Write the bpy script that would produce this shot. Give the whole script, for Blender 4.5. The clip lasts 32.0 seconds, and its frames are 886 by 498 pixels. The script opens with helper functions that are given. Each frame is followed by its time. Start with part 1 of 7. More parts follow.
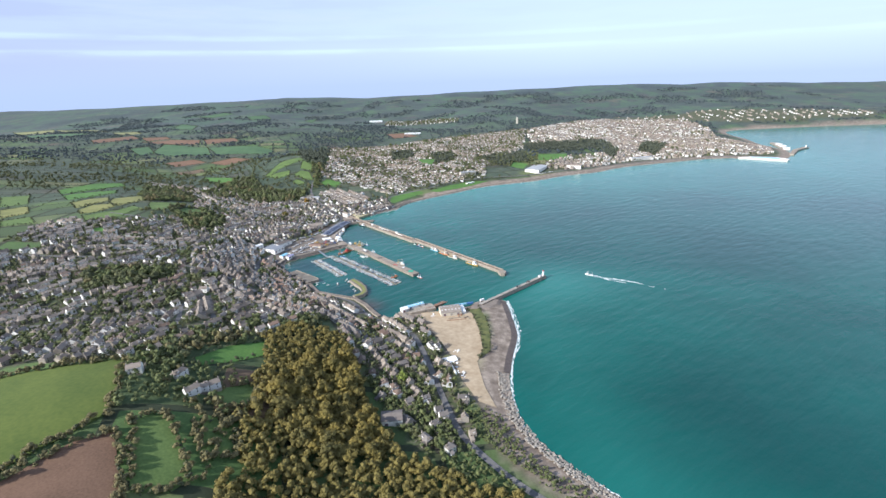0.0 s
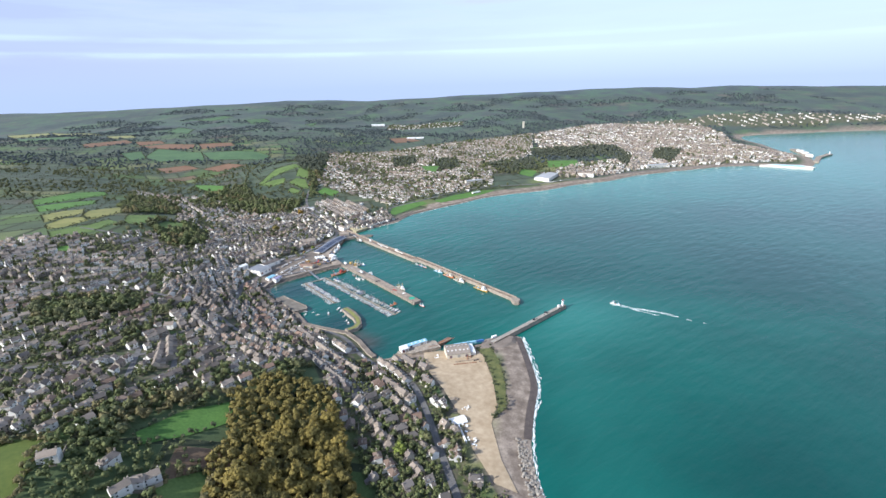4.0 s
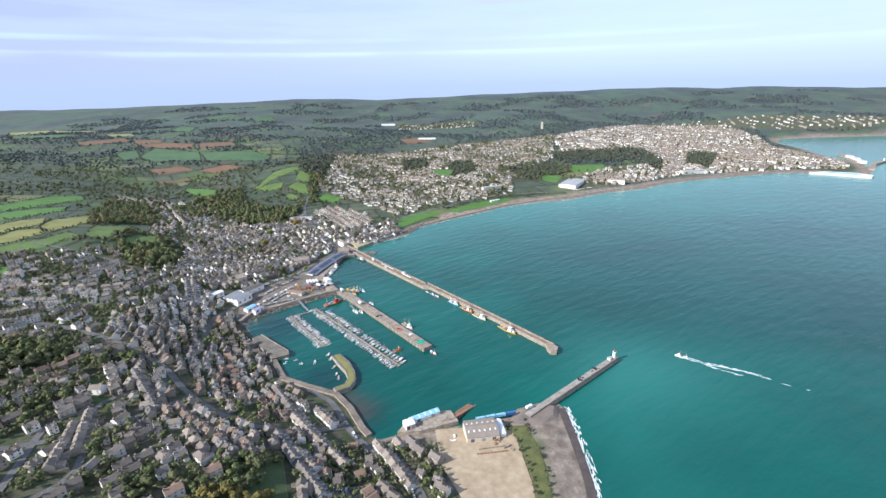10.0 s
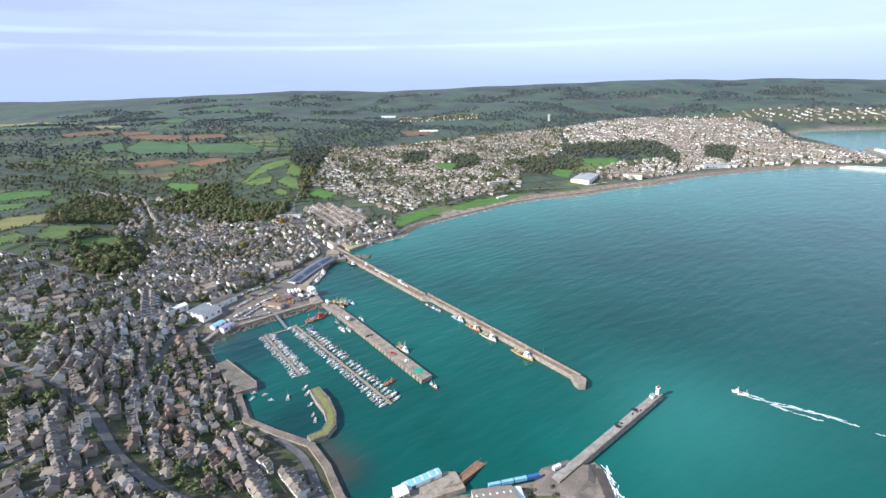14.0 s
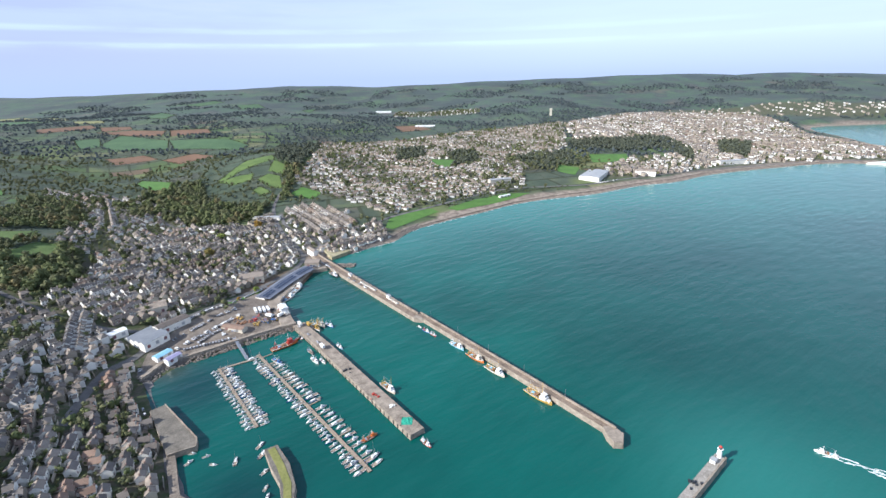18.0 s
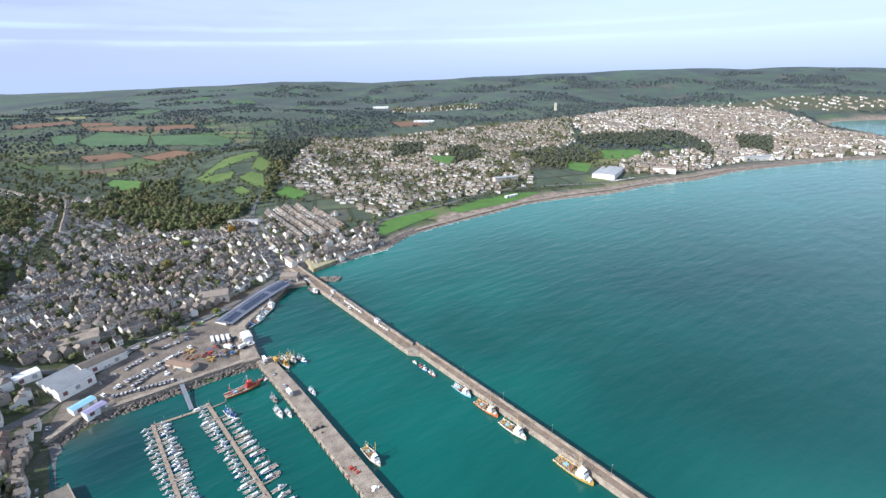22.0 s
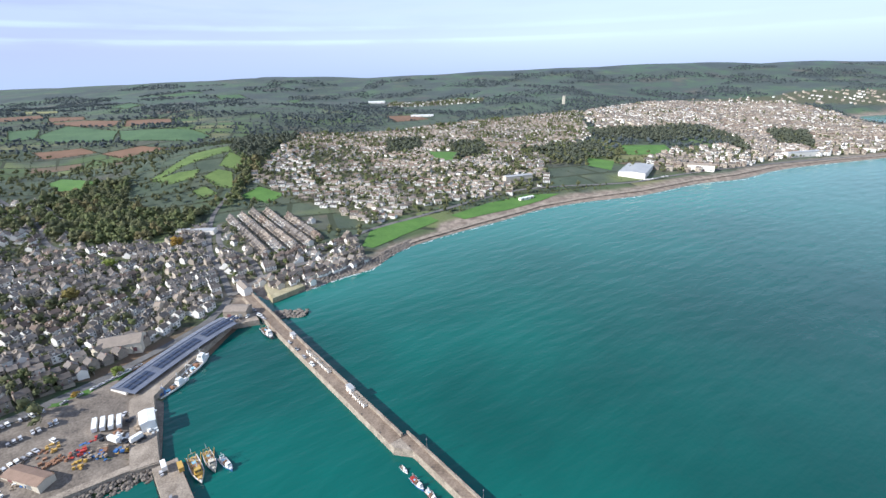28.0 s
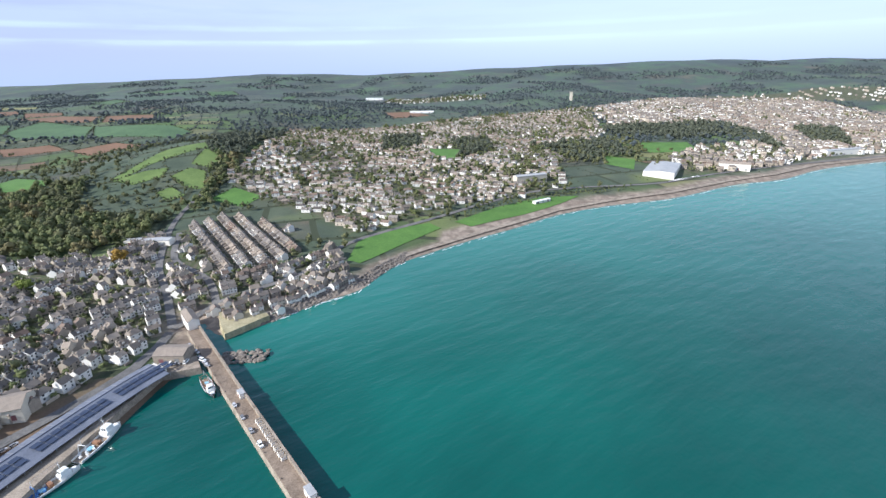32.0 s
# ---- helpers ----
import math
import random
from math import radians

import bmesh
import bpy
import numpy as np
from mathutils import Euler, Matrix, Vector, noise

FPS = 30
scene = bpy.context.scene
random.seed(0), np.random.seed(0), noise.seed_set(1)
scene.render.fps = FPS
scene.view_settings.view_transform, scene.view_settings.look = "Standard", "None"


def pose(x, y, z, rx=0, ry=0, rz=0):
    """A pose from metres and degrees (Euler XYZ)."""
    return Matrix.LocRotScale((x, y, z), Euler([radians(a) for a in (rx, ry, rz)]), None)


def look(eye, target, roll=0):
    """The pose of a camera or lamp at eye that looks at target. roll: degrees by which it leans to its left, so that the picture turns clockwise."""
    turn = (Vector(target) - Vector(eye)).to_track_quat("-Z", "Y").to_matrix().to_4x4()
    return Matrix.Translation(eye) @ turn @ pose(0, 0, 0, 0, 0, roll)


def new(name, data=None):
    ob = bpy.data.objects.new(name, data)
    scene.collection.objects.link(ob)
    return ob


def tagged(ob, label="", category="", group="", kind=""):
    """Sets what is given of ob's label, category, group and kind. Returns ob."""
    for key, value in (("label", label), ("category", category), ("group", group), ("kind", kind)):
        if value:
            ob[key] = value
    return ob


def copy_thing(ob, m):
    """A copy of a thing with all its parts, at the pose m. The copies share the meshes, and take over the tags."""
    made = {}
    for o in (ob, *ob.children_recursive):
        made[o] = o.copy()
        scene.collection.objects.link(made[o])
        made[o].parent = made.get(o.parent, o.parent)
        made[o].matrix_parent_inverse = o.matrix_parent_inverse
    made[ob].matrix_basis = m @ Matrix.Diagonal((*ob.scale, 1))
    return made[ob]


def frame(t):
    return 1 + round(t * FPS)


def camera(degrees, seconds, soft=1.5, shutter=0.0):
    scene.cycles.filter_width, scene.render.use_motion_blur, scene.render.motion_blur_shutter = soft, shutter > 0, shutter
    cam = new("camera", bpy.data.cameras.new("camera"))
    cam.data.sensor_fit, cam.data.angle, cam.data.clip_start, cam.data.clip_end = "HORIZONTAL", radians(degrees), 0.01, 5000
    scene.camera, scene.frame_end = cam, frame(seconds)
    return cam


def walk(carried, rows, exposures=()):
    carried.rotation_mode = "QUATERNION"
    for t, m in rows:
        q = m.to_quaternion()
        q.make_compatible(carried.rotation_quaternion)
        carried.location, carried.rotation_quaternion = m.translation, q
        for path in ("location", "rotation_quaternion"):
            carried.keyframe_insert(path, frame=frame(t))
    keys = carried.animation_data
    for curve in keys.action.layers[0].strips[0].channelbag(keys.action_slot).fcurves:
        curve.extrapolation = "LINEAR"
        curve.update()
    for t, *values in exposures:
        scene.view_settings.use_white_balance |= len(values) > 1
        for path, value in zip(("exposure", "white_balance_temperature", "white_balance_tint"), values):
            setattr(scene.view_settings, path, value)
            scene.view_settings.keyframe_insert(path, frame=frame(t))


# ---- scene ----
cam = camera(86.01, 32.0)
PATH = [
    (0, (-14.98, -38.38, 315.70), (-9.44, 905.23, -15.30), -1.77),
    (1, (-15.49, -12.68, 315.70), (-8.00, 931.05, -14.94), -1.75),
    (2, (-16.07, 13.03, 315.65), (-8.46, 957.16, -13.84), -1.72),
    (3, (-16.78, 38.75, 315.51), (-13.31, 983.71, -11.67), -1.69),
    (4, (-17.70, 64.49, 315.23), (-17.76, 1009.98, -10.41), -1.65),
    (5, (-18.86, 90.26, 314.74), (-22.18, 1035.95, -10.30), -1.61),
    (6, (-20.23, 116.07, 313.86), (-26.02, 1062.07, -10.25), -1.55),
    (7, (-21.75, 141.94, 312.37), (-27.89, 1088.82, -9.16), -1.48),
    (8, (-23.35, 167.89, 310.05), (-32.42, 1115.32, -9.79), -1.42),
    (9, (-24.96, 193.93, 306.76), (-39.64, 1140.34, -15.86), -1.35),
    (10, (-26.48, 220.04, 302.65), (-47.77, 1165.65, -21.96), -1.30),
    (11, (-27.77, 246.21, 297.94), (-51.54, 1190.74, -29.63), -1.26),
    (12, (-28.72, 272.41, 292.84), (-53.54, 1216.45, -36.06), -1.23),
    (13, (-29.25, 298.64, 287.54), (-53.42, 1241.94, -43.52), -1.23),
    (14, (-29.44, 324.88, 282.13), (-54.74, 1266.68, -53.08), -1.23),
    (15, (-29.43, 351.09, 276.64), (-55.08, 1292.12, -60.71), -1.24),
    (16, (-29.35, 377.27, 271.14), (-52.97, 1318.12, -66.86), -1.26),
    (17, (-29.32, 403.40, 265.66), (-50.34, 1344.12, -72.89), -1.27),
    (18, (-29.43, 429.54, 260.21), (-50.53, 1369.85, -79.45), -1.29),
    (19, (-29.78, 455.76, 254.81), (-51.68, 1395.48, -86.41), -1.31),
    (20, (-30.44, 482.10, 249.47), (-51.59, 1421.55, -92.57), -1.33),
    (21, (-31.47, 508.61, 244.19), (-52.33, 1447.98, -98.08), -1.34),
    (22, (-32.75, 535.16, 238.93), (-52.85, 1474.08, -104.60), -1.36),
    (23, (-34.10, 561.59, 233.68), (-54.70, 1500.22, -110.64), -1.38),
    (24, (-35.38, 587.75, 228.38), (-56.16, 1526.23, -116.32), -1.39),
    (25, (-36.46, 613.55, 223.02), (-56.98, 1551.76, -122.42), -1.39),
    (26, (-37.40, 639.13, 217.58), (-56.72, 1577.15, -128.47), -1.40),
    (27, (-38.29, 664.73, 212.07), (-56.87, 1602.83, -133.79), -1.39),
    (28, (-39.24, 690.56, 206.49), (-57.78, 1628.84, -138.89), -1.39),
    (29, (-40.31, 716.80, 200.84), (-58.66, 1655.10, -144.50), -1.37),
    (30, (-41.50, 743.38, 195.13), (-59.93, 1682.02, -149.29), -1.36),
    (31, (-42.77, 770.19, 189.39), (-59.96, 1708.82, -155.11), -1.34),
    (32, (-44.07, 797.11, 183.63), (-62.52, 1735.67, -160.99), -1.32),
]
walk(cam, [(t, look(eye, target, roll)) for t, eye, target, roll in PATH], [(0, 0.68, 6000, 10), (32, 0.68, 6000, 10)])

# ---- sky, sun ----
SUN_DIR = Vector((-0.78, -0.40, 0.56)).normalized()
world = bpy.data.worlds.new("sky")
scene.world = world
world.use_nodes = True
wn, wl = world.node_tree.nodes, world.node_tree.links
wn.clear()
sky = wn.new("ShaderNodeTexSky")
sky.sky_type, sky.sun_disc = "NISHITA", False
sky.sun_elevation, sky.sun_rotation = math.asin(SUN_DIR.z), math.atan2(SUN_DIR.x, SUN_DIR.y)
sky.altitude, sky.air_density, sky.dust_density, sky.ozone_density = 200, 1.0, 0.3, 2.0
coord, cmap, cnoise, cmix, back, wout = (wn.new(n) for n in ("ShaderNodeTexCoord", "ShaderNodeMapping", "ShaderNodeTexNoise", "ShaderNodeMix", "ShaderNodeBackground", "ShaderNodeOutputWorld"))


def sky_ramp(value, stops):
    r = wn.new("ShaderNodeValToRGB")
    e = r.color_ramp.elements
    while len(e) < len(stops):
        e.new(0.5)
    for k, (pos, c) in zip(e, stops):
        k.position, k.color = pos, (*c, 1) if isinstance(c, tuple) else (c, c, c, 1)
    wl.new(value, r.inputs["Fac"])
    return r.outputs["Color"]


def sky_mix(fac, a, b):
    m = wn.new("ShaderNodeMix")
    m.data_type = "RGBA"
    for key, v in (("Factor", fac), ("A", a), ("B", b)):
        if hasattr(v, "links"):
            wl.new(v, m.inputs[key])
        else:
            m.inputs[key].default_value = v if key == "Factor" else (*v, 1)
    return m.outputs["Result"]


def sky_times(a, b):
    m = wn.new("ShaderNodeMath")
    m.operation = "MULTIPLY"
    for k, v in enumerate((a, b)):
        if hasattr(v, "links"):
            wl.new(v, m.inputs[k])
        else:
            m.inputs[k].default_value = v
    return m.outputs[0]


# a thin high veil: lavender in the west, paler to the north-east, bluer at the horizon, clearing towards the zenith
high = wn.new("ShaderNodeSeparateXYZ")
wl.new(coord.outputs["Generated"], high.inputs["Vector"])
side = wn.new("ShaderNodeMapRange")
side.inputs["From Min"].default_value, side.inputs["From Max"].default_value = -0.65, 0.25
wl.new(high.outputs["X"], side.inputs["Value"])
veil_colour = sky_mix(side.outputs[0], (3.55, 4.0, 6.4), (4.75, 5.6, 7.2))
veil_colour = sky_mix(sky_ramp(high.outputs["Z"], [(0.0, 0.9), (0.055, 0.0)]), veil_colour, (3.35, 4.25, 6.3))
cmap.inputs["Scale"].default_value = (1.6, 1.6, 15.0)
cmap.inputs["Rotation"].default_value = (0.015, -0.02, 0.4)
cnoise.inputs["Scale"].default_value, cnoise.inputs["Detail"].default_value, cnoise.inputs["Roughness"].default_value = 2.2, 6, 0.55
wl.new(coord.outputs["Generated"], cmap.inputs["Vector"])
wl.new(cmap.outputs["Vector"], cnoise.inputs["Vector"])
streak = sky_times(sky_ramp(cnoise.outputs["Fac"], [(0.38, 0.15), (0.6, 1.0)]), sky_ramp(high.outputs["Z"], [(0.045, 0.0), (0.056, 0.2), (0.061, 1.0), (0.066, 0.15), (0.079, 0.1), (0.084, 0.8), (0.09, 0.25), (0.2, 0.45), (0.5, 0.2)]))
cloud_colour = sky_mix(sky_times(streak, sky_ramp(high.outputs["X"], [(0.0, 0.85), (0.3, 0.7)])), veil_colour, (5.6, 7.0, 7.6))
grey = sky_times(sky_ramp(cnoise.outputs["Fac"], [(0.5, 0.0), (0.68, 0.6)]), sky_ramp(high.outputs["Z"], [(0.1, 0.0), (0.14, 1.0)]))
cloud_colour = sky_mix(grey, cloud_colour, (4.6, 4.5, 5.9))
wl.new(sky_ramp(high.outputs["Z"], [(0.0, 0.93), (0.12, 0.9), (0.7, 0.42)]), cmix.inputs["Factor"])
cmix.data_type = "RGBA"
wl.new(sky.outputs["Color"], cmix.inputs["A"])
wl.new(cloud_colour, cmix.inputs["B"])
wl.new(cmix.outputs["Result"], back.inputs["Color"])
back.inputs["Strength"].default_value = 0.1
wl.new(back.outputs["Background"], wout.inputs["Surface"])
lamp = bpy.data.lights.new("sun", "SUN")
lamp.energy, lamp.angle, lamp.color = 4.7, radians(0.6), (1.0, 0.94, 0.845)
sun = new("sun", lamp)
sun.matrix_world = look(tuple(SUN_DIR * 1000), (0, 0, 0))


# ---- materials ----
def mat(name, colour, rough=0.8, vary=0.25, size=1.0, bump=0.0, metal=0.0, tint=None, each=0.0, fine=None, coat=0.0, island=0.0):
    """A worn surface: colour varied at a large and a fine scale, towards tint where given; each: how far single objects differ."""
    m = bpy.data.materials.new(name)
    m.use_nodes = True
    n, l = m.node_tree.nodes, m.node_tree.links
    p = n["Principled BSDF"]
    p.inputs["Roughness"].default_value, p.inputs["Metallic"].default_value = rough, metal
    p.inputs["Coat Weight"].default_value = coat
    tc = n.new("ShaderNodeTexCoord")
    big, small = n.new("ShaderNodeTexNoise"), n.new("ShaderNodeTexNoise")
    big.inputs["Scale"].default_value, big.inputs["Detail"].default_value = 1 / size, 3
    small.inputs["Scale"].default_value, small.inputs["Detail"].default_value = 1 / (fine or size / 9), 2
    geo = n.new("ShaderNodeNewGeometry")
    for t in (big, small):
        l.new(geo.outputs["Position"], t.inputs["Vector"])
    add = n.new("ShaderNodeMath")
    add.operation = "ADD"
    l.new(big.outputs["Fac"], add.inputs[0])
    l.new(small.outputs["Fac"], add.inputs[1])
    fac = add.outputs[0]
    if each:
        info, mul = n.new("ShaderNodeObjectInfo"), n.new("ShaderNodeMath")
        mul.operation = "MULTIPLY_ADD"
        l.new(info.outputs["Random"], mul.inputs[0])
        mul.inputs[1].default_value = each
        l.new(fac, mul.inputs[2])
        fac = mul.outputs[0]
    if island:
        mul = n.new("ShaderNodeMath")
        mul.operation = "MULTIPLY_ADD"
        l.new(geo.outputs["Random Per Island"], mul.inputs[0])
        mul.inputs[1].default_value = island
        l.new(fac, mul.inputs[2])
        fac = mul.outputs[0]
    rng = n.new("ShaderNodeMapRange")
    rng.inputs["From Min"].default_value, rng.inputs["From Max"].default_value = 0.65, 1.35 + each + island
    l.new(fac, rng.inputs["Value"])
    mix = n.new("ShaderNodeMix")
    mix.data_type = "RGBA"
    c = np.array(colour[:3])
    a = c * (1 - vary)
    b = np.array(tint) if tint else np.minimum(c * (1 + vary), 0.9)
    mix.inputs["A"].default_value, mix.inputs["B"].default_value = (*a, 1), (*b, 1)
    l.new(rng.outputs[0], mix.inputs["Factor"])
    l.new(mix.outputs["Result"], p.inputs["Base Color"])
    if bump:
        bp = n.new("ShaderNodeBump")
        bp.inputs["Strength"].default_value, bp.inputs["Distance"].default_value = 0.6, bump
        l.new(small.outputs["Fac"], bp.inputs["Height"])
        l.new(bp.outputs["Normal"], p.inputs["Normal"])
    return m


M_SLATE = mat("slate", (0.115, 0.092, 0.076), 0.75, 0.4, 3, 0.02, tint=(0.22, 0.19, 0.168), each=0.8)
M_SLATE_OLD = mat("slate_old", (0.17, 0.14, 0.115), 0.8, 0.4, 3, 0.02, tint=(0.33, 0.275, 0.225), each=0.8)
M_TILE = mat("brown_tile", (0.17, 0.105, 0.075), 0.85, 0.3, 3, 0.02, tint=(0.28, 0.19, 0.14), each=0.6)
M_RENDER = mat("white_render", (0.8, 0.76, 0.69), 0.85, 0.1, 4, each=0.2)
M_CREAM = mat("cream_render", (0.55, 0.5, 0.41), 0.85, 0.15, 4, each=0.3)
M_GRANITE = mat("granite", (0.24, 0.205, 0.17), 0.9, 0.35, 2, 0.03, tint=(0.42, 0.36, 0.29), each=0.5)
M_BRICK = mat("brick", (0.3, 0.2, 0.16), 0.85, 0.3, 2, 0.02, each=0.3)
M_PANE = mat("glass", (0.03, 0.035, 0.04), 0.12, 0.2, 2)
M_FRAME = mat("white_frame", (0.75, 0.75, 0.73), 0.5, 0.08, 2)
M_DOOR = mat("painted_door", (0.1, 0.14, 0.19), 0.5, 0.3, 2, each=0.8, tint=(0.3, 0.08, 0.06))
M_CONCRETE = mat("concrete", (0.21, 0.165, 0.125), 0.9, 0.4, 7, 0.02, tint=(0.39, 0.33, 0.265), fine=0.8)
M_QUAY = mat("quay_stone", (0.22, 0.18, 0.14), 0.85, 0.35, 4, 0.05, tint=(0.42, 0.36, 0.29), fine=0.7)
M_ASPHALT = mat("asphalt", (0.1, 0.098, 0.098), 0.9, 0.25, 12, tint=(0.19, 0.18, 0.17), fine=1.2)
M_SAND = mat("sand", (0.37, 0.275, 0.17), 0.95, 0.2, 19, 0.05, tint=(0.46, 0.365, 0.25), fine=5)
M_SHINGLE = mat("shingle", (0.15, 0.12, 0.1), 0.95, 0.3, 14, 0.1, tint=(0.24, 0.2, 0.165), fine=1.0)
M_ROCK = mat("rock", (0.13, 0.11, 0.095), 0.9, 0.4, 3, 0.1, tint=(0.29, 0.25, 0.21), each=0.5)
M_ROCK_PALE = mat("pale_rock", (0.24, 0.205, 0.17), 0.9, 0.35, 3, 0.1, tint=(0.44, 0.4, 0.34), each=0.5, island=0.6)
M_MEADOW = mat("meadow", (0.078, 0.12, 0.015), 0.95, 0.2, 30, 0.05, tint=(0.11, 0.14, 0.022), fine=3.0)
M_STUBBLE = mat("stubble", (0.19, 0.2, 0.075), 0.95, 0.2, 40, 0.05, tint=(0.25, 0.245, 0.1), fine=4.0)
M_GRASS = mat("grass", (0.06, 0.155, 0.024), 0.95, 0.25, 25, 0.05, tint=(0.095, 0.2, 0.035), fine=2.0)
M_GRASS_DRY = mat("dry_grass", (0.17, 0.19, 0.05), 0.95, 0.25, 25, 0.05, tint=(0.25, 0.24, 0.08), fine=2.0)
M_PLOUGH = mat("ploughed_soil", (0.15, 0.085, 0.05), 0.95, 0.2, 30, 0.1, tint=(0.2, 0.115, 0.07), fine=1.5)
M_SCRUB = mat("scrub", (0.07, 0.1, 0.03), 0.95, 0.35, 9, 0.3, tint=(0.15, 0.15, 0.05), fine=1.5)
M_LEAF = mat("leaf", (0.098, 0.1, 0.03), 0.85, 0.4, 18, tint=(0.28, 0.21, 0.045), each=1.5, fine=0.9, island=0.4)
M_LEAF_DARK = mat("leaf_dark", (0.062, 0.084, 0.038), 0.88, 0.4, 26, tint=(0.15, 0.15, 0.06), fine=2, island=0.8)
M_LEAF_GOLD = mat("leaf_gold", (0.26, 0.17, 0.025), 0.8, 0.3, 6, tint=(0.38, 0.22, 0.03), fine=1.2)
M_LEAF_LIME = mat("leaf_lime", (0.14, 0.2, 0.03), 0.8, 0.3, 6, tint=(0.24, 0.28, 0.05), fine=1.2)
M_BARK = mat("bark", (0.1, 0.075, 0.05), 0.95, 0.3, 1)
M_WHITE = mat("white_paint", (0.78, 0.78, 0.76), 0.4, 0.1, 3)
M_BLUE = mat("blue_paint", (0.04, 0.13, 0.33), 0.4, 0.2, 3)
M_SKYBLUE = mat("pale_blue_paint", (0.25, 0.48, 0.62), 0.5, 0.15, 4)
M_APRON = mat("apron_concrete", (0.27, 0.24, 0.13), 0.9, 0.3, 8, 0.02, tint=(0.42, 0.37, 0.24), fine=1.2)
M_LAVENDER = mat("lavender_sheet", (0.3, 0.28, 0.42), 0.5, 0.15, 4)
M_RED = mat("red_paint", (0.42, 0.05, 0.035), 0.4, 0.2, 3)
M_ORANGE = mat("orange_paint", (0.6, 0.17, 0.04), 0.4, 0.2, 3)
M_YELLOW = mat("yellow_paint", (0.6, 0.4, 0.06), 0.45, 0.25, 3, tint=(0.5, 0.3, 0.1))
M_GREEN = mat("green_paint", (0.04, 0.22, 0.13), 0.45, 0.2, 3)
M_DARK = mat("dark_paint", (0.03, 0.033, 0.04), 0.5, 0.3, 3)
M_STEEL = mat("steel", (0.4, 0.41, 0.42), 0.45, 0.15, 3, metal=0.7)
M_RUST = mat("rust", (0.23, 0.11, 0.06), 0.9, 0.35, 2, tint=(0.36, 0.2, 0.12))
M_WOOD = mat("timber", (0.26, 0.2, 0.14), 0.85, 0.3, 2, tint=(0.38, 0.31, 0.24))
M_GREYROOF = mat("metal_roof", (0.33, 0.34, 0.35), 0.55, 0.12, 8, tint=(0.42, 0.42, 0.42))
M_SOLAR = mat("solar_panel", (0.045, 0.06, 0.1), 0.2, 0.25, 3)
M_MKT = mat("market_roof", (0.115, 0.13, 0.17), 0.5, 0.15, 9, tint=(0.18, 0.195, 0.24))
M_RUBBER = mat("rubber", (0.02, 0.02, 0.02), 0.9, 0.2, 1)
M_CAR = mat("car_paint", (0.06, 0.06, 0.07), 0.3, 0.3, 40, each=1.6, tint=(0.7, 0.7, 0.72), coat=0.5)
M_FOAM = mat("foam", (0.72, 0.75, 0.76), 0.9, 0.1, 3)
M_NET = mat("green_net", (0.03, 0.3, 0.2), 0.9, 0.3, 2)


# ---- mesh helpers ----
def part(name, bm, material, parent=None, label=""):
    """Links a bmesh as one mesh object under a thing or a part."""
    me = bpy.data.meshes.new(name)
    bm.to_mesh(me)
    bm.free()
    for m in material if isinstance(material, (list, tuple)) else (material,):
        me.materials.append(m)
    ob = new(name, me)
    if parent is not None:
        ob.parent = parent
    return tagged(ob, label)


def thing(name, label, category, m=None, group="", kind=""):
    ob = new(name)
    if m is not None:
        ob.matrix_world = m
    return tagged(ob, label, category, group, kind)


def mesh_of(name, verts, faces, materials, mats=None):
    me = bpy.data.meshes.new(name)
    me.from_pydata(np.asarray(verts).tolist(), [], faces.tolist() if isinstance(faces, np.ndarray) else faces)
    for m in materials:
        me.materials.append(m)
    if mats is not None:
        me.polygons.foreach_set("material_index", np.asarray(mats, np.int32))
    me.update()
    return me


def box(bm, x0, y0, z0, x1, y1, z1, m=None, mi=0, taper=1.0):
    """A box from corner to corner; its top drawn in by taper."""
    cx, cy = (x0 + x1) / 2, (y0 + y1) / 2
    v = []
    for z, s in ((z0, 1.0), (z1, taper)):
        for x, y in ((x0, y0), (x1, y0), (x1, y1), (x0, y1)):
            p = Vector((cx + (x - cx) * s, cy + (y - cy) * s, z))
            v.append(bm.verts.new(m @ p if m is not None else p))
    for f in ((3, 2, 1, 0), (4, 5, 6, 7), (0, 1, 5, 4), (1, 2, 6, 5), (2, 3, 7, 6), (3, 0, 4, 7)):
        bm.faces.new([v[i] for i in f]).material_index = mi
    return bm


def rod(bm, a, b, r0, r1=None, sides=6, mi=0):
    """A tapered round bar from a to b."""
    a, b = Vector(a), Vector(b)
    r1 = r0 if r1 is None else r1
    q = (b - a).to_track_quat("Z", "Y")
    rings = []
    for p, r in ((a, r0), (b, r1)):
        rings.append([bm.verts.new(p + q @ Vector((r * math.cos(k * math.tau / sides), r * math.sin(k * math.tau / sides), 0))) for k in range(sides)])
    for k in range(sides):
        bm.faces.new((rings[0][k], rings[0][(k + 1) % sides], rings[1][(k + 1) % sides], rings[1][k])).material_index = mi
    bm.faces.new(rings[1]).material_index = mi
    bm.faces.new(rings[0][::-1]).material_index = mi
    return bm


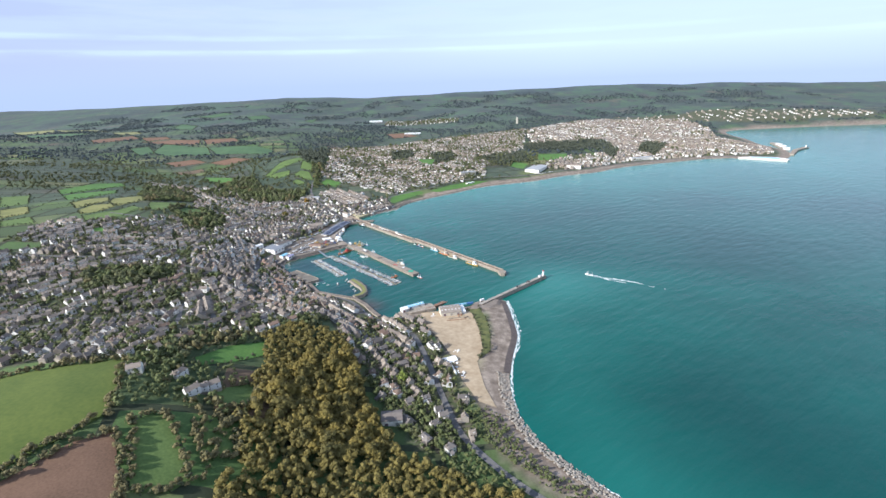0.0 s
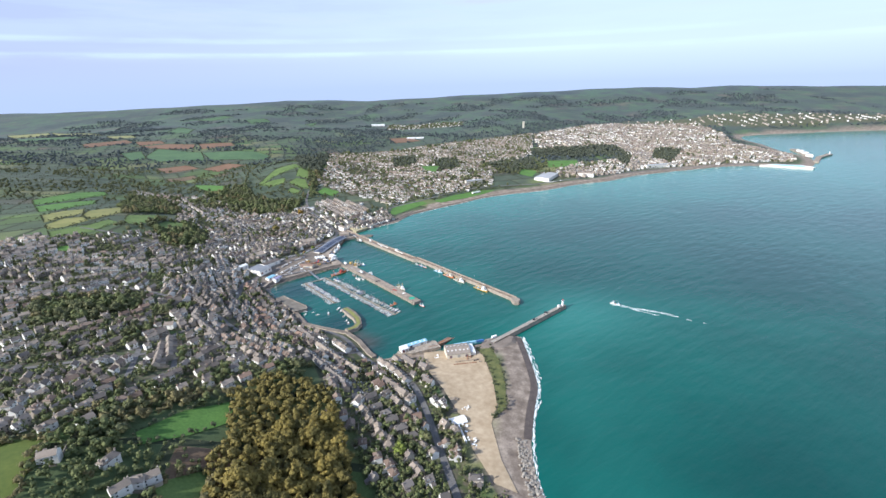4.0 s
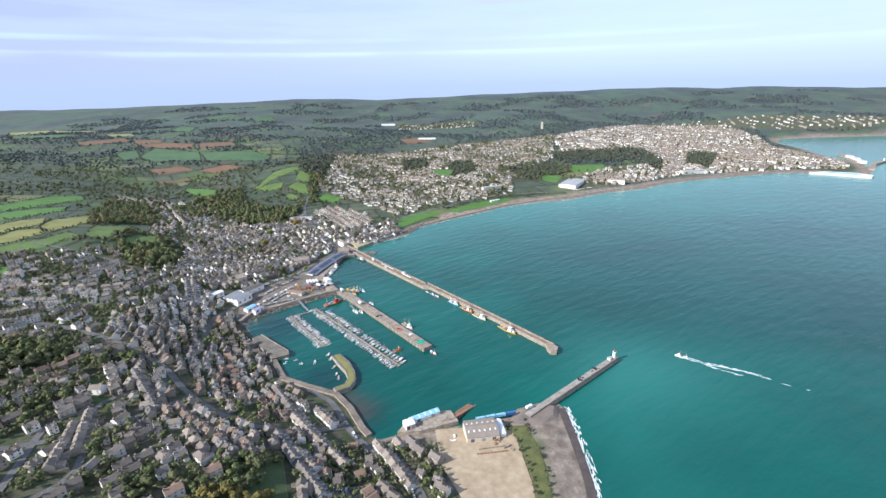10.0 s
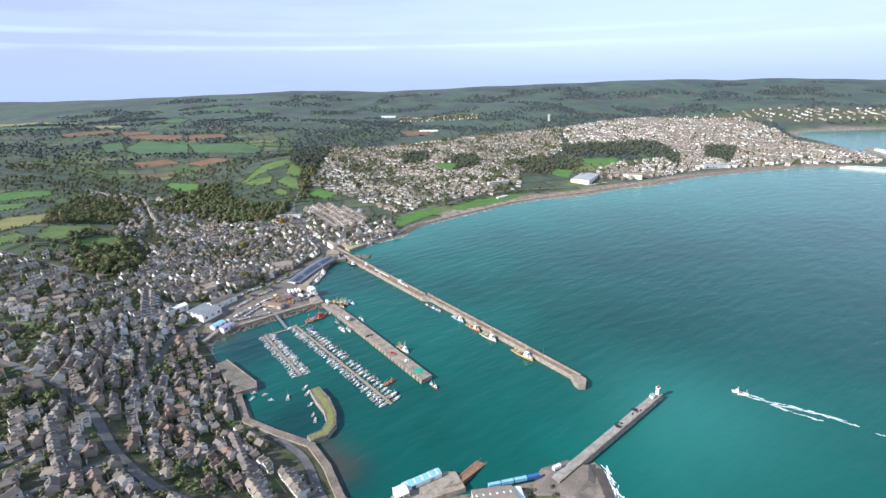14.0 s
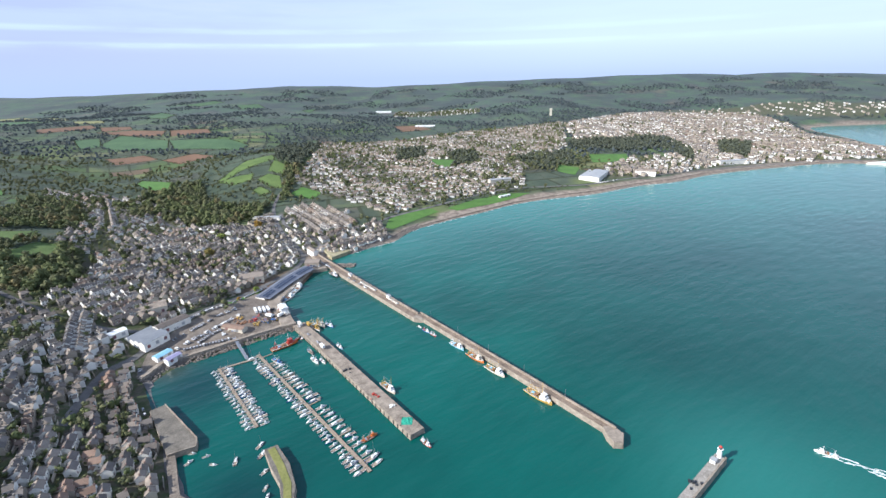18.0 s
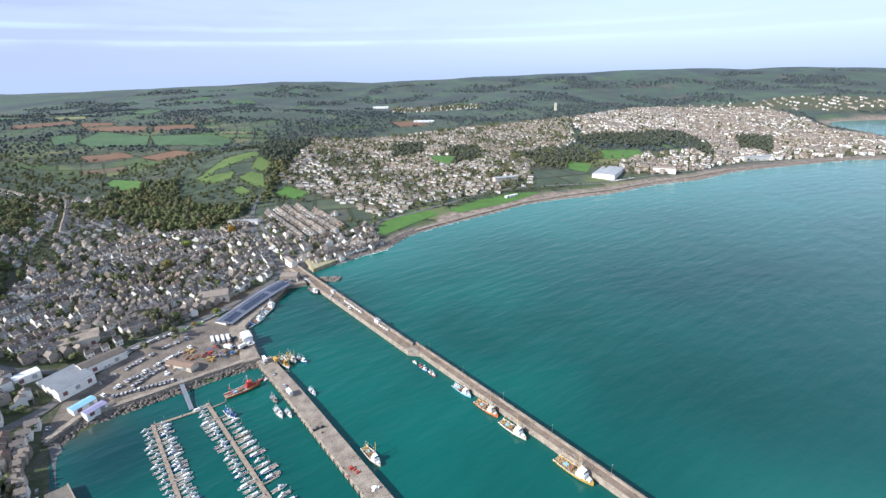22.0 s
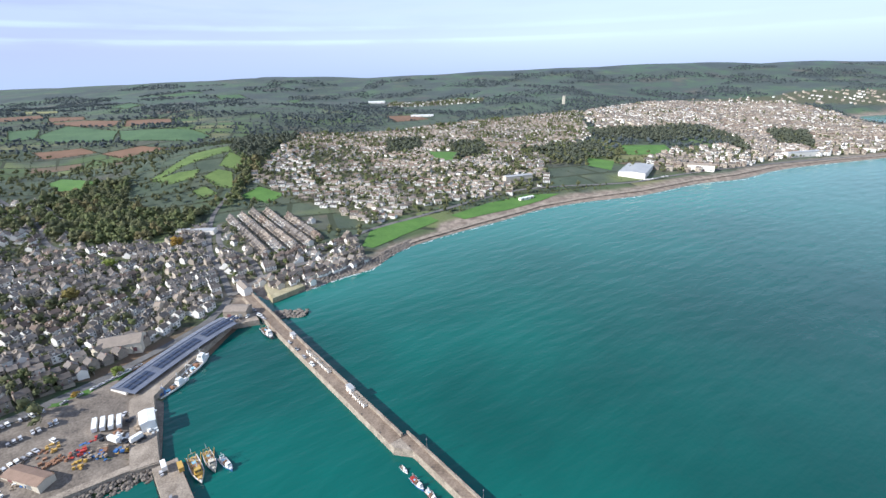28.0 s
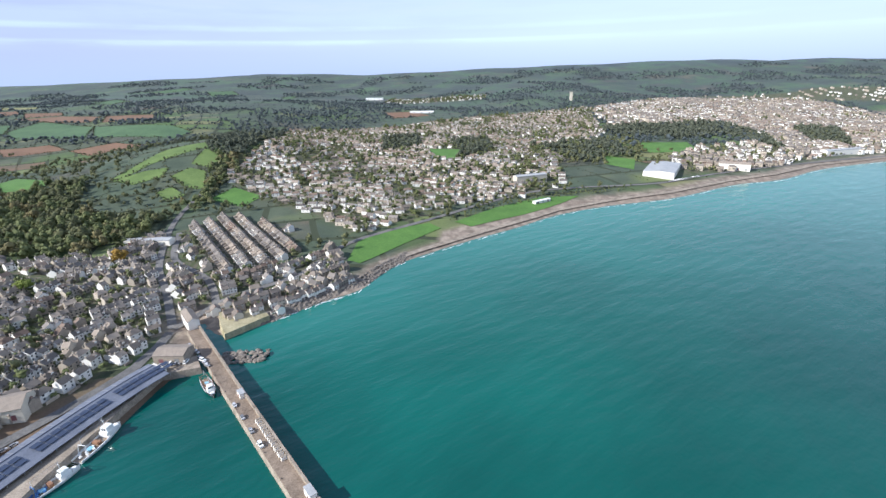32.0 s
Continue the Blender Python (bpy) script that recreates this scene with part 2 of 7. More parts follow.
def slab(pts, z0, z1, grow=0.0):
    """An upright prism over a plan outline, its foot spread by grow metres (a battered wall)."""
    bm = bmesh.new()
    p = np.array(pts, float)
    if np.sum(p[:, 0] * np.roll(p[:, 1], -1) - np.roll(p[:, 0], -1) * p[:, 1]) < 0:
        p = p[::-1]
    e = np.roll(p, -1, 0) - p
    nrm = np.stack([e[:, 1], -e[:, 0]], 1) / (np.linalg.norm(e, axis=1)[:, None] + 1e-9)
    out = nrm + np.roll(nrm, 1, 0)
    out /= np.linalg.norm(out, axis=1)[:, None] + 1e-9
    top = [bm.verts.new((*q, z1)) for q in p]
    low = [bm.verts.new((*(q + grow * o), z0)) for q, o in zip(p, out)]
    bm.faces.new(top)
    n = len(p)
    for i in range(n):
        bm.faces.new((low[i], low[(i + 1) % n], top[(i + 1) % n], top[i]))
    return bm


def band(line, left, right):
    """The plan outline of a strip along a line, from left to right metres of it."""
    p = np.array(line, float)
    d = np.gradient(p, axis=0)
    d /= np.linalg.norm(d, axis=1)[:, None]
    nrm = np.stack([-d[:, 1], d[:, 0]], 1)
    return [tuple(q) for q in p + left * nrm] + [tuple(q) for q in (p - right * nrm)[::-1]]


def along(line, step, start=0.0):
    """Points at even steps along a line, with the heading at each."""
    p = np.array(line, float)
    seg = np.linalg.norm(np.diff(p, axis=0), axis=1)
    cum = np.r_[0, np.cumsum(seg)]
    out = []
    for s in np.arange(start, cum[-1], step):
        i = min(np.searchsorted(cum, s, "right") - 1, len(seg) - 1)
        d = (p[i + 1] - p[i]) / seg[i]
        q = p[i] + d * (s - cum[i])
        out.append((q[0], q[1], math.degrees(math.atan2(d[1], d[0]))))
    return out

M_HEDGE = mat("hedge_leaf", (0.05, 0.068, 0.034), 0.88, 0.35, 40, tint=(0.11, 0.115, 0.055), fine=3, island=0.8)
M_PASTURE = mat("far_pasture", (0.05, 0.112, 0.05), 0.95, 0.25, 60, 0.05, tint=(0.08, 0.145, 0.06), fine=5.0)
M_GARDEN = mat("garden_leaf", (0.078, 0.112, 0.035), 0.88, 0.4, 22, tint=(0.155, 0.17, 0.06), fine=2, island=0.8)
M_LIME = mat("lime_grass", (0.088, 0.15, 0.034), 0.95, 0.25, 25, 0.05, tint=(0.13, 0.19, 0.05), fine=2.0)

M_ROWS = [mat("render_rows", (0.76, 0.74, 0.7), 0.85, 0.2, 5, island=1.2, tint=(0.86, 0.84, 0.79)), mat("cream_rows", (0.36, 0.31, 0.25), 0.85, 0.3, 5, island=1.2, tint=(0.58, 0.51, 0.42)), mat("granite_rows", (0.21, 0.18, 0.15), 0.9, 0.3, 4, island=1.2, tint=(0.44, 0.38, 0.31)),
          mat("slate_rows", (0.085, 0.075, 0.07), 0.75, 0.3, 5, island=1.6, tint=(0.24, 0.21, 0.185)), mat("old_slate_rows", (0.13, 0.108, 0.09), 0.8, 0.3, 5, island=1.6, tint=(0.34, 0.28, 0.225)), mat("tile_rows", (0.12, 0.075, 0.055), 0.85, 0.3, 5, island=1.6, tint=(0.245, 0.185, 0.145))]
M_YARD = mat("yard_tarmac", (0.13, 0.105, 0.085), 0.9, 0.35, 11, 0.02, tint=(0.27, 0.225, 0.18), fine=1.3)
M_BELT = mat("belt_leaf", (0.1, 0.1, 0.042), 0.9, 0.35, 25, tint=(0.23, 0.19, 0.08), fine=2, island=0.8)
M_DECK = mat("pier_deck", (0.17, 0.125, 0.092), 0.9, 0.35, 9, 0.02, tint=(0.29, 0.225, 0.17), fine=0.9)
M_PALE = mat("pale_deck", (0.25, 0.22, 0.185), 0.9, 0.3, 6, 0.02, tint=(0.42, 0.39, 0.345), fine=0.8)
M_OLDQUAY = mat("old_quay_top", (0.12, 0.107, 0.088), 0.9, 0.35, 7, 0.02, tint=(0.22, 0.195, 0.16), fine=1.0)
# far leaves: blue cast of distance haze mixed into the base colour
M_LEAF_HAZE = mat("far_leaf_haze", (0.034, 0.051, 0.058), 0.9, 0.35, 60, tint=(0.074, 0.092, 0.095), fine=6, island=0.6)
M_GREYWOOD = mat("grey_green_leaf", (0.05, 0.07, 0.05), 0.9, 0.35, 40, tint=(0.12, 0.13, 0.085), fine=3, island=0.7)
M_WEED = mat("wet_shingle", (0.075, 0.058, 0.048), 0.6, 0.3, 5, 0.05, tint=(0.13, 0.1, 0.085), fine=0.8)

# shoreline in plan, from the south shore round the harbour and along the bay
SOUTH_SHORE = [(420, -400), (300, -50), (190, 150), (121, 252), (93, 276), (69, 305), (58, 345), (56, 385), (60, 425), (70, 467), (81, 505), (83, 545), (82, 590), (80, 622)]
HARBOUR_SHORE = [(55, 610), (38, 604), (-2, 593), (-74, 579), (-99, 570), (-112, 586), (-129, 615), (-149, 639), (-183, 653), (-214, 668), (-237, 704),
                 (-279, 749), (-309, 786), (-307, 806), (-300, 822), (-288, 833), (-266, 848), (-240, 867), (-221, 885), (-207, 899), (-240, 955), (-235, 1000), (-230, 1057), (-215, 1066), (-253, 1128)]
BAY_SHORE = [(-252, 1142), (-232, 1120), (-216, 1112), (-194, 1129), (-158, 1167), (-127, 1193), (-113, 1235), (-82, 1272), (-16, 1329), (42, 1373), (100, 1423), (180, 1465), (296, 1505),
             (431, 1585), (534, 1620), (668, 1705), (860, 1775), (1060, 1832), (1178, 1815), (1290, 1760), (1400, 1856), (1470, 2000), (1494, 2200), (1554, 2400), (1600, 2640), (1755, 2800), (2285, 2861), (2695, 2870), (4950, 2950)]


def rounded(pts, n=4):
    """A smooth line through the points."""
    p = np.array([pts[0], *pts, pts[-1]], float)
    out = []
    for a, b, c, d in zip(p, p[1:], p[2:], p[3:]):
        for s in np.arange(n) / n:
            out.append(0.5 * (2 * b + (c - a) * s + (2 * a - 5 * b + 4 * c - d) * s**2 + (3 * b - a - 3 * c + d) * s**3))
    return np.array(out + [p[-1]])


SHORE = np.concatenate([rounded(SOUTH_SHORE), np.array(HARBOUR_SHORE, float), rounded(BAY_SHORE)])
LAND = np.concatenate([SHORE, [(9000, 2950), (9000, 9000), (-9000, 9000), (-9000, -400)]])


def inside(x, y, poly):
    x, y = np.asarray(x, float), np.asarray(y, float)
    r = np.zeros(x.shape, bool)
    for (ax, ay), (bx, by) in zip(poly, np.roll(poly, -1, axis=0)):
        if ay != by:
            r ^= ((ay > y) != (by > y)) & (x < (bx - ax) * (y - ay) / (by - ay) + ax)
    return r


def away(x, y, line):
    """Distance from a line of points."""
    x, y = np.asarray(x, float), np.asarray(y, float)
    best = np.full(x.shape, 1e9)
    for (ax, ay), (bx, by) in zip(line, line[1:]):
        dx, dy = bx - ax, by - ay
        s = np.clip(((x - ax) * dx + (y - ay) * dy) / (dx * dx + dy * dy + 1e-9), 0, 1)
        best = np.minimum(best, (x - ax - s * dx) ** 2 + (y - ay - s * dy) ** 2)
    return np.sqrt(best)


def smooth(v, a, b):
    s = np.clip((v - a) / (b - a), 0, 1)
    return s * s * (3 - 2 * s)


def inland(x, y):
    """Metres from the shore, negative on the water."""
    return np.where(inside(x, y, LAND), 1, -1) * away(x, y, SHORE)


# ---- the lie of the land ----
HILLS_NEAR = [(-330, 330, 110, 23), (-230, 280, 80, 16), (-150, 200, 90, -1), (-90, 330, 70, -6), (-180, 470, 90, 17), (-330, 560, 110, 8), (-450, 650, 130, 17), (-560, 860, 130, 16), (-720, 1060, 170, 38),
              (-700, 700, 190, 1), (-400, 420, 110, 5), (-520, 1740, 150, 46), (-820, 2150, 240, 37), (-640, 1300, 140, -10), (-1300, 1500, 350, 40), (-1500, 900, 450, 89), (-300, 60, 150, 42), (-180, 0, 110, 15),
              (-500, 180, 220, 63), (-900, 600, 250, 56), (-1000, 1750, 200, -29)]
HILLS_FAR = [(-150, 1800, 250, 18), (0, 2600, 400, 27), (400, 2150, 300, 9), (900, 2700, 350, 12), (1900, 3400, 400, 40), (500, 3400, 450, 85), (-450, 3200, 350, 22), (-900, 2800, 350, 37), (-1500, 2500, 450, 31),
             (-2000, 1600, 500, 6), (-3000, 2200, 800, 110), (-1700, 3500, 600, 80), (2400, 3400, 500, 29), (3500, 3500, 700, 62)]
RIDGE_X = (-5000, -3800, -2900, -2000, -1540, -1480, -700, 0, 700, 1250, 1900, 2400, 2800, 3400, 4300, 5000)
RIDGE_Z = (160, 163, 170, 197, 203, 212, 190, 204, 223, 234, 240, 226, 234, 207, 196, 190)


def height(x, y):
    x, y = np.asarray(x, float), np.asarray(y, float)
    d = inland(x, y)
    h = np.zeros(x.shape)
    for gx, gy, s, a in HILLS_NEAR + HILLS_FAR:
        h += a * np.exp(-((x - gx) ** 2 + (y - gy) ** 2) / (2 * s * s))
    h += 3.0 * np.sin(x / 97 + 1.3) * np.sin(y / 121) * smooth(d, 200, 600)
    h += 14 * np.sin(x / 410 + 0.6) * np.sin(y / 520 + x / 900) * smooth(d, 700, 1500)
    h *= smooth(d, 8, 115)
    s = smooth(y, 3100, 4650)
    h = h * (1 - s) + s * (np.interp(x, RIDGE_X, RIDGE_Z) + 5 * np.sin(x / 140) * np.sin(x / 333 + 1))
    return h + np.clip(d * np.where((d > 0), 0.16, 0.2), -8, 5)


def hz(x, y):
    return float(height(np.array([x]), np.array([y]))[0])


def field_uv(x, y):
    """Coordinates in which the hedged fields are rows of bricks."""
    ca, sa = math.cos(0.35), math.sin(0.35)
    return x * ca + y * sa + 45 * np.sin(y / 290) + 18 * np.sin(y / 95), -x * sa + y * ca + 40 * np.sin(x / 260) + 15 * np.sin(x / 90 + 1)


FIELD_W, FIELD_H = 118.0, 74.0

# built-up areas: outline in plan, heading of the rows, row spacing, house length, share of white walls, share of plots built on
TOWN = {
    "old": ([(-150, 560), (-190, 645), (-222, 668), (-250, 708), (-330, 805), (-345, 840), (-400, 850), (-450, 760), (-400, 640), (-330, 560), (-240, 500), (-190, 500)], 128, 11.8, 9.0, 0.62, 0.9),
    "coast_road": ([(-118, 562), (-48, 562), (-32, 500), (-14, 445), (-4, 400), (10, 350), (14, 312), (-30, 288), (-62, 330), (-100, 400), (-140, 470), (-160, 540)], 112, 15, 10.0, 0.45, 0.8),
    "hillside": ([(-270, 478), (-330, 440), (-310, 412), (-306, 356), (-340, 340), (-470, 330), (-600, 420), (-760, 640), (-660, 760), (-520, 740), (-455, 755), (-405, 640), (-335, 555), (-260, 520)], 62, 16.5, 11.0, 0.6, 0.74),
    "slope": ([(-192, 500), (-186, 482), (-218, 440), (-262, 408), (-330, 395), (-395, 400), (-400, 415), (-335, 452), (-275, 482), (-245, 502)], 55, 16, 11.0, 0.7, 0.7),
    "chywoone": ([(-450, 765), (-400, 850), (-440, 900), (-470, 960), (-560, 960), (-640, 900), (-760, 860), (-760, 740), (-600, 760)], 40, 15, 9.0, 0.6, 0.74),
    "strand": ([(-350, 855), (-330, 900), (-300, 985), (-268, 1062), (-262, 1122), (-285, 1180), (-360, 1230), (-430, 1250), (-500, 1200), (-500, 1060), (-480, 960), (-440, 900), (-400, 852)], 66, 12.4, 9.5, 0.5, 0.9),
    "gwavas": ([(-395, 1130), (-470, 1080), (-490, 1000), (-560, 1010), (-640, 1150), (-816, 1310), (-905, 1420), (-740, 1430), (-600, 1330), (-500, 1240)], 128, 17, 10.0, 0.75, 0.78),
    "terraces": ([(-372, 1345), (-340, 1405), (-238, 1345), (-205, 1262), (-264, 1212)], 126.5, 18, 7.0, 0.3, 0.99),
    "wharf": ([(-266, 1208), (-195, 1250), (-175, 1290), (-150, 1232), (-136, 1205), (-186, 1143), (-225, 1122), (-275, 1145), (-324, 1153), (-404, 1259), (-390, 1330), (-362, 1330)], 50, 13.5, 8.0, 0.35, 0.95),
    "alverton": ([(-415, 1563), (-415, 1630), (-417, 1763), (-509, 2188), (-239, 2285), (-116, 2392), (89, 2492), (491, 2734), (368, 2099), (233, 1871), (168, 1717), (136, 1543), (66, 1486), (-31, 1449), (-97, 1380), (-160, 1330), (-213, 1391), (-268, 1434), (-320, 1471)], -12, 17.5, 11.0, 0.86, 0.82),
    "penzance": ([(480, 2683), (1090, 3206), (1585, 3161), (1560, 2760), (1400, 2400), (1420, 2010), (1330, 1860), (1169, 1880), (852, 1825), (746, 1799), (465, 1650), (300, 1630), (420, 1795), (544, 1918), (735, 1968), (790, 2330), (426, 2226)], 140, 19, 11.0, 0.34, 0.7),
    "heamoor": ([(-363, 3163), (127, 3123), (140, 3290), (-355, 3400)], 70, 27, 12.0, 0.72, 0.62),
    "beyond": ([(1800, 2930), (2700, 2950), (2900, 3200), (1900, 3350), (1200, 3300)], 80, 60, 14.0, 0.5, 0.4),
}
# woods within the town's outline
WOODED = [np.array(p, float) for p in (
    [(-747, 1097), (-861, 1342), (-781, 1346), (-669, 1224), (-607, 1120), (-648, 1106), (-693, 1052)],
    [(-555, 954), (-542, 1006), (-511, 994), (-469, 949), (-471, 910), (-502, 887), (-539, 914)],
    [(-612, 996), (-620, 1056), (-554, 1040), (-509, 989), (-502, 911), (-503, 870)],
    [(-400, 632), (-372, 660), (-352, 640), (-372, 612)], [(-500, 560), (-445, 590), (-420, 640), (-470, 660), (-560, 640)],
    [(-210, 2020), (-134, 2112), (-105, 1903), (-187, 1807)], [(-46, 1962), (55, 2060), (49, 1813), (-30, 1734)],
    [(397, 2225), (790, 2345), (785, 2051), (678, 1833), (686, 2095), (560, 2010), (439, 2040), (357, 2051)],
    [(967, 2255), (1060, 2190), (884, 1914), (821, 1967)], [(139, 1910), (346, 2004), (344, 1798), (205, 1718)])]
CAR_PARK = np.array([(-121, 497), (-97, 503), (-95, 470), (-111, 458)], float)
TOWN_ARR = {k: np.array(v[0], float) for k, v in TOWN.items()}

# open ground that is kept free of houses and hedges
GREENS = {
    "promenade_green": ([(-152, 1252), (-150, 1312), (-112, 1350), (-72, 1371), (-57, 1354), (-106, 1290), (-138, 1246)], "grass"),
    "beach_green": ([(-40, 1378), (20, 1440), (90, 1492), (150, 1502), (120, 1470), (50, 1412), (-20, 1362)], "grass"),
    "slope_top": ([(-594, 1552), (-577, 1685), (-525, 1740), (-500, 1698), (-561, 1609), (-579, 1547)], "lime"),
    "slope_mid": ([(-590, 1545), (-556, 1580), (-519, 1594), (-513, 1555), (-544, 1526)], "lime"),
    "slope_east": ([(-500, 1557), (-485, 1594), (-452, 1583), (-423, 1508), (-455, 1515)], "lime"),
    "slope_foot": ([(-490, 1495), (-478, 1518), (-440, 1485), (-453, 1458)], "lime"),
    "slope_upper": ([(-490, 1610), (-500, 1690), (-455, 1650), (-448, 1596)], "lime"),
    "lower_field": ([(-398, 1469), (-381, 1522), (-325, 1486), (-335, 1437)], "grass"),
    "valley_field": ([(-811, 1576), (-845, 1654), (-715, 1574), (-677, 1515), (-713, 1485)], "grass"),
    "west_green": ([(-1021, 1213), (-1020, 1350), (-974, 1401), (-929, 1349), (-950, 1202), (-970, 1156)], "grass"),
    "west_green_low": ([(-951, 1135), (-933, 1190), (-892, 1255), (-855, 1192), (-861, 1113), (-888, 1067)], "grass"),
    "west_ochre": ([(-849, 1025), (-839, 1074), (-810, 1099), (-773, 1040), (-784, 1004), (-789, 959)], "dry"),
    "west_ochre_top": ([(-784, 1074), (-764, 1150), (-710, 1069), (-710, 1034), (-718, 985), (-755, 1013)], "dry"),
    "west_ochre_low": ([(-773, 941), (-776, 989), (-750, 1006), (-718, 980), (-728, 932), (-748, 913)], "dry"),
    "west_lime": ([(-734, 897), (-696, 950), (-690, 993), (-663, 982), (-665, 910), (-704, 863)], "lime"),
    "west_lime_top": ([(-654, 983), (-682, 1045), (-635, 1085), (-620, 1036), (-621, 976)], "lime"),
    "west_lime_east": ([(-597, 992), (-599, 1035), (-564, 1045), (-539, 983), (-566, 957)], "lime"),
    "west_grass": ([(-671, 825), (-658, 838), (-634, 819), (-646, 796)], "grass"),
    "far_green": ([(-1449, 2225), (-1387, 2280), (-1275, 2121), (-1311, 2067)], "far"),
    "far_green_mid": ([(-1301, 2163), (-1347, 2350), (-1075, 2205), (-985, 2035), (-1225, 2079)], "far"),
    "far_lime": ([(-1075, 2200), (-820, 2150), (-725, 2078), (-735, 2006), (-958, 2030)], "far"),
    "far_brown": ([(-1135, 1932), (-1037, 1979), (-959, 1931), (-1058, 1871)], "plough"),
    "far_brown_east": ([(-943, 1918), (-864, 1970), (-767, 1931), (-860, 1868)], "plough"),
    "orange_field": ([(-302, 2686), (-179, 2722), (-117, 2597), (-242, 2547)], "plough"),
    "suburb_green": ([(-96, 1859), (-16, 1849), (-36, 1738), (-73, 1742)], "grass"),
    "sports_field": ([(279, 1805), (329, 1763), (293, 1671), (255, 1717)], "grass"),
    "park": ([(405, 1962), (530, 1975), (505, 1859), (386, 1836)], "grass"),
    "hill_field": ([(-470, 296), (-388, 310), (-359, 325), (-306, 346), (-285, 301), (-268, 260), (-278, 239), (-297, 202), (-330, 190), (-480, 200)], "meadow"),
    "ploughed_field": ([(-253, 244), (-222, 197), (-200, 150), (-290, 140), (-310, 180), (-290, 193), (-272, 230)], "plough"),
    "mid_field": ([(-249, 259), (-231, 273), (-190, 219), (-197, 204), (-218, 199)], "lime"),
    "garden_field": ([(-255, 363), (-240, 400), (-208, 426), (-201, 394), (-220, 370), (-245, 348)], "grass"),
    "wood_field": ([(-211, 270), (-189, 285), (-171, 250), (-189, 237)], "lime"),
    "small_field": ([(-216, 315), (-192, 340), (-180, 311), (-198, 294)], "lime"),
    "beach_bank": ([(19, 588), (37, 593), (46, 545), (46, 505), (42, 466), (27, 449), (34, 470), (34.5, 514), (28, 563)], "bank"),
    "far_stripe": ([(-3051, 3503), (-2759, 3503), (-2590, 3312), (-2529, 2944)], "stripe"),
    "far_stripe_mid": ([(-2736, 3503), (-2242, 3226), (-1976, 2900), (-2355, 3059)], "stripe"),
    "far_stripe_low": ([(-2385, 2791), (-2178, 2835), (-2005, 2783), (-2025, 2650), (-2202, 2592)], "far"),
    "far_tan": ([(-1924, 2863), (-1802, 2895), (-1679, 2738), (-1788, 2686)], "stripe"),
    "stripe_brown": ([(-1775, 2453), (-1671, 2632), (-1572, 2534), (-1697, 2360)], "plough"),
    "stripe_brown_mid": ([(-1584, 2565), (-1460, 2584), (-1399, 2508), (-1497, 2454)], "plough"),
    "stripe_brown_east": ([(-1500, 2422), (-1381, 2477), (-1205, 2422), (-1161, 2307), (-1328, 2334)], "plough"),
    "stripe_grey": ([(-1193, 2428), (-1044, 2450), (-980, 2342), (-1115, 2291)], "plough"),
    "hill_pale": ([(-1631, 2934), (-1724, 3280), (-1558, 3149), (-1432, 2820)], "far"),
    "hill_pale_east": ([(-1811, 3713), (-1670, 3850), (-1558, 3768), (-1652, 3591)], "far"),
    "far_mid_green": ([(-1415, 3601), (-1305, 3693), (-1208, 3552), (-1304, 3435)], "far"),
    "far_east_green": ([(-948, 3462), (-884, 3573), (-874, 3357)], "far"),
    "edge_green": ([(-1067, 1095), (-1022, 1130), (-945, 1025), (-975, 988)], "lime"),
    "edge_ochre": ([(-949, 957), (-922, 997), (-862, 926), (-882, 880)], "dry"),
    "edge_lime": ([(-861, 856), (-832, 893), (-790, 848), (-832, 822)], "lime"),
    "quay_bank": ([(-306, 938), (-303, 957), (-293, 972), (-284, 992), (-276, 985), (-281, 966), (-290, 946)], "grass"),
}
GREEN_ARR = {k: np.array(v[0], float) for k, v in GREENS.items()}
YARD = np.array([(-46, 583), (20, 588), (27, 563), (33, 514), (33, 470), (24, 442), (28, 396), (37, 361), (19, 369), (3, 410), (-6, 453), (-22, 493), (-39, 532)], float)
HARBOUR_YARD = np.array([(-326, 800), (-319, 806), (-317, 823), (-300, 834), (-273, 854), (-246, 876), (-223, 893), (-208, 902), (-238, 957), (-258, 963), (-282, 975), (-303, 940), (-330, 870), (-336, 840)], float)
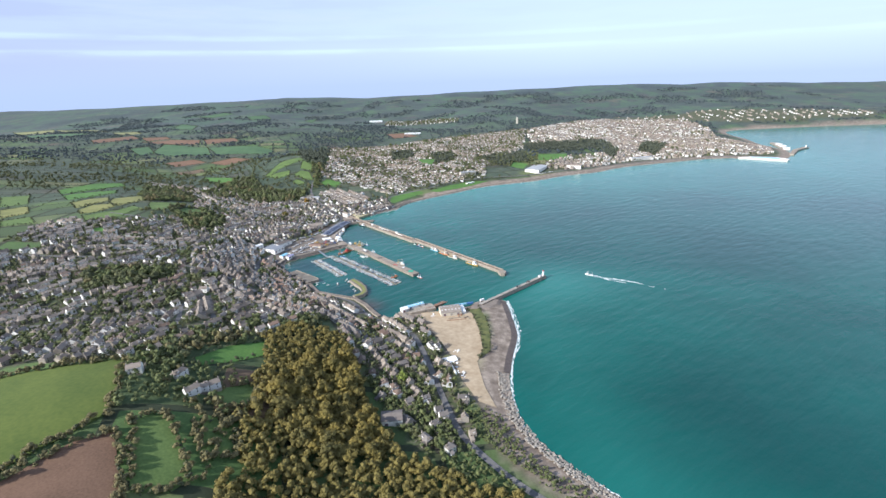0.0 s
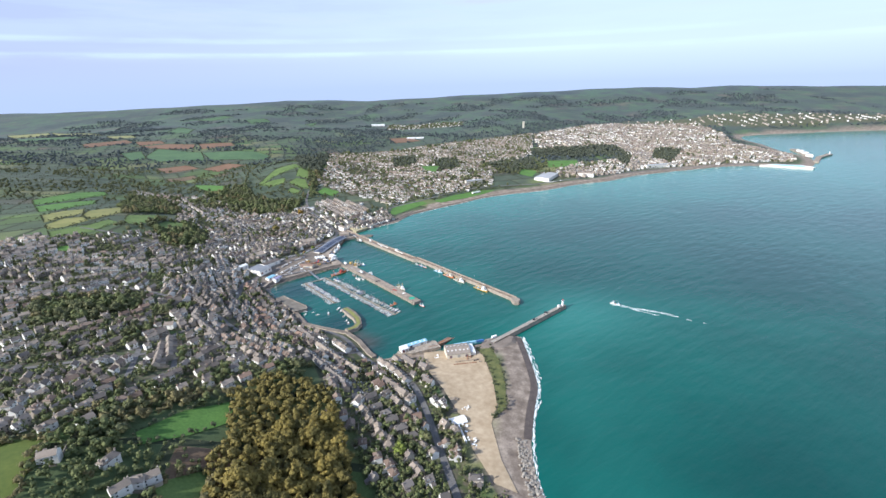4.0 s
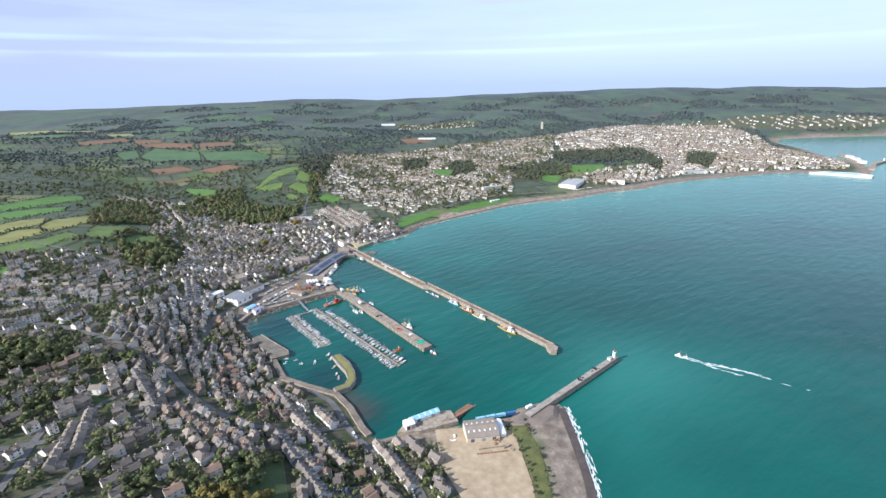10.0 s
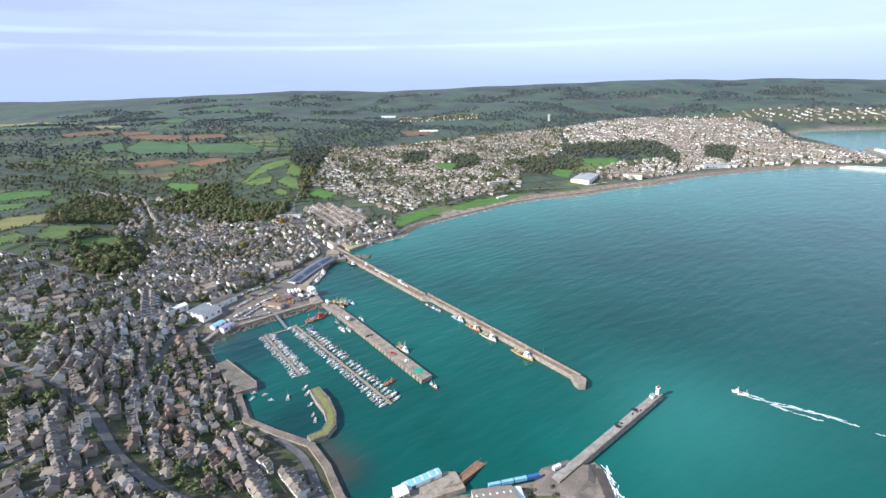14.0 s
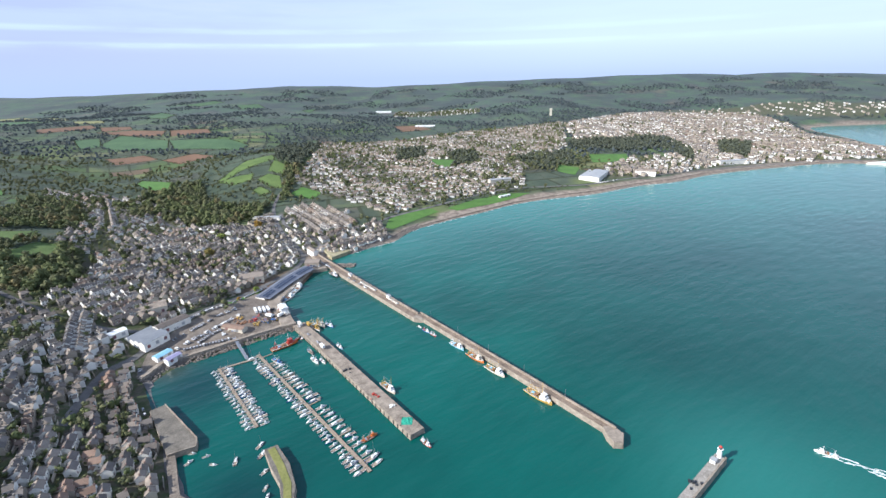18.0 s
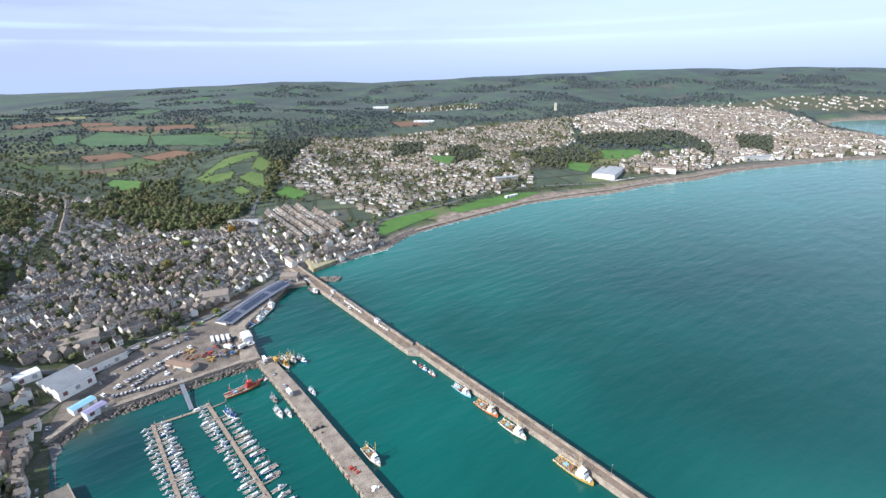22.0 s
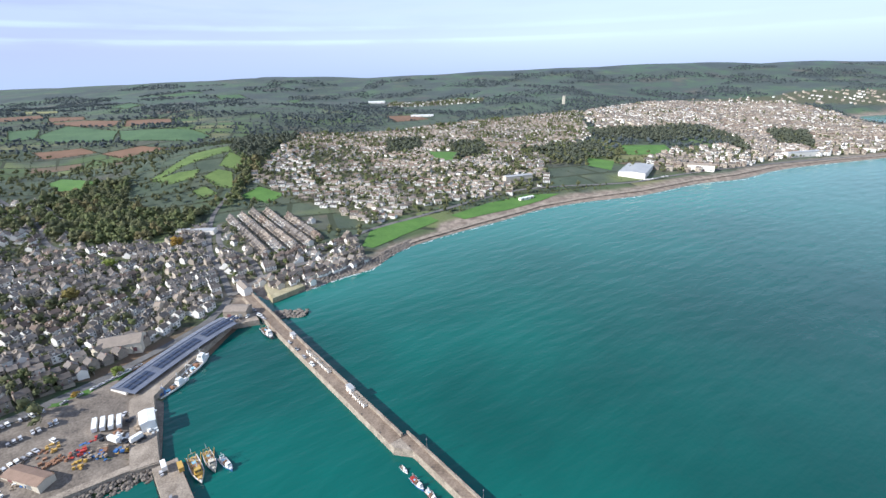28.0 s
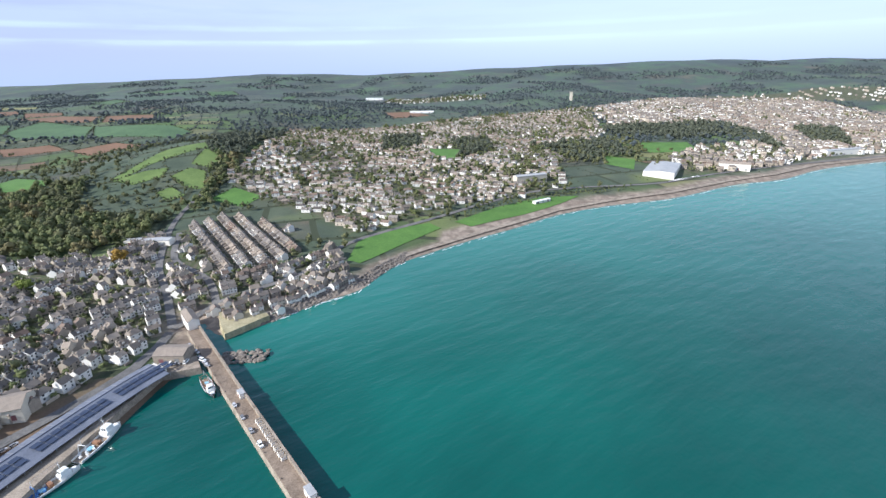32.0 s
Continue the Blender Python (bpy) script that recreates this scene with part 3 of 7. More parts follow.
ROADS = {
    "front_road": [(-330, 720), (-352, 790), (-340, 830), (-343, 868), (-322, 906), (-300, 953), (-282, 991), (-256, 1063), (-262, 1120)],
    "coast_road": [(110, 200), (74, 232), (43, 260), (17, 292), (0, 318), (-10, 348), (-22, 392), (-33, 434), (-49, 486), (-59, 508), (-76, 538), (-102, 556), (-128, 585), (-152, 622), (-196, 656), (-232, 690), (-262, 738), (-296, 778), (-330, 812)],
    "hill_road": [(-128, 585), (-200, 555), (-270, 590), (-330, 640), (-410, 680), (-520, 700), (-700, 690)],
    "estate_road": [(-270, 590), (-320, 520), (-400, 480), (-520, 440), (-640, 450)],
    "chywoone_hill": [(-343, 868), (-400, 852), (-470, 870), (-560, 900), (-700, 930)],
    "strand_road": [(-262, 1120), (-300, 1180), (-340, 1240), (-400, 1380), (-420, 1500)],
    "valley_road": [(-300, 1180), (-400, 1180), (-520, 1220), (-640, 1340), (-900, 1520)],
    "promenade_road": [(-262, 1120), (-246, 1160), (-190, 1215), (-160, 1300), (-70, 1385), (60, 1500), (150, 1540), (300, 1575), (420, 1640), (680, 1745), (860, 1800), (1060, 1850), (1180, 1845)],
    "school_lane": [(-300, 440), (-291, 479), (-335, 551), (-322, 588), (-296, 615)],
    "estate_lane": [(-320, 452), (-331, 477), (-352, 528), (-338, 552)],
    "terrace_road": [(-246, 1160), (-275, 1205), (-330, 1250), (-372, 1340)],
}


def built(x, y):
    r = np.zeros(np.shape(x), bool)
    for a in TOWN_ARR.values():
        r |= inside(x, y, a)
    return r


def green(x, y):
    r = np.zeros(np.shape(x), bool)
    for a in GREEN_ARR.values():
        r |= inside(x, y, a)
    return r


# ground: one sheet, finer round the harbour
gx = np.unique(np.concatenate([np.arange(-4960, -900, 45.0), np.arange(-900, 500, 9.0), np.arange(500, 1700, 22.0), np.arange(1700, 4961, 60.0)]))
gy = np.unique(np.concatenate([np.arange(-395, 120, 20.0), np.arange(120, 1480, 9.0), np.arange(1480, 2300, 18.0), np.arange(2300, 4861, 40.0)]))
GX, GY = np.meshgrid(gx, gy)
GZ = height(GX, GY)
nx, ny = len(gx), len(gy)
idx = np.arange(nx * ny).reshape(ny, nx)
quads = np.stack([idx[:-1, :-1], idx[:-1, 1:], idx[1:, 1:], idx[1:, :-1]], -1).reshape(-1, 4)
D_SHORE = inland(GX, GY)
town_mask = built(GX, GY).astype(float)
town_mask = np.where(green(GX, GY), 0, town_mask)
sandy = (smooth(-D_SHORE, -42, -30) * (GY < 640) * (GX > 0) + smooth(-D_SHORE, -46, -30) * (GX > -60) * (GY > 1280) + smooth(-D_SHORE, -24, -12) * ((GX > 20) | (GY > 1080)))
sandy = np.clip(np.where(inside(GX, GY, YARD), 1, sandy), 0, 1)
sandy = np.where(inside(GX, GY, np.array([(-62, 604), (-20, 600), (-24, 556), (-98, 566)], float)), 1, sandy)
town_mask = np.where((np.abs(D_SHORE) < 40) & (GX < -60) & (GX > -345) & (GY > 560) & (GY < 860) & ~green(GX, GY), 1, town_mask)


def ground_material():
    m = bpy.data.materials.new("land")
    m.use_nodes = True
    n, l = m.node_tree.nodes, m.node_tree.links
    p = n["Principled BSDF"]
    p.inputs["Roughness"].default_value = 0.95

    def ramp(fac, stops, mode="LINEAR"):
        r = n.new("ShaderNodeValToRGB")
        r.color_ramp.interpolation = mode
        e = r.color_ramp.elements
        while len(e) < len(stops):
            e.new(0.5)
        for k, (pos, c) in zip(e, stops):
            k.position, k.color = pos, (*c, 1)
        l.new(fac, r.inputs["Fac"])
        return r.outputs["Color"]

    def mix(fac, a, b, mode="MIX"):
        x = n.new("ShaderNodeMix")
        x.data_type, x.blend_type = "RGBA", mode
        for s, v in (("Factor", fac), ("A", a), ("B", b)):
            if hasattr(v, "links"):
                l.new(v, x.inputs[s])
            else:
                x.inputs[s].default_value = v if s == "Factor" else (*v, 1)
        return x.outputs["Result"]

    def noise_at(scale, detail=4):
        t = n.new("ShaderNodeTexNoise")
        t.inputs["Scale"].default_value, t.inputs["Detail"].default_value = scale, detail
        l.new(geo.outputs["Position"], t.inputs["Vector"])
        return t.outputs["Fac"]

    geo = n.new("ShaderNodeNewGeometry")
    attr = n.new("ShaderNodeVertexColor")
    attr.layer_name = "cover"
    uv = n.new("ShaderNodeUVMap")
    uv.uv_map = "fields"
    br = n.new("ShaderNodeTexBrick")
    br.inputs["Color1"].default_value, br.inputs["Color2"].default_value, br.inputs["Mortar"].default_value = (0, 0, 0, 1), (1, 1, 1, 1), (0.5, 0.5, 0.5, 1)
    br.inputs["Scale"].default_value, br.inputs["Mortar Size"].default_value, br.inputs["Mortar Smooth"].default_value = 1, 4.5, 0.2
    br.inputs["Brick Width"].default_value, br.inputs["Row Height"].default_value = FIELD_W, FIELD_H
    l.new(uv.outputs["UV"], br.inputs["Vector"])
    pasture = ramp(br.outputs["Color"], [(0.0, (0.07, 0.11, 0.032)), (0.2, (0.075, 0.135, 0.034)), (0.36, (0.13, 0.16, 0.055)), (0.5, (0.095, 0.15, 0.038)), (0.66, (0.18, 0.18, 0.075)), (0.78, (0.06, 0.09, 0.032)), (0.9, (0.15, 0.095, 0.06))], "CONSTANT")
    pasture = mix(ramp(noise_at(0.02), [(0.4, (0, 0, 0)), (0.75, (0.35, 0.35, 0.35))]), pasture, (0.05, 0.075, 0.03))
    thicket = ramp(noise_at(0.03, 5), [(0.3, (0.032, 0.048, 0.036)), (0.6, (0.06, 0.078, 0.055)), (0.75, (0.09, 0.09, 0.065))])
    rough = n.new("ShaderNodeMath")
    rough.operation = "MULTIPLY"
    l.new(ramp(noise_at(0.0042, 4), [(0.4, (0, 0, 0)), (0.5, (0.85, 0.85, 0.85))]), rough.inputs[0])
    l.new(attr.outputs["Alpha"], rough.inputs[1])
    pasture = mix(rough.outputs[0], pasture, thicket)
    pasture = mix(br.outputs["Fac"], pasture, (0.03, 0.04, 0.017))
    # upland moor and far pasture, with the blue of distance haze put into the colours
    moor_haze = ramp(noise_at(0.004, 6), [(0.3, (0.034, 0.052, 0.06)), (0.48, (0.056, 0.074, 0.076)), (0.56, (0.062, 0.11, 0.074)), (0.62, (0.053, 0.07, 0.074)), (0.74, (0.105, 0.095, 0.085))])
    sep = n.new("ShaderNodeSeparateColor")
    l.new(attr.outputs["Color"], sep.inputs["Color"])
    yards = ramp(noise_at(0.07, 5), [(0.3, (0.035, 0.05, 0.018)), (0.42, (0.055, 0.07, 0.026)), (0.5, (0.1, 0.085, 0.062)), (0.58, (0.05, 0.075, 0.024)), (0.72, (0.15, 0.125, 0.1))])
    shingle = ramp(noise_at(0.1, 5), [(0.3, (0.14, 0.108, 0.085)), (0.5, (0.215, 0.172, 0.135)), (0.7, (0.34, 0.28, 0.225))])
    col = mix(sep.outputs["Blue"], pasture, moor_haze)
    col = mix(sep.outputs["Red"], col, yards)
    col = mix(sep.outputs["Green"], col, shingle)
    col = mix(0.55, col, ramp(noise_at(0.6, 3), [(0.2, (0.55, 0.55, 0.55)), (0.8, (1.45, 1.45, 1.45))]), "MULTIPLY")
    l.new(col, p.inputs["Base Color"])
    return m


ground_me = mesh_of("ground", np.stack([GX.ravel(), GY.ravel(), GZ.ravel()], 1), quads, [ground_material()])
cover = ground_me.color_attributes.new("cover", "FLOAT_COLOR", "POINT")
# moor on high ground; the painted haze tint also grows with distance
moor_haze_mask = np.maximum(smooth(GZ, 150, 215), 0.75 * smooth(GY, 1800, 3400))
cover.data.foreach_set("color", np.stack([town_mask, sandy, moor_haze_mask, smooth(GY, 650, 1150)], -1).astype(np.float32).ravel())
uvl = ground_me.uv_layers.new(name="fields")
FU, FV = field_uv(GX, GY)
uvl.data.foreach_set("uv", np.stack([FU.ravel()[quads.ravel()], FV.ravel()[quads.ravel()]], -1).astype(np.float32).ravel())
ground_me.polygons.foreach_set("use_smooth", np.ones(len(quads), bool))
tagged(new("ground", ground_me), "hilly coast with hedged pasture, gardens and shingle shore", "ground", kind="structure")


# ---- the sea ----
def water_material():
    m = bpy.data.materials.new("sea_water")
    m.use_nodes = True
    n, l = m.node_tree.nodes, m.node_tree.links
    p = n["Principled BSDF"]
    geo = n.new("ShaderNodeNewGeometry")
    big = n.new("ShaderNodeTexNoise")
    big.inputs["Scale"].default_value, big.inputs["Detail"].default_value = 0.0045, 4
    l.new(geo.outputs["Position"], big.inputs["Vector"])
    r = n.new("ShaderNodeValToRGB")
    e = r.color_ramp.elements
    e[0].position, e[0].color = 0.35, (0.003, 0.066, 0.056, 1)
    e[1].position, e[1].color = 0.68, (0.005, 0.112, 0.092, 1)
    l.new(big.outputs["Fac"], r.inputs["Fac"])
    silt = n.new("ShaderNodeVertexColor")
    silt.layer_name = "silt"
    mix = n.new("ShaderNodeMix")
    mix.data_type = "RGBA"
    mix.inputs["B"].default_value = (0.03, 0.2, 0.17, 1)
    sep = n.new("ShaderNodeSeparateColor")
    l.new(silt.outputs["Color"], sep.inputs["Color"])
    l.new(sep.outputs["Red"], mix.inputs["Factor"])
    l.new(r.outputs["Color"], mix.inputs["A"])
    mix2 = n.new("ShaderNodeMix")
    mix2.data_type = "RGBA"
    mix2.inputs["B"].default_value = (0.004, 0.042, 0.044, 1)
    l.new(sep.outputs["Green"], mix2.inputs["Factor"])
    l.new(mix.outputs["Result"], mix2.inputs["A"])
    mud = n.new("ShaderNodeMix")
    mud.data_type = "RGBA"
    mud.inputs["B"].default_value = (0.06, 0.05, 0.042, 1)
    l.new(sep.outputs["Blue"], mud.inputs["Factor"])
    l.new(mix2.outputs["Result"], mud.inputs["A"])
    l.new(mud.outputs["Result"], p.inputs["Base Color"])
    p.inputs["Roughness"].default_value, p.inputs["IOR"].default_value = 0.16, 1.34
    mp = n.new("ShaderNodeMapping")
    mp.vector_type = "TEXTURE"
    mp.inputs["Rotation"].default_value = (0, 0, 0.63)
    mp.inputs["Scale"].default_value = (38, 13, 10)
    l.new(geo.outputs["Position"], mp.inputs["Vector"])
    swell, chop = n.new("ShaderNodeTexNoise"), n.new("ShaderNodeTexNoise")
    swell.inputs["Scale"].default_value, swell.inputs["Detail"].default_value = 1.0, 3
    chop.inputs["Scale"].default_value, chop.inputs["Detail"].default_value = 0.35, 3
    l.new(mp.outputs["Vector"], swell.inputs["Vector"])
    l.new(geo.outputs["Position"], chop.inputs["Vector"])
    b1, b2 = n.new("ShaderNodeBump"), n.new("ShaderNodeBump")
    b1.inputs["Distance"].default_value, b1.inputs["Strength"].default_value = 1.7, 0.85
    b2.inputs["Distance"].default_value, b2.inputs["Strength"].default_value = 0.25, 0.5
    l.new(swell.outputs["Fac"], b1.inputs["Height"])
    l.new(chop.outputs["Fac"], b2.inputs["Height"])
    l.new(b1.outputs["Normal"], b2.inputs["Normal"])
    l.new(b2.outputs["Normal"], p.inputs["Normal"])
    return m


wx = np.unique(np.concatenate([np.arange(-400, 700, 12.0), np.arange(700, 2000, 60.0), np.linspace(2000, 5000, 12)]))
wy = np.unique(np.concatenate([np.arange(-395, 150, 60.0), np.arange(150, 1500, 12.0), np.arange(1500, 3001, 60.0)]))
WX, WY = np.meshgrid(wx, wy)
wi = np.arange(WX.size).reshape(WX.shape)
wq = np.stack([wi[:-1, :-1], wi[:-1, 1:], wi[1:, 1:], wi[1:, :-1]], -1).reshape(-1, 4)
water_me = mesh_of("water", np.stack([WX.ravel(), WY.ravel(), np.zeros(WX.size)], 1), wq, [water_material()])
wd = -inland(WX, WY)
silt = np.clip(smooth(wd, 170, 0) * 0.32 + smooth(wd, 700, 60) * 0.3 * smooth(WY, 900, 1500) + 0.16 * smooth(WY, 1000, 1700) + 0.8 * np.exp(-((WX - 190) ** 2 + (WY - 690) ** 2) / 2 / 60**2) * (WX > 60), 0, 1) * np.maximum(smooth(WX, 40, 150), smooth(WY, 1040, 1140))
deep = 0.5 * smooth(WX, 60, 320) * smooth(WY, 760, 250) + 0.5 * smooth(WX, -20, 260) * smooth(WY, 1450, 1050) * smooth(WY, 560, 800) + np.exp(-((WX + 265) ** 2 + (WY - 790) ** 2) / 2 / 35**2) + np.exp(-((WX + 170) ** 2 + (WY - 665) ** 2) / 2 / 26**2) + 0.8 * np.exp(-((WX + 115) ** 2 + (WY - 600) ** 2) / 2 / 22**2)
col = water_me.color_attributes.new("silt", "FLOAT_COLOR", "POINT")
col.data.foreach_set("color", np.stack([silt, np.clip(deep, 0, 1), np.clip(0.9 * np.exp(-((WX + 124) ** 2 + (WY - 612) ** 2) / 2 / 13**2) + 0.8 * np.exp(-((WX + 140) ** 2 + (WY - 634) ** 2) / 2 / 9**2) + 0.7 * np.exp(-((WX + 305) ** 2 + (WY - 815) ** 2) / 2 / 14**2), 0, 1), 0 * silt + 1], -1).astype(np.float32).ravel())
tagged(new("water", water_me), "calm turquoise sea of a wide bay", "sea", kind="structure")



# ---- open fields ----
def sheet(poly, step, lift):
    """A patch that lies on the ground inside an outline."""
    p = np.array(poly, float)
    bm = bmesh.new()
    v = [bm.verts.new((*q, 0)) for q in p]
    f = bm.faces.new(v)
    x0, y0 = p.min(0)
    x1, y1 = p.max(0)
    for k in np.arange(x0 + step, x1, step):
        bmesh.ops.bisect_plane(bm, geom=bm.verts[:] + bm.edges[:] + bm.faces[:], plane_co=(k, 0, 0), plane_no=(1, 0, 0))
    for k in np.arange(y0 + step, y1, step):
        bmesh.ops.bisect_plane(bm, geom=bm.verts[:] + bm.edges[:] + bm.faces[:], plane_co=(0, k, 0), plane_no=(0, 1, 0))
    co = np.array([q.co[:2] for q in bm.verts])
    z = height(co[:, 0], co[:, 1]) + lift
    for q, h in zip(bm.verts, z):
        q.co.z = h
    for f in bm.faces:
        f.smooth = True
        if f.normal.z < 0:
            f.normal_flip()
    return bm


FIELD_LOOK = {"far": (M_PASTURE, "distant dull green hedged pasture"), "grass": (M_GRASS, "bright green grass field bordered by hedges"), "dry": (M_GRASS_DRY, "yellowing pasture beside the wood"),
              "plough": (M_PLOUGH, "freshly ploughed brown field"), "meadow": (M_MEADOW, "large yellow-green meadow bordered by tree belts"), "bank": (M_SCRUB, "rough green bank between the yard and the beach"), "stripe": (M_STUBBLE, "far yellow stubble strip between hedges"), "lime": (M_LIME, "sloping yellow-green hedged pasture on the hillside")}
for key, (outline, look_of) in GREENS.items():
    m_, lab = FIELD_LOOK[look_of]
    ob = part("field", sheet(outline, 18, 0.5), m_)
    tagged(ob, lab, "field", kind="structure")
yard = part("sand_yard", sheet(YARD, 14, 0.45), M_SAND)
tagged(yard, "bare sandy yard behind the shingle beach", "yard", kind="structure")
tagged(part("harbour_yard", sheet(HARBOUR_YARD, 12, 0.5), M_YARD), "worn concrete fish quay yard", "yard", kind="structure")


def ribbon(line, half, lift, step=10):
    """A strip of road that follows the ground."""
    c = along(line, step)
    bm = bmesh.new()
    prev = None
    for i, (x, y, a) in enumerate(c):
        ax, ay = c[max(i - 1, 0)][:2]
        bx, by = c[min(i + 1, len(c) - 1)][:2]
        d = math.hypot(bx - ax, by - ay) or 1
        nx_, ny_ = -(by - ay) / d, (bx - ax) / d
        row = []
        for s in (-half, 0, half):
            px, py = x + nx_ * s, y + ny_ * s
            row.append(bm.verts.new((px, py, hz(px, py) + lift)))
        if prev:
            for k in (0, 1):
                bm.faces.new((prev[k + 1], prev[k], row[k], row[k + 1]))
        prev = row
    bm.normal_update()
    for f in bm.faces:
        if f.normal.z < 0:
            f.normal_flip()
    return bm


for key, line in ROADS.items():
    tagged(part("road", ribbon(rounded(line), 3.3 if "road" in key else 2.5, 0.6), M_ASPHALT), "narrow asphalt road through the town", "road", kind="structure")

# ---- piers and quays ----
NORTH_A = [(-244, 1116), (-184, 1043.5), (-74, 913.5)]
NORTH_B = [(-70, 918), (28, 801), (91, 724)]


def pier(name, label, deck, parapet, z_deck, z_wall, materials):
    t = thing(name, label, "pier", kind="structure")
    part("wall", slab(deck, -4, z_deck - 0.35, 0.9), M_QUAY, t)
    part("deck", slab(deck, z_deck - 0.35, z_deck), materials or M_CONCRETE, t, "worn deck of the quay")
    for p in parapet:
        part("parapet", slab(p, z_deck, z_wall), M_CONCRETE, t, "raised concrete sea wall")
    return t


pier("north_pier", "long straight concrete pier with a raised sea wall", band(NORTH_A, 5.0, 4.2), [band(NORTH_A, 5.0, -3.7)], 5.0, 7.4, M_DECK)
pier("north_pier", "outer arm of the long concrete pier, narrower, with a low sea wall", band(NORTH_B, 3.2, 3.0), [band(NORTH_B, 3.2, -2.0)], 5.0, 6.7, M_DECK)
pier("pier_head", "angled concrete head of the north pier", [(84, 728.5), (91.5, 729.5), (97, 721), (93.5, 711), (87, 711.5), (84.5, 719)], [], 5.2, 6.0, None)
tagged(part("pier_shoulder", slab([(-77.2, 910.8), (-74.6, 907.8), (-63.3, 905.4), (-72.3, 916.1)], -4, 4.985, 0.8), M_QUAY), "tapered stone shoulder where the pier narrows", "pier", kind="structure")
SOUTH = [(42, 597), (104, 651), (158, 698)]
pier("south_pier", "stone pier with a small lighthouse at its end", band(SOUTH, 4.2, 3.4), [band(SOUTH, -2.2, 3.4)], 4.3, 5.7, M_PALE)
tagged(part("shingle_bank", slab([(26, 586), (52, 584), (66, 598), (70, 612), (58, 613), (40, 606)], -2, 4.2, 13), M_SHINGLE), "bank of grey shingle heaped against the pier root", "shingle", kind="structure")
pier("fish_pier", "wide concrete fish landing pier on dark piles", band([(-203, 898), (-160, 848), (-59, 725)], 6.4, 6.4), [], 4.6, 5, None)
pier("old_pier", "curved old granite quay with a grassy top", [(-171, 707), (-163, 712), (-148, 694), (-138, 675), (-134, 658), (-138, 645), (-150, 638), (-155, 644), (-145, 651), (-143, 662), (-149, 676), (-160, 690)], [], 4.6, 5, M_OLDQUAY)
tagged(part("turf", slab(band([(-166, 708), (-154, 692), (-143.5, 675.5), (-138.5, 660), (-141.5, 648), (-150, 642)], 2.6, 2.6), 4.6, 4.85), M_GRASS_DRY), "strip of rough turf on the old quay", "grass", kind="structure")
tagged(part("car_park", sheet(CAR_PARK, 8, 0.5), M_ASPHALT), "small asphalt car park above the terraces", "car park", kind="structure")
pier("stone_quay", "flat disused stone quay below the road", [(-284, 752), (-275.5, 760), (-228, 720), (-224, 711), (-241, 702)], [band([(-275.5, 760), (-228, 720), (-224, 711), (-241, 702)], 0.4, 0.4)], 4.2, 5, M_OLDQUAY)
QUAY = [(-207, 899), (-245, 957), (-241, 1000), (-235, 1055), (-215, 1066)]
pier("market_quay", "concrete quay in front of the fish market", band(QUAY, 14, -0.5)[:5] + [(-212, 1064), (-234, 1056), (-240.5, 1000), (-244.5, 958), (-206, 898)], [], 4.8, 5, None)


# ---- houses ----
def gable_body(w, d, h, rise):
    bm = bmesh.new()
    x, y = w / 2, d / 2
    a = [bm.verts.new(p) for p in ((-x, -y, -3.0), (x, -y, -3.0), (x, y, -3.0), (-x, y, -3.0), (-x, -y, h), (x, -y, h), (x, y, h), (-x, y, h), (-x, 0, h + rise), (x, 0, h + rise))]
    for f in ((0, 1, 5, 4), (2, 3, 7, 6), (1, 2, 6, 9, 5), (3, 0, 4, 8, 7)):
        bm.faces.new([a[i] for i in f])
    return bm


def gable_roof(w, d, h, rise, over=0.35, thick=0.22, mi=0):
    bm = bmesh.new()
    x, y, k = w / 2 + 0.12, d / 2 + over, over * rise / (d / 2)
    for s in (1, -1):
        lo, hi = (s * y, h - k), (0, h + rise)
        v = [bm.verts.new(p) for p in ((-x, lo[0], lo[1]), (x, lo[0], lo[1]), (x, hi[0], hi[1]), (-x, hi[0], hi[1]), (-x, lo[0], lo[1] + thick), (x, lo[0], lo[1] + thick), (x, hi[0], hi[1] + thick), (-x, hi[0], hi[1] + thick))]
        for f in ((0, 1, 2, 3), (7, 6, 5, 4), (0, 4, 5, 1), (1, 5, 6, 2), (3, 7, 4, 0)):
            bm.faces.new([v[i] for i in (f if s > 0 else f[::-1])])
    return bm


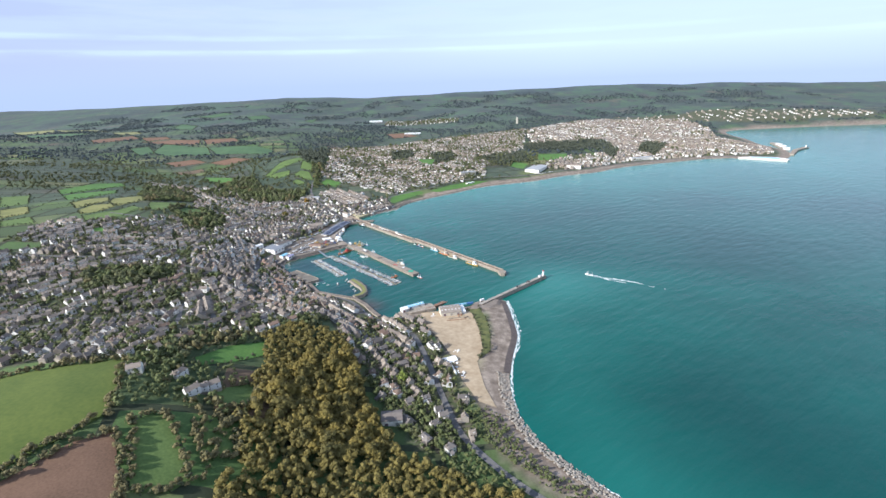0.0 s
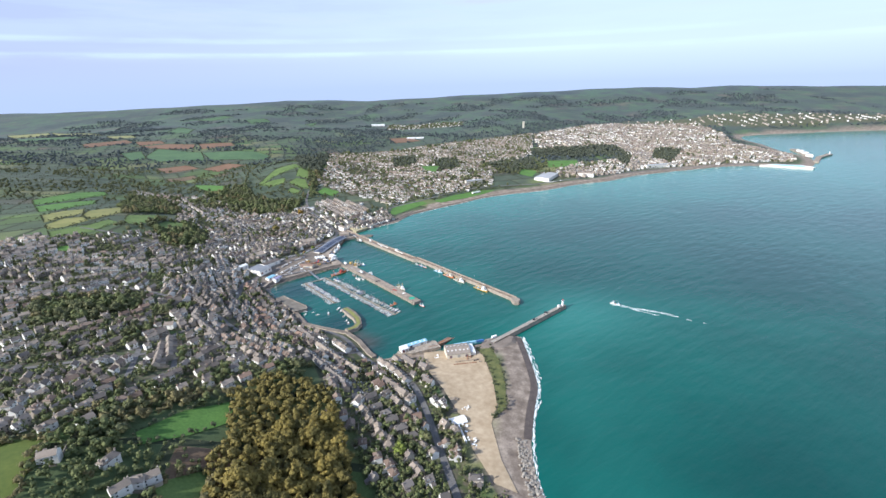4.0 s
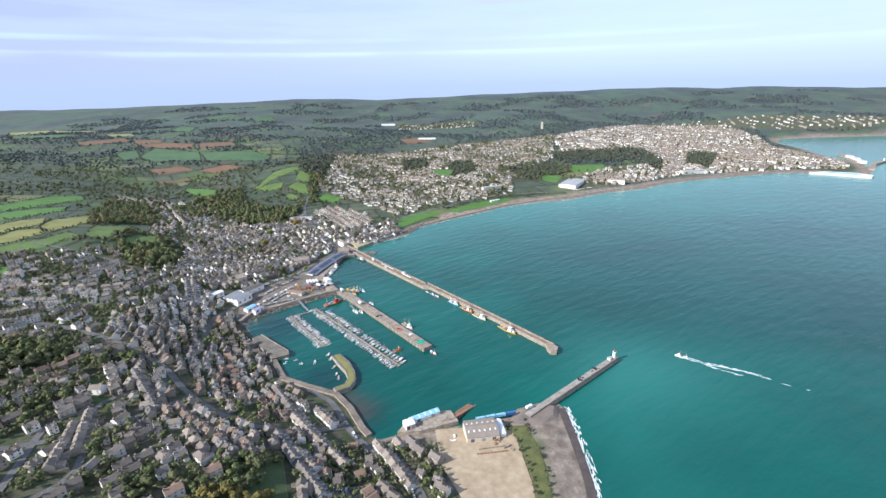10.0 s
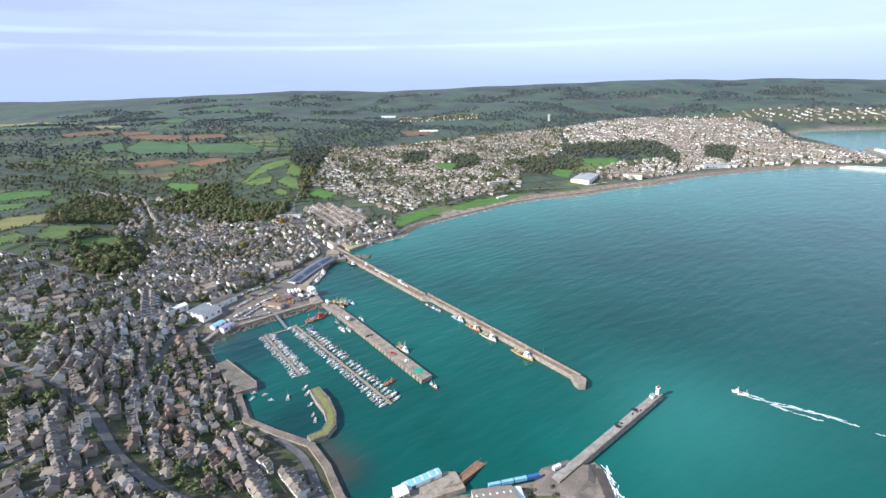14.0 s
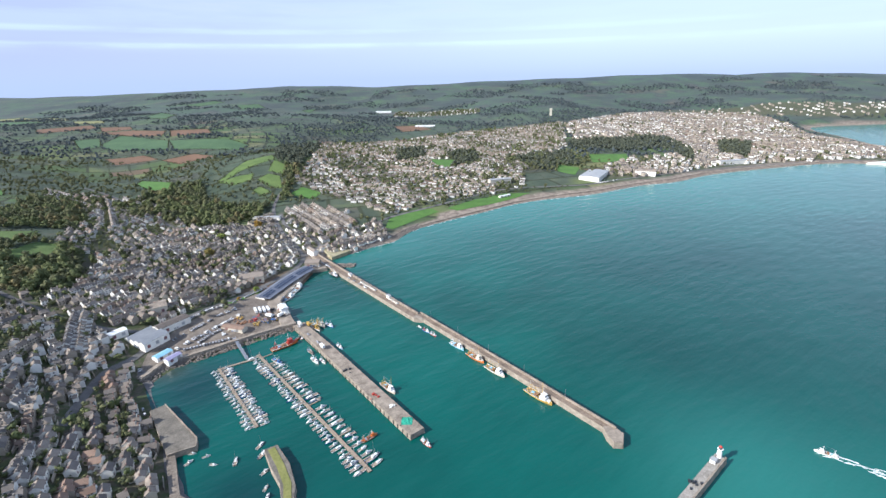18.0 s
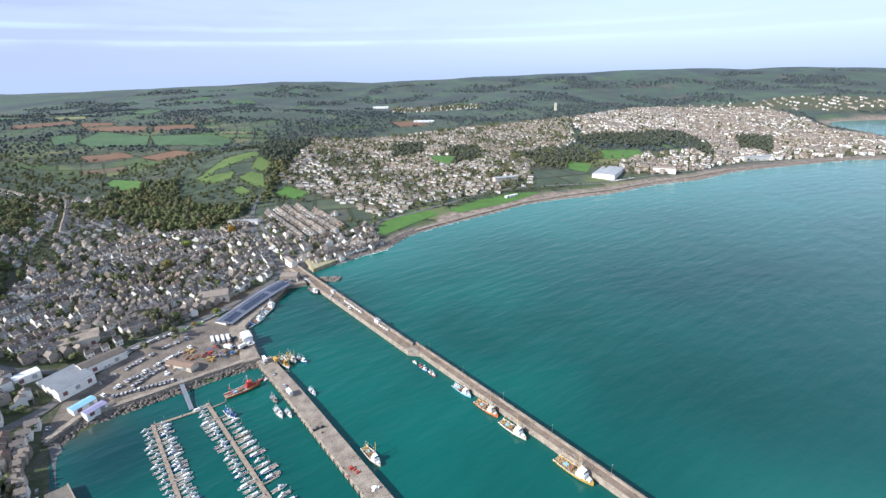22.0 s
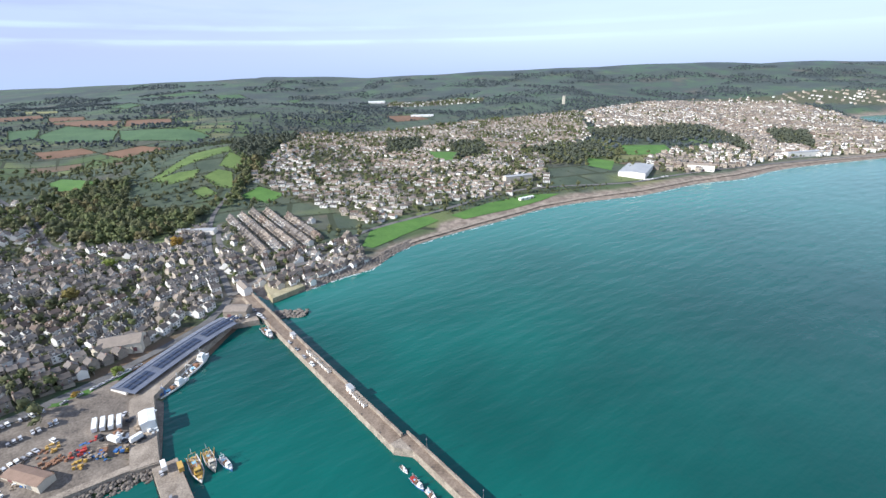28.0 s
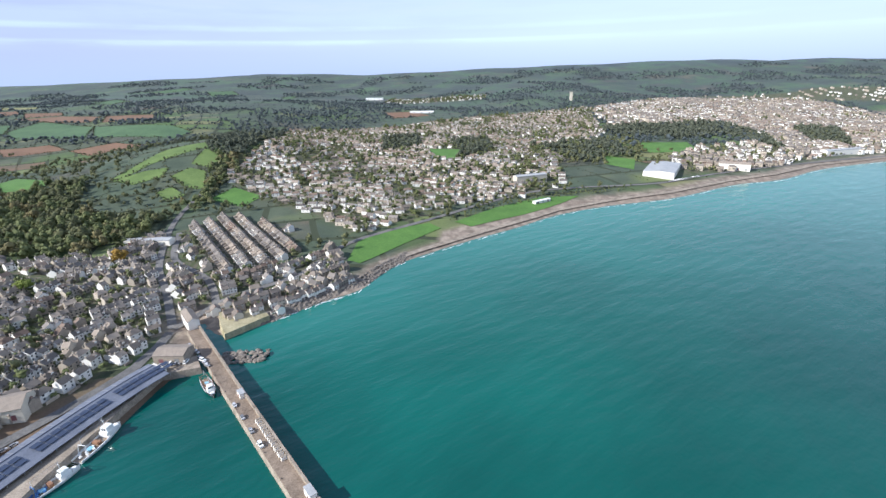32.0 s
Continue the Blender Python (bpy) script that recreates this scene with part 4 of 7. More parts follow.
def house(w, d, h, rise, wall_m, roof_m, label, group, chimneys=1, dormer=False, bays=2):
    t = thing("house", label, "house", group=group)
    part("wall", gable_body(w, d, h, rise), wall_m, t)
    part("roof", gable_roof(w, d, h, rise), roof_m, t)
    # lower wing at the back, under its own roof
    ww, wd = w * 0.42, 4.2
    bm = gable_body(wd, ww, h * 0.55, 1.3)
    bmesh.ops.transform(bm, verts=bm.verts, matrix=pose(w * 0.2, d / 2 + wd / 2 - 0.3, 0, 0, 0, 90))
    part("wing", bm, wall_m, t)
    bm = gable_roof(wd, ww, h * 0.55, 1.3, 0.2)
    bmesh.ops.transform(bm, verts=bm.verts, matrix=pose(w * 0.2, d / 2 + wd / 2 - 0.3, 0, 0, 0, 90))
    part("wing_roof", bm, roof_m, t)
    for c in range(chimneys):
        bm = bmesh.new()
        x = (w / 2 - 0.5) * (1 if c else -1)
        box(bm, x - 0.45, -0.5, h + rise - 1.0, x + 0.45, 0.5, h + rise + 1.1)
        box(bm, x - 0.52, -0.57, h + rise + 1.1, x + 0.52, 0.57, h + rise + 1.25)
        for q in (-0.22, 0.22):
            rod(bm, (x, q, h + rise + 1.25), (x, q, h + rise + 1.7), 0.14, 0.1, 5)
        part("chimney", bm, M_GRANITE if c else M_BRICK, t)
    for side in (-1, 1):
        for k in range(bays):
            x = (k + 0.5) / bays * w - w / 2
            for z in ((1.0, 3.7) if h > 4.6 else (1.1,)):
                if side < 0 and k == 0 and z < 2:
                    bm = box(bmesh.new(), x - 0.5, side * d / 2 - 0.06, 0.0, x + 0.5, side * d / 2 + 0.06, 2.05)
                    part("door", bm, M_DOOR, t, "painted front door")
                    continue
                bm = bmesh.new()
                box(bm, x - 0.62, side * d / 2 - 0.07, z - 0.05, x + 0.62, side * d / 2 + 0.07, z + 1.3, mi=1)
                box(bm, x - 0.5, side * d / 2 - 0.1, z + 0.05, x - 0.04, side * d / 2 + 0.1, z + 1.2)
                box(bm, x + 0.04, side * d / 2 - 0.1, z + 0.05, x + 0.5, side * d / 2 + 0.1, z + 1.2)
                part("window", bm, (M_PANE, M_FRAME), t)
    return t


rng = random.Random(7)
WALLS = {"white": (M_RENDER, "white rendered"), "cream": (M_CREAM, "cream rendered"), "granite": (M_GRANITE, "grey granite")}
ROOFS = {"slate": (M_SLATE, "dark slate"), "old": (M_SLATE_OLD, "weathered brown-grey slate"), "tile": (M_TILE, "brown tiled")}
KINDS = {}


HOUSE_SIZES = ((5.9, 6.6, 5.0, 2.1), (8.2, 6.9, 5.1, 2.3), (11.4, 7.2, 5.0, 2.3))


def house_kind(wall, roof, big):
    key = (wall, roof, big)
    if key not in KINDS:
        w, d, h, rise = HOUSE_SIZES[big]
        lab = f"{WALLS[wall][1]} {('terraced cottage', 'house', 'pair of houses')[big]} with a {ROOFS[roof][1]} roof"
        KINDS[key] = (house(w, d, h, rise, WALLS[wall][0], ROOFS[roof][0], lab, "houses of the harbour town", 2 if big == 2 else 1, bays=2 if big < 2 else 3), w, d, h, rise)
        KINDS[key][0].location = (-300, -2000 - 30 * len(KINDS), 0)
    return KINDS[key]


PLOTS = []
taken = {}
KEEP_OFF = [r for r in ROADS.values()]
RESERVED = [np.array(p, float) for p in (
    [(-52, 600), (50, 615), (30, 545), (-25, 545)], [(-95, 595), (-20, 595), (-30, 570), (-100, 565)], [(-380, 845), (-330, 905), (-315, 895), (-345, 830)],
    [(-285, 960), (-240, 960), (-220, 1070), (-258, 1075)], [(290, 1570), (400, 1640), (360, 1740), (280, 1680)], [(-290, 935), (-262, 1000), (-285, 1010), (-312, 950)])]


def far_from(x, y, line, gap):
    return float(away(np.array([x]), np.array([y]), np.array(line, float))[0]) > gap


def free(x, y, r):
    i, j = int(x // 12), int(y // 12)
    for a in (i - 1, i, i + 1):
        for b in (j - 1, j, j + 1):
            for qx, qy, qr in taken.get((a, b), ()):
                if (qx - x) ** 2 + (qy - y) ** 2 < (r + qr) ** 2:
                    return False
    return True


def take(x, y, r):
    taken.setdefault((int(x // 12), int(y // 12)), []).append((x, y, r))


# long white terraces above the harbour
for line in ([(-179, 549), (-123, 481)], [(-184, 590), (-113, 522)], [(-160, 600), (-138, 578)], [(-98, 562), (-62, 503)], [(-210, 633), (-172, 580)], [(-460, 907), (-437, 981)],
             [(-536, 802), (-536, 881)], [(-469, 891), (-432, 1003)], [(-541, 675), (-502, 712)], [(-620, 766), (-550, 790)], [(-589, 731), (-517, 755)],
             [(-561, 704), (-520, 730)], [(-342, 617), (-284, 558)], [(-178, 552), (-134, 508)], [(-330, 528), (-305, 474)], [(-333, 548), (-304, 496)],
             [(-529, 752), (-533, 798)], [(-421, 863), (-390, 806)], [(-416, 870), (-384, 814)], [(-715, 1435), (-570, 1311)], [(-749, 1388), (-586, 1168)],
             [(-910, 1427), (-830, 1392)], [(-462, 795), (-459, 842)], [(-417, 762), (-420, 814)]):
    for x, y, a in along(line, 6.0, 3):
        if free(x, y, 2.8):
            take(x, y, 2.8)
            PLOTS.append(("old" if x > -400 else "chywoone", x, y, a, "white" if int(line[0][0]) % 3 else "cream", "slate" if int(line[0][1]) % 2 else "old", 0, hz(x, y)))
# larger white villas among the gardens
for x, y, a in ((-277, 497, 60), (-295, 565, 20), (-242, 497, -30), (-215, 500, -35), (-301, 539, 70), (-260, 541, 15), (-350, 580, 0), (-80, 468, 50), (-55, 465, 60), (-104, 452, 70),
                (-284, 321, 20), (-249, 325, 70), (-224, 311, 15), (-228, 303, 50), (-294, 367, 60), (-218, 317, 40), (-113, 398, 80), (-127, 428, 75)):
    take(x, y, 6)
    PLOTS.append(("old", x, y, a, "white", "old", 2, hz(x, y)))
for zone, (outline, heading, rows, length, whites, density) in TOWN.items():
    p = TOWN_ARR[zone]
    cx, cy = p.mean(0)
    R = max(np.hypot(p[:, 0] - cx, p[:, 1] - cy))
    a0 = radians(heading)
    cand = []
    straight = zone == "terraces"
    amp, wave, ph = (0, 100, 0) if straight else (9, 60, rng.uniform(0, 6)) if zone in ("old", "strand", "wharf") else (24, 95, rng.uniform(0, 6))
    for r in np.arange(-R, R, rows):
        run, big, s = 0, 0, -R
        while s < R:
            if run <= 0:
                run = rng.randint(3, 9)
                big = rng.choice((0, 0, 0, 1)) if zone in ("old", "strand", "wharf") else 0 if straight else rng.choice((1, 2, 2, 2)) if zone in ("alverton", "gwavas", "heamoor") else rng.choice((0, 0, 1, 2)) if zone in ("coast_road", "chywoone", "penzance") else rng.choice((0, 1, 1, 2))
                roof = rng.choice(("slate", "slate", "slate", "old", "old", "tile")) if zone not in ("gwavas", "alverton", "hillside") else rng.choice(("slate", "old", "old", "tile"))
                wall = "white" if rng.random() < whites else rng.choice(("cream", "granite", "granite"))
                turn = 0 if straight else rng.uniform(-6, 6)
                if zone in ("old", "strand", "wharf", "coast_road") and rng.random() < 0.35:
                    turn += 90
                if not straight and rng.random() < 0.45:
                    s += rng.uniform(3, 11)
            w = HOUSE_SIZES[big][0]
            run -= 1
            arg = s / wave + ph + r / 170
            loose = 0 if straight else 3 if zone in ("old", "strand", "wharf", "coast_road") else 7
            off = r + amp * math.sin(arg) + 0.5 * amp * math.sin(2.3 * arg + r / 90) + rng.uniform(-loose, loose)
            bend = math.degrees(math.atan(amp / wave * (math.cos(arg) + 1.15 * math.cos(2.3 * arg + r / 90))))
            x = cx + s * math.cos(a0) - off * math.sin(a0)
            y = cy + s * math.sin(a0) + off * math.cos(a0)
            thin = density if straight or zone == "wharf" else density + (0.45 if zone in ("old", "strand") else 0.8) * noise.noise(Vector((x / 65, y / 65, 4.4)))
            if rng.random() < thin:
                cand.append((x, y, heading + bend + turn + (0 if straight else (24 if zone in ("alverton", "gwavas") else 40) * noise.noise(Vector((x / 75, y / 75, 1.5)))), wall if rng.random() < 0.7 else rng.choice(("white", "cream", "granite")), roof, big))
            s += w * (0.93 if turn < 60 else 0.8) + (0.5 if big == 0 else rng.uniform(1.5, 6))
    if not cand:
        continue
    c = np.array([q[:2] for q in cand])
    ok = inside(c[:, 0], c[:, 1], p) & (inland(c[:, 0], c[:, 1]) > (6 if zone in ("old", "wharf") else 9)) & ~green(c[:, 0], c[:, 1])
    for line in KEEP_OFF:
        ok &= away(c[:, 0], c[:, 1], np.array(line, float)) > 6.8
    for q in RESERVED + WOODED + [YARD, HARBOUR_YARD, CAR_PARK]:
        ok &= ~inside(c[:, 0], c[:, 1], q)
    hh = height(c[:, 0], c[:, 1])
    for q, good, z in zip(cand, ok, hh):
        r = (2.7, 3.7, 4.8)[q[5]]
        if good and free(q[0], q[1], r):
            take(q[0], q[1], r)
            PLOTS.append((zone, *q, z))

NEAR_SHARE = {"slope": 14, "old": 100, "coast_road": 32, "hillside": 26, "strand": 65, "wharf": 30}
used = {}
joined = []
near_ids = set()
for zone, cap in NEAR_SHARE.items():
    mine = [i for i, q in enumerate(PLOTS) if q[0] == zone]
    mine.sort(key=lambda i: math.hypot(PLOTS[i][1] + 180, (PLOTS[i][2] - 800) * 0.9))
    near_ids.update(mine[:cap])
for i, (zone, x, y, a, wall, roof, big, z) in enumerate(PLOTS):
    if i in near_ids:
        src, *_ = house_kind(wall, roof, big)
        copy_thing(src, pose(x, y, z + 0.5, 0, 0, a))
    else:
        joined.append((zone, x, y, a, wall, roof, big, z))


def joined_houses(items, name, label):
    """Houses too far to tell apart, as one object: walls, roofs and chimneys."""
    mats = M_ROWS + [M_PANE]
    V, F, MI = [], [], []
    for zone, x, y, a, wall, roof, big, z in items:
        w, d, h, rise = HOUSE_SIZES[big]
        jig = random.Random(int(x * 7 + y * 13))
        h, rise, w = h * jig.uniform(0.85, 1.2), rise * jig.uniform(0.85, 1.25), w * jig.uniform(0.95, 1.1)
        if zone in ("alverton", "gwavas", "heamoor"):
            h *= 0.82
        if zone == "penzance":
            h += jig.choice((0.5, 2.2, 3.0))
        c, s = math.cos(radians(a)), math.sin(radians(a))
        k = len(V)
        X, Y, o = w / 2, d / 2, 0.4
        pts = [(-X, -Y, -3), (X, -Y, -3), (X, Y, -3), (-X, Y, -3), (-X, -Y, h), (X, -Y, h), (X, Y, h), (-X, Y, h), (-X, 0, h + rise), (X, 0, h + rise),
               (-X, -Y - o, h - 0.1), (X, -Y - o, h - 0.1), (X, Y + o, h - 0.1), (-X, Y + o, h - 0.1), (-X, 0, h + rise + 0.15), (X, 0, h + rise + 0.15)]
        cx_ = X - 0.6
        for zz, q in ((h + rise - 0.8, 0.5), (h + rise + 1.2, 0.42)):
            pts += [(cx_ - q, -q, zz), (cx_ + q, -q, zz), (cx_ + q, q, zz), (cx_ - q, q, zz)]
        fs = [(0, 1, 5, 4), (2, 3, 7, 6), (1, 2, 6, 9, 5), (3, 0, 4, 8, 7), (10, 11, 15, 14), (12, 13, 14, 15), (16, 17, 21, 20), (17, 18, 22, 21), (18, 19, 23, 22), (19, 16, 20, 23), (20, 21, 22, 23)]
        wi_, ri_ = ("white", "cream", "granite").index(wall), 3 + ("slate", "old", "tile").index(roof)
        ms = [wi_] * 4 + [ri_] * 2 + [2] * 5
        if big and jig.random() < 0.4:
            # a hipped roof
            pts[8], pts[9] = (-X, 0, h), (X, 0, h)
            pts[14], pts[15] = (-X + Y * 0.9, 0, h + rise), (X - Y * 0.9, 0, h + rise)
            for q, sx in ((10, -1), (11, 1), (12, 1), (13, -1)):
                pts[q] = (pts[q][0] + sx * 0.4, *pts[q][1:])
            fs += [(11, 12, 15), (13, 10, 14)]
            ms += [ri_] * 2
        if y < 1500:
            # a second chimney, rooflights and a dormer
            b = len(pts)
            pts += [(-px, py, pz) for px, py, pz in pts[16:24]]
            fs += [tuple(b + q - 16 for q in f[::-1]) for f in fs[6:11]]
            ms += [2] * 5
            if jig.random() < 0.5:
                b, u, sl = len(pts), jig.uniform(-0.25, 0.25) * w, rise / Y
                sd = jig.choice((-1, 1))
                pts += [(u - 0.9, sd * Y * 0.75, h + rise * 0.2), (u + 0.9, sd * Y * 0.75, h + rise * 0.2), (u + 0.9, sd * Y * 0.75, h + rise * 0.8), (u - 0.9, sd * Y * 0.75, h + rise * 0.8), (u - 1.1, sd * Y * 0.8, h + rise * 0.8), (u + 1.1, sd * Y * 0.8, h + rise * 0.8), (u + 1.1, sd * Y * 0.1, h + rise * 0.95), (u - 1.1, sd * Y * 0.1, h + rise * 0.95)]
                fs += [(b, b + 1, b + 2, b + 3), (b + 4, b + 5, b + 6, b + 7)]
                ms += [0, ri_]
        if y < 2000:
            b, u, q = len(pts), jig.choice((-1, 1)) * X * 0.45, 1.8
            pts += [(u - q, Y - 0.2, -2), (u + q, Y - 0.2, -2), (u + q, Y + 4, -2), (u - q, Y + 4, -2), (u - q, Y - 0.2, h * 0.75), (u + q, Y - 0.2, h * 0.75), (u + q, Y + 4, h * 0.5), (u - q, Y + 4, h * 0.5)]
            fs += [(b + 1, b + 2, b + 6, b + 5), (b + 2, b + 3, b + 7, b + 6), (b + 3, b, b + 4, b + 7), (b + 4, b + 5, b + 6, b + 7)]
            ms += [wi_] * 3 + [ri_]
        if y < 1900:
            for sd in (-1, 1):
                for u in (-0.25, 0.25):
                    for zz in (1.1, 3.6):
                        b = len(pts)
                        yy = sd * (Y + 0.04)
                        pts += [(u * w - 0.6, yy, zz), (u * w + 0.6, yy, zz), (u * w + 0.6, yy, zz + 1.2), (u * w - 0.6, yy, zz + 1.2)]
                        fs.append((b, b + 1, b + 2, b + 3) if sd < 0 else (b + 3, b + 2, b + 1, b))
                        ms.append(6)
        V += [(x + px * c - py * s, y + px * s + py * c, z + 0.3 + pz) for px, py, pz in pts]
        F += [tuple(k + q for q in f) for f in fs]
        MI += ms
    ob = new(name, mesh_of(name, V, F, mats, MI))
    return tagged(ob, label, "houses", kind="stuff")


def garden_walls(items):
    """Low stone walls between the back gardens, as one object."""
    V, F = [], []
    for zone, x, y, a, wall, roof, big, z in items:
        jig = random.Random(int(x * 3 + y * 5))
        w, d = HOUSE_SIZES[big][:2]
        c, s = math.cos(radians(a)), math.sin(radians(a))
        runs = [((w / 2, d / 2), (w / 2, d / 2 + jig.uniform(5, 9)))]
        if jig.random() < 0.5:
            runs.append(((-w / 2, -d / 2 - 3), (w / 2, -d / 2 - 3)))
        for (ax, ay), (bx, by) in runs:
            k, t = len(V), 0.22
            nx_, ny_ = (t, 0) if ax == bx else (0, t)
            for zz in (-1.5, 1.5):
                for px, py in ((ax - nx_, ay - ny_), (ax + nx_, ay + ny_), (bx + nx_, by + ny_), (bx - nx_, by - ny_)):
                    V.append((x + px * c - py * s, y + px * s + py * c, z + zz))
            F += [(k + 4, k + 5, k + 6, k + 7), (k, k + 1, k + 5, k + 4), (k + 1, k + 2, k + 6, k + 5), (k + 2, k + 3, k + 7, k + 6), (k + 3, k, k + 4, k + 7)]
    return tagged(new("garden_walls", mesh_of("garden_walls", V, F, [M_ROWS[2]])), "low granite walls between the back gardens", "walls", kind="stuff")


garden_walls([q for q in PLOTS if q[2] < 1350])
for zone in TOWN:
    mine = [q for q in joined if q[0] == zone]
    if mine:
        joined_houses(mine, "houses", {"penzance": "grey and white seaside town of packed roofs across the bay", "alverton": "white suburban houses among gardens", "terraces": "rows of grey granite terraced houses"}.get(zone, "white and grey houses with slate roofs on the hillside"))
for k in list(KINDS.values()):
    for o in (*k[0].children_recursive, k[0]):
        bpy.data.objects.remove(o)



# ---- trees ----
def clump_crown(seed, n, radius, tall, lump, leaves=0, leaf=0.6):
    """A crown of leafy clumps, each with a ragged skin of leaf sprays; uneven outline with gaps."""
    r = random.Random(seed)
    bm = bmesh.new()
    cores = []
    for i in range(n):
        u = r.uniform(-0.35, 1)
        a = r.uniform(0, math.tau)
        q = math.sqrt(max(0.0, 1 - u * u)) * r.uniform(0.5, 1.0)
        c = Vector((radius * q * math.cos(a), radius * q * math.sin(a), tall * (0.5 + 0.46 * u * r.uniform(0.7, 1.15))))
        s = lump * r.uniform(0.6, 1.4)
        cores.append((c, s))
        g = bmesh.ops.create_icosphere(bm, subdivisions=1, radius=s * (0.72 if leaves else 1))
        for v in g["verts"]:
            k = 1 + 0.5 * noise.noise(v.co * 1.7 / s + Vector((i, seed, 0)))
            v.co = c + Vector((v.co.x * k, v.co.y * k, v.co.z * k * 0.8))
    for i in range(leaves):
        c, s = cores[i % n]
        d = Vector((r.gauss(0, 1), r.gauss(0, 1), r.gauss(0.35, 1))).normalized()
        p = c + Vector((d.x, d.y, d.z * 0.85)) * s * r.uniform(0.7, 1.12)
        out = (d + Vector((r.uniform(-1, 1), r.uniform(-1, 1), r.uniform(-0.6, 1))) * 0.55).normalized()
        x = out.orthogonal().normalized()
        y = out.cross(x)
        t0, w = r.uniform(0, math.tau), leaf * r.uniform(0.6, 1.5)
        bm.faces.new([bm.verts.new(p + w * r.uniform(0.7, 1.2) * (x * math.cos(t0 + k * 2.09) + y * math.sin(t0 + k * 2.09))) for k in range(3)])
    return bm


def tree(seed, radius, tall, leaf, label):
    t = thing("tree", label, "tree", group="trees of the wooded hill")
    bm = rod(bmesh.new(), (0, 0, -1.5), (0.2, 0.1, tall * 0.75), 0.35, 0.12, 7)
    for k in range(4):
        a = k * 1.6 + seed
        rod(bm, (0, 0, tall * (0.3 + 0.07 * k)), (radius * 0.7 * math.cos(a), radius * 0.7 * math.sin(a), tall * (0.55 + 0.08 * k)), 0.14, 0.05, 5)
    part("trunk", bm, M_BARK, t)
    bm = clump_crown(seed, 30, radius * 1.05, tall * 0.8, radius * 0.36, 950, radius * 0.11)
    bmesh.ops.translate(bm, verts=bm.verts, vec=(0, 0, tall * 0.22))
    part("crown", bm, leaf, t)
    return t


TREES = [tree(k, (4.2, 3.6, 4.8, 3.2)[k % 4], (10, 9, 11.5, 8)[k % 4], M_LEAF, "broad tree turning olive and gold in autumn") for k in range(6)]
tr = random.Random(21)
WOOD = np.array([(-214, 433), (-187, 480), (-135, 470), (-104, 382), (-64, 300), (-2, 262), (64, 236), (110, 180), (60, 130), (-170, 130), (-172, 214), (-165, 245), (-186, 290), (-178, 312), (-196, 345), (-198, 392)], float)
tree_spots = []
cell = 6.9
for x in np.arange(-215, 95, cell):
    for y in np.arange(118, 470, cell):
        px, py = x + tr.uniform(-3.4, 3.4), y + tr.uniform(-3.4, 3.4)
        tree_spots.append((px, py))
ts = np.array(tree_spots)
ok = inside(ts[:, 0], ts[:, 1], WOOD) & ~green(ts[:, 0], ts[:, 1])
for line in ROADS.values():
    ok &= away(ts[:, 0], ts[:, 1], np.array(line, float)) > 7
ts = ts[ok]
ts = ts[np.argsort(np.hypot(ts[:, 0] + 110, (ts[:, 1] - 345) * 0.8))]
near_trees, far_trees = ts[:235], [tuple(q) for q in ts[235:]]
for (x, y), z in zip(near_trees, height(near_trees[:, 0], near_trees[:, 1])):
    s = tr.uniform(0.8, 1.65)
    copy_thing(tr.choice(TREES), pose(x, y, z, 0, 0, tr.uniform(0, 360)) @ Matrix.Diagonal((s, s, s * tr.uniform(0.85, 1.15), 1)))
for t_ in TREES:
    for o in (*t_.children_recursive, t_):
        bpy.data.objects.remove(o)


def clump_proto(seed, n, leaves=0, leaf=0.8):
    bm = clump_crown(seed, n, 2.6, 6.2, 1.9, leaves, leaf)
    me = bpy.data.meshes.new("proto")
    bm.to_mesh(me)
    bm.free()
    v = np.array([q.co[:] for q in me.vertices])
    f = np.array([p.vertices[:] for p in me.polygons])
    assert f.shape[1] == 3
    bpy.data.meshes.remove(me)
    return v, f


PROTO = [clump_proto(50 + k, (3, 3, 2, 2)[k % 4], (46, 40, 34, 30)[k % 4]) for k in range(8)]
PROTO_WOOD = [clump_proto(150 + k, (5, 4, 5, 4)[k % 4], 90, 0.65) for k in range(6)]
PROTO_FAR = [clump_proto(80 + k, 2) for k in range(5)]


def grove(name, label, spots, leaf, protos, category="trees"):
    """Trees that nobody could count, as one object. spots: x, y, size."""
    s = np.array(spots, float)
    z = height(s[:, 0], s[:, 1])
    V, F, k = [], [], 0
    for (x, y, q), h in zip(s, z):
        v, f = tr.choice(protos)
        a = tr.uniform(0, 6.28)
        c, d = math.cos(a) * q, math.sin(a) * q
        V.append(np.stack([x + v[:, 0] * c - v[:, 1] * d, y + v[:, 0] * d + v[:, 1] * c, h - 0.3 + v[:, 2] * q * tr.uniform(0.8, 1.2)], 1))
        F.append(f + k)
        k += len(v)
    return tagged(new(name, mesh_of(name, np.concatenate(V), np.concatenate(F), [leaf])), label, category, kind="stuff")


def scatter(poly, gap, size, seed):
    p = np.array(poly, float)
    r = random.Random(seed)
    out = [(x + r.uniform(-gap, gap) / 2, y + r.uniform(-gap, gap) / 2, size * r.uniform(0.7, 1.4)) for x in np.arange(*p[:, 0][[p[:, 0].argmin(), p[:, 0].argmax()]], gap) for y in np.arange(p[:, 1].min(), p[:, 1].max(), gap)]
    q = np.array(out)
    return q[inside(q[:, 0], q[:, 1], p)]


